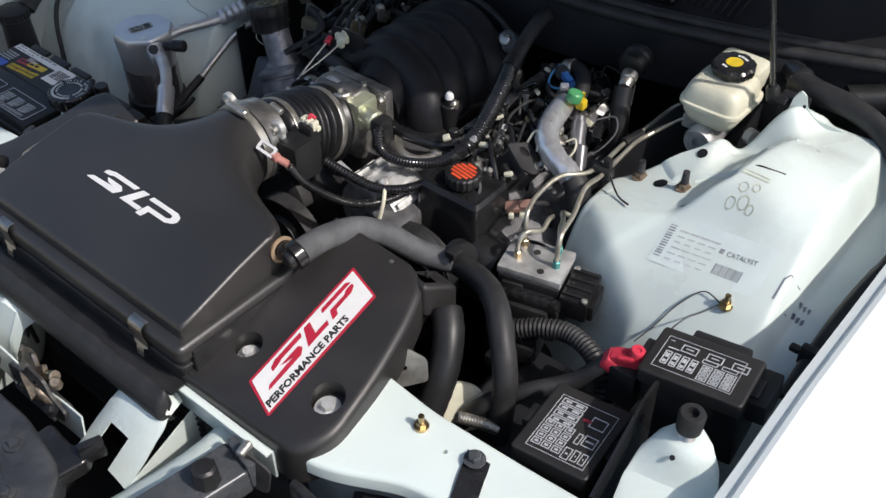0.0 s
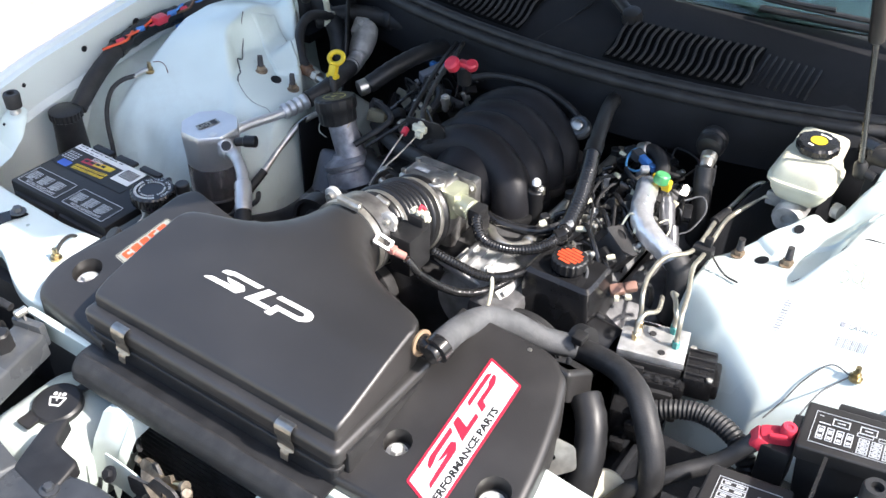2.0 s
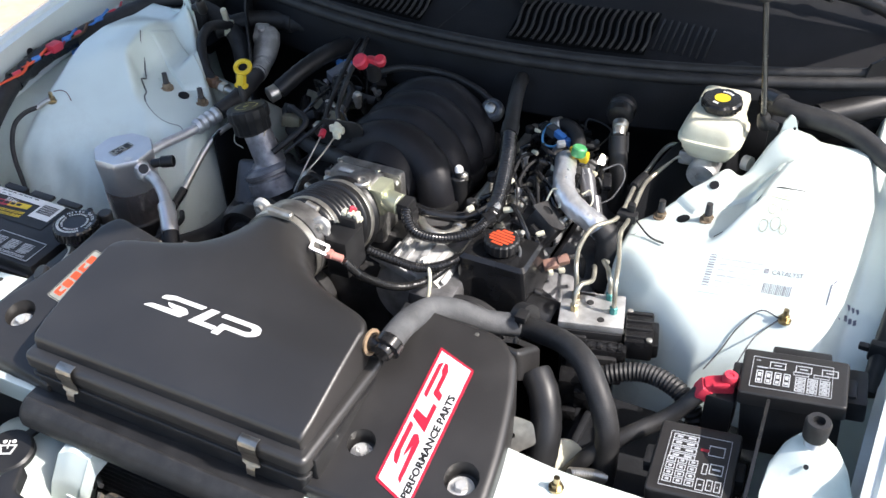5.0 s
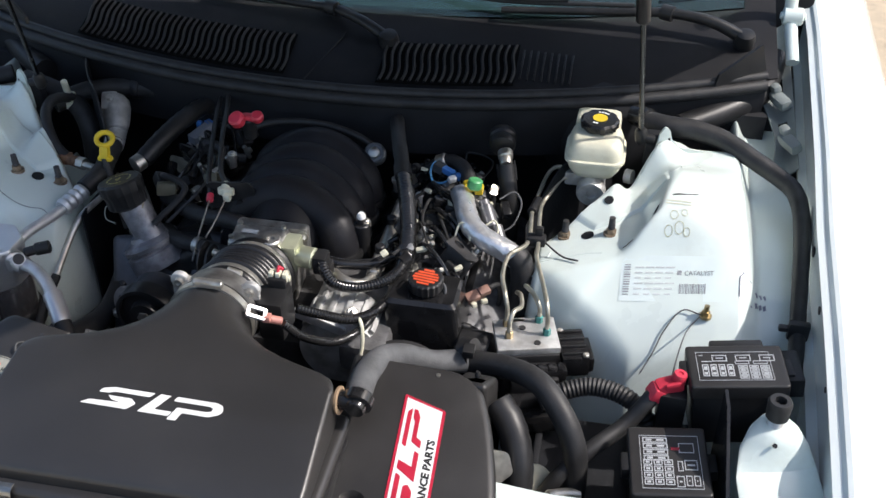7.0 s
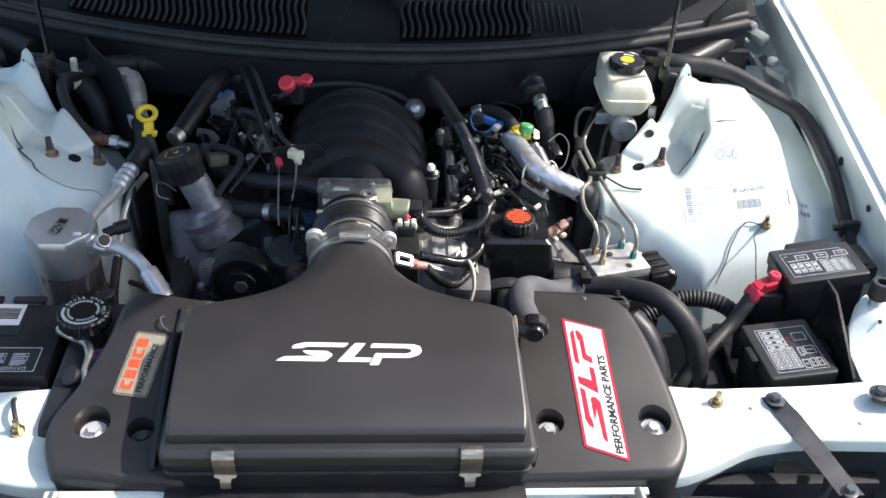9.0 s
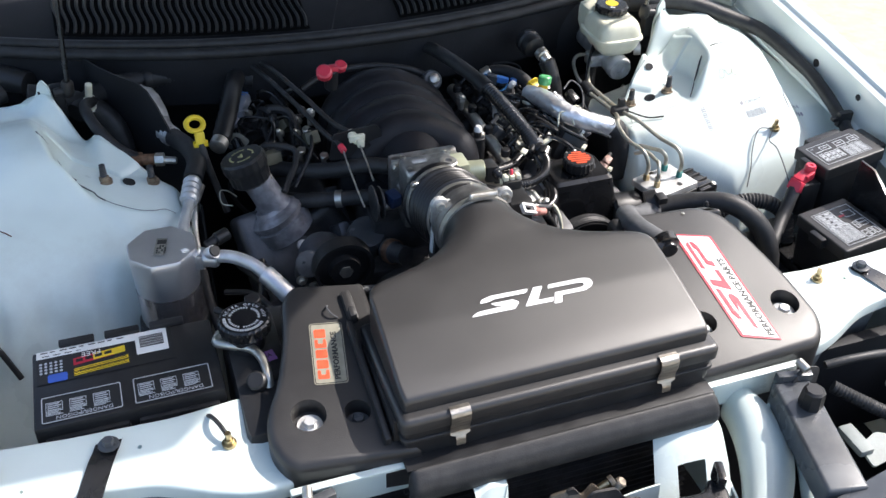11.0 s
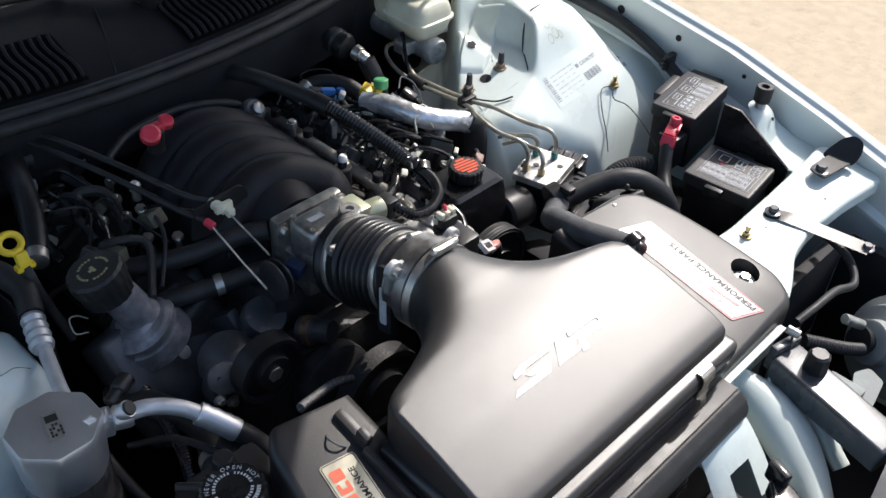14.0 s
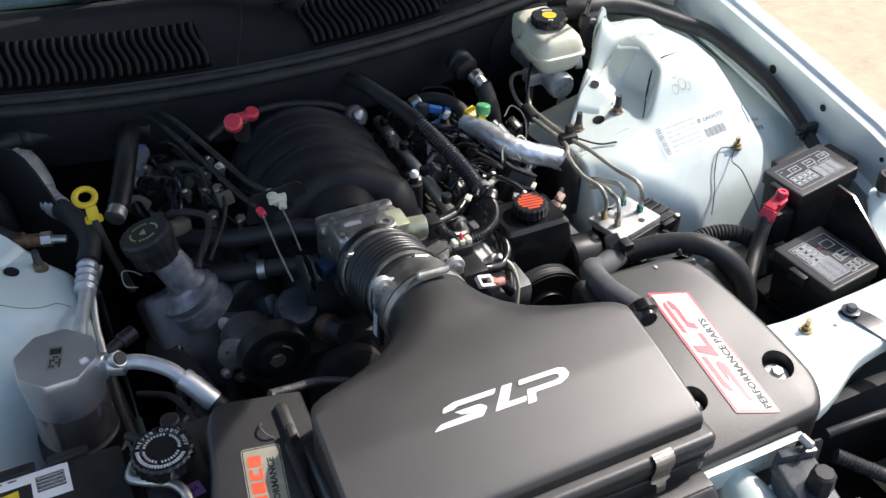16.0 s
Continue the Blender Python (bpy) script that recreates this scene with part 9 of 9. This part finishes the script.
for s, x in ((1, 0.364), (-1, -0.364)):
    solid("fascia_bolt", hexbolt((x, -0.222, 0.7725), (0, -0.1, 1), 0.0075, 0.014, 0.006), GREYMETAL, "dark bolt with washer on the white fascia", "bolt", "", "fascia bolts")
# black sheets painted in for the shade under the panel edges
solid("pit_wall_left", box((0.50, 0.055, 0.67), (0.34, 0.02, 0.20), 0.004), SHADEBLACK, "black sheet standing in for shade below the support panel", "wall", "structure")
solid("pit_wall_right", box((-0.50, 0.055, 0.67), (0.34, 0.02, 0.20), 0.004), SHADEBLACK, "black sheet standing in for shade below the support panel", "wall", "structure")
solid("radiator_fins", join(*[box((0, 0.006, 0.775 - 0.011 * k), (0.42, 0.006, 0.0022), 0) for k in range(18)]), DARK, "dark fins of the radiator core", "fins", "structure")

# ---- cowl grilles, wipers, struts ----
def slat_mesh():
    """One curved louvre of the cowl grille."""
    bm = grid(2, 8, lambda u, v: ((u - 0.5) * 0.0064 + 0.0035 * math.sin(2 * math.pi * v), -0.048 + 0.096 * v, 0.0035 * math.sin(math.pi * u) + 0.002))
    return thicken(bm, 0.003)


LOUVRE = mat("louvre_plastic", (0.020, 0.020, 0.022), 0.5, var=0.25, scale=30, bump=0.1, spec=0.25)
# near-black, painting the shade of slots that are not cut through
SLOTSHADE = mat("painted_slot_shade", (0.006, 0.006, 0.006), 0.9, var=0.1, bump=0.0, spec=0.05)
SLAT = finish(slat_mesh(), "slat", LOUVRE)
slope = math.degrees(math.atan(0.33))
for name, x0, x1, n, y0 in (("cowl_grille", -0.535, -0.112, 33, 0.0), ("cowl_grille", 0.070, 0.300, 18, 0.0)):
    gr = thing(name, "black louvred air intake grille in the cowl", "grille", ((x0 + x1) / 2, 0.93, 0.97), "cowl grilles", "structure")
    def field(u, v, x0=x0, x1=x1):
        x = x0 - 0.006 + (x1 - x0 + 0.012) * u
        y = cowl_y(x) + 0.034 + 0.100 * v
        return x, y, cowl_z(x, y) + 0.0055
    # sheet lying on the cowl, the slots' shade put into its colour
    part("recess", grid(24, 6, field), SLOTSHADE, gr)
    for k in range(n):
        x = x0 + (x1 - x0) * k / (n - 1)
        y = cowl_y(x) + 0.084
        o = new("slat", SLAT)
        o.parent = gr
        o.matrix_parent_inverse = Matrix.Translation(-gr.location)
        o.matrix_basis = Matrix.Translation((x, y, cowl_z(x, y) + 0.0065)) @ rot(slope, 0, 0)
    if x0 > 0:
        part("blank_louvre", join(*[box((0.315 + 0.0125 * k, cowl_y(0.35) + 0.080, cowl_z(0.315 + 0.0125 * k, cowl_y(0.35) + 0.080) + 0.005), (0.0035, 0.075, 0.003), 0.001, rot(slope)) for k in range(8)]), BLACK, gr)
for nm, pts, r in (("wiper", [(0.066, 1.000, 1.004), (0.01, 1.030, 1.022), (-0.057, 1.062, 1.030), (-0.13, 1.066, 1.034), (-0.30, 1.085, 1.044)], 0.0115), ("wiper", [(0.700, 1.085, 1.020), (0.64, 1.098, 1.042), (0.56, 1.105, 1.050), (0.45, 1.100, 1.046), (0.26, 1.088, 1.040)], 0.012)):
    w = thing(nm, "black wiper arm parked at the base of the windscreen", "wiper", pts[0], "wipers")
    part("arm", tube(pts, r, 12, r2=0.006), BLACK, w)
    part("pivot", lathe([(0.018, -0.02), (0.019, 0), (0.016, 0.012), (0, 0.016)], pts[0], (0, -0.3, 1), 24), BLACK, w)
    e = Vector(pts[-1])
    part("blade", tube([e + Vector((0.24, 0.022, 0.018)), e + Vector((0, 0.016, 0.012)), e + Vector((-0.22, 0.040, 0.020))], 0.0048, 8), RUBBER, w)
    part("blade_carrier", tube([e + Vector((0.12, 0.016, 0.022)), e + Vector((0.05, 0.008, 0.020)), e + Vector((-0.02, 0.012, 0.020)), e + Vector((-0.10, 0.022, 0.022))], 0.0042, 8), BLACK, w)
    part("collar", tube([Vector(pts[2]) + Vector((0.010, -0.004, 0.0)), Vector(pts[2]) + Vector((-0.010, 0.003, 0.001))], r * 1.18, 12, 3), BLACK, w)
for s in (1, -1):
    st_ = thing("gas_strut", "black gas strut with slim rod holding the bonnet open", "gas strut", (s * 0.532, 0.808, 0.955), "gas struts")
    b = Vector((s * 0.532, 0.808, 0.957))
    d = Vector((-0.09 * s, -0.285, 0.953)).normalized()
    part("rod", rod(b, b + d * 0.24, 0.0042), STRUTROD, st_, "slim dark polished rod")
    part("cylinder", rod(b + d * 0.235, b + d * 0.62, 0.0105), BLACK, st_)
    part("ball_end", join(lathe([(0.008, -0.012), (0.010, -0.008), (0.010, 0.012), (0.006, 0.018)], b, d, 20), rod(b + Vector((-s * 0.005, 0, 0)), b + Vector((s * 0.022, 0, -0.004)), 0.007)), BLACK, st_)
    solid("strut_bracket", box((s * 0.56, 0.822, 0.930), (0.04, 0.02, 0.06), 0.004), SHADEBLACK, "black bracket below the gas strut", "bracket", "structure")
    hg = thing("hood_hinge", "white bonnet hinge at the corner of the windscreen", "hinge", (s * 0.79, 1.16, 1.0), "bonnet hinges")
    part("arm", tube([(s * 0.792, 1.10, 0.975), (s * 0.785, 1.17, 1.03), (s * 0.775, 1.18, 1.10), (s * 0.75, 1.14, 1.16)], 0.012, 12), PAINT, hg)
    part("knuckle", join(rod((s * 0.77, 1.17, 1.035), (s * 0.805, 1.17, 1.035), 0.016), rod((s * 0.765, 1.17, 1.035), (s * 0.81, 1.17, 1.035), 0.007)), PAINT, hg)
    solid("cowl_end", join(slab([(0, 0), (0.12, 0.02), (0.10, 0.10), (0.02, 0.06)], 0.006, plane((s * 0.64, 0.975, 0.935), (s * 0.74, 1.03, 0.94), (s * 0.64, 0.98, 1.05)))), BLACK, "black plastic end piece of the cowl", "cowl end", "structure")
    solid("water_channel", tube([(s * 0.60, 0.93, 0.915), (s * 0.67, 0.98, 0.925), (s * 0.74, 1.05, 0.935), (s * 0.77, 1.15, 0.96)], 0.022, 14), BLACK, "black water channel below the cowl end", "channel", "structure")
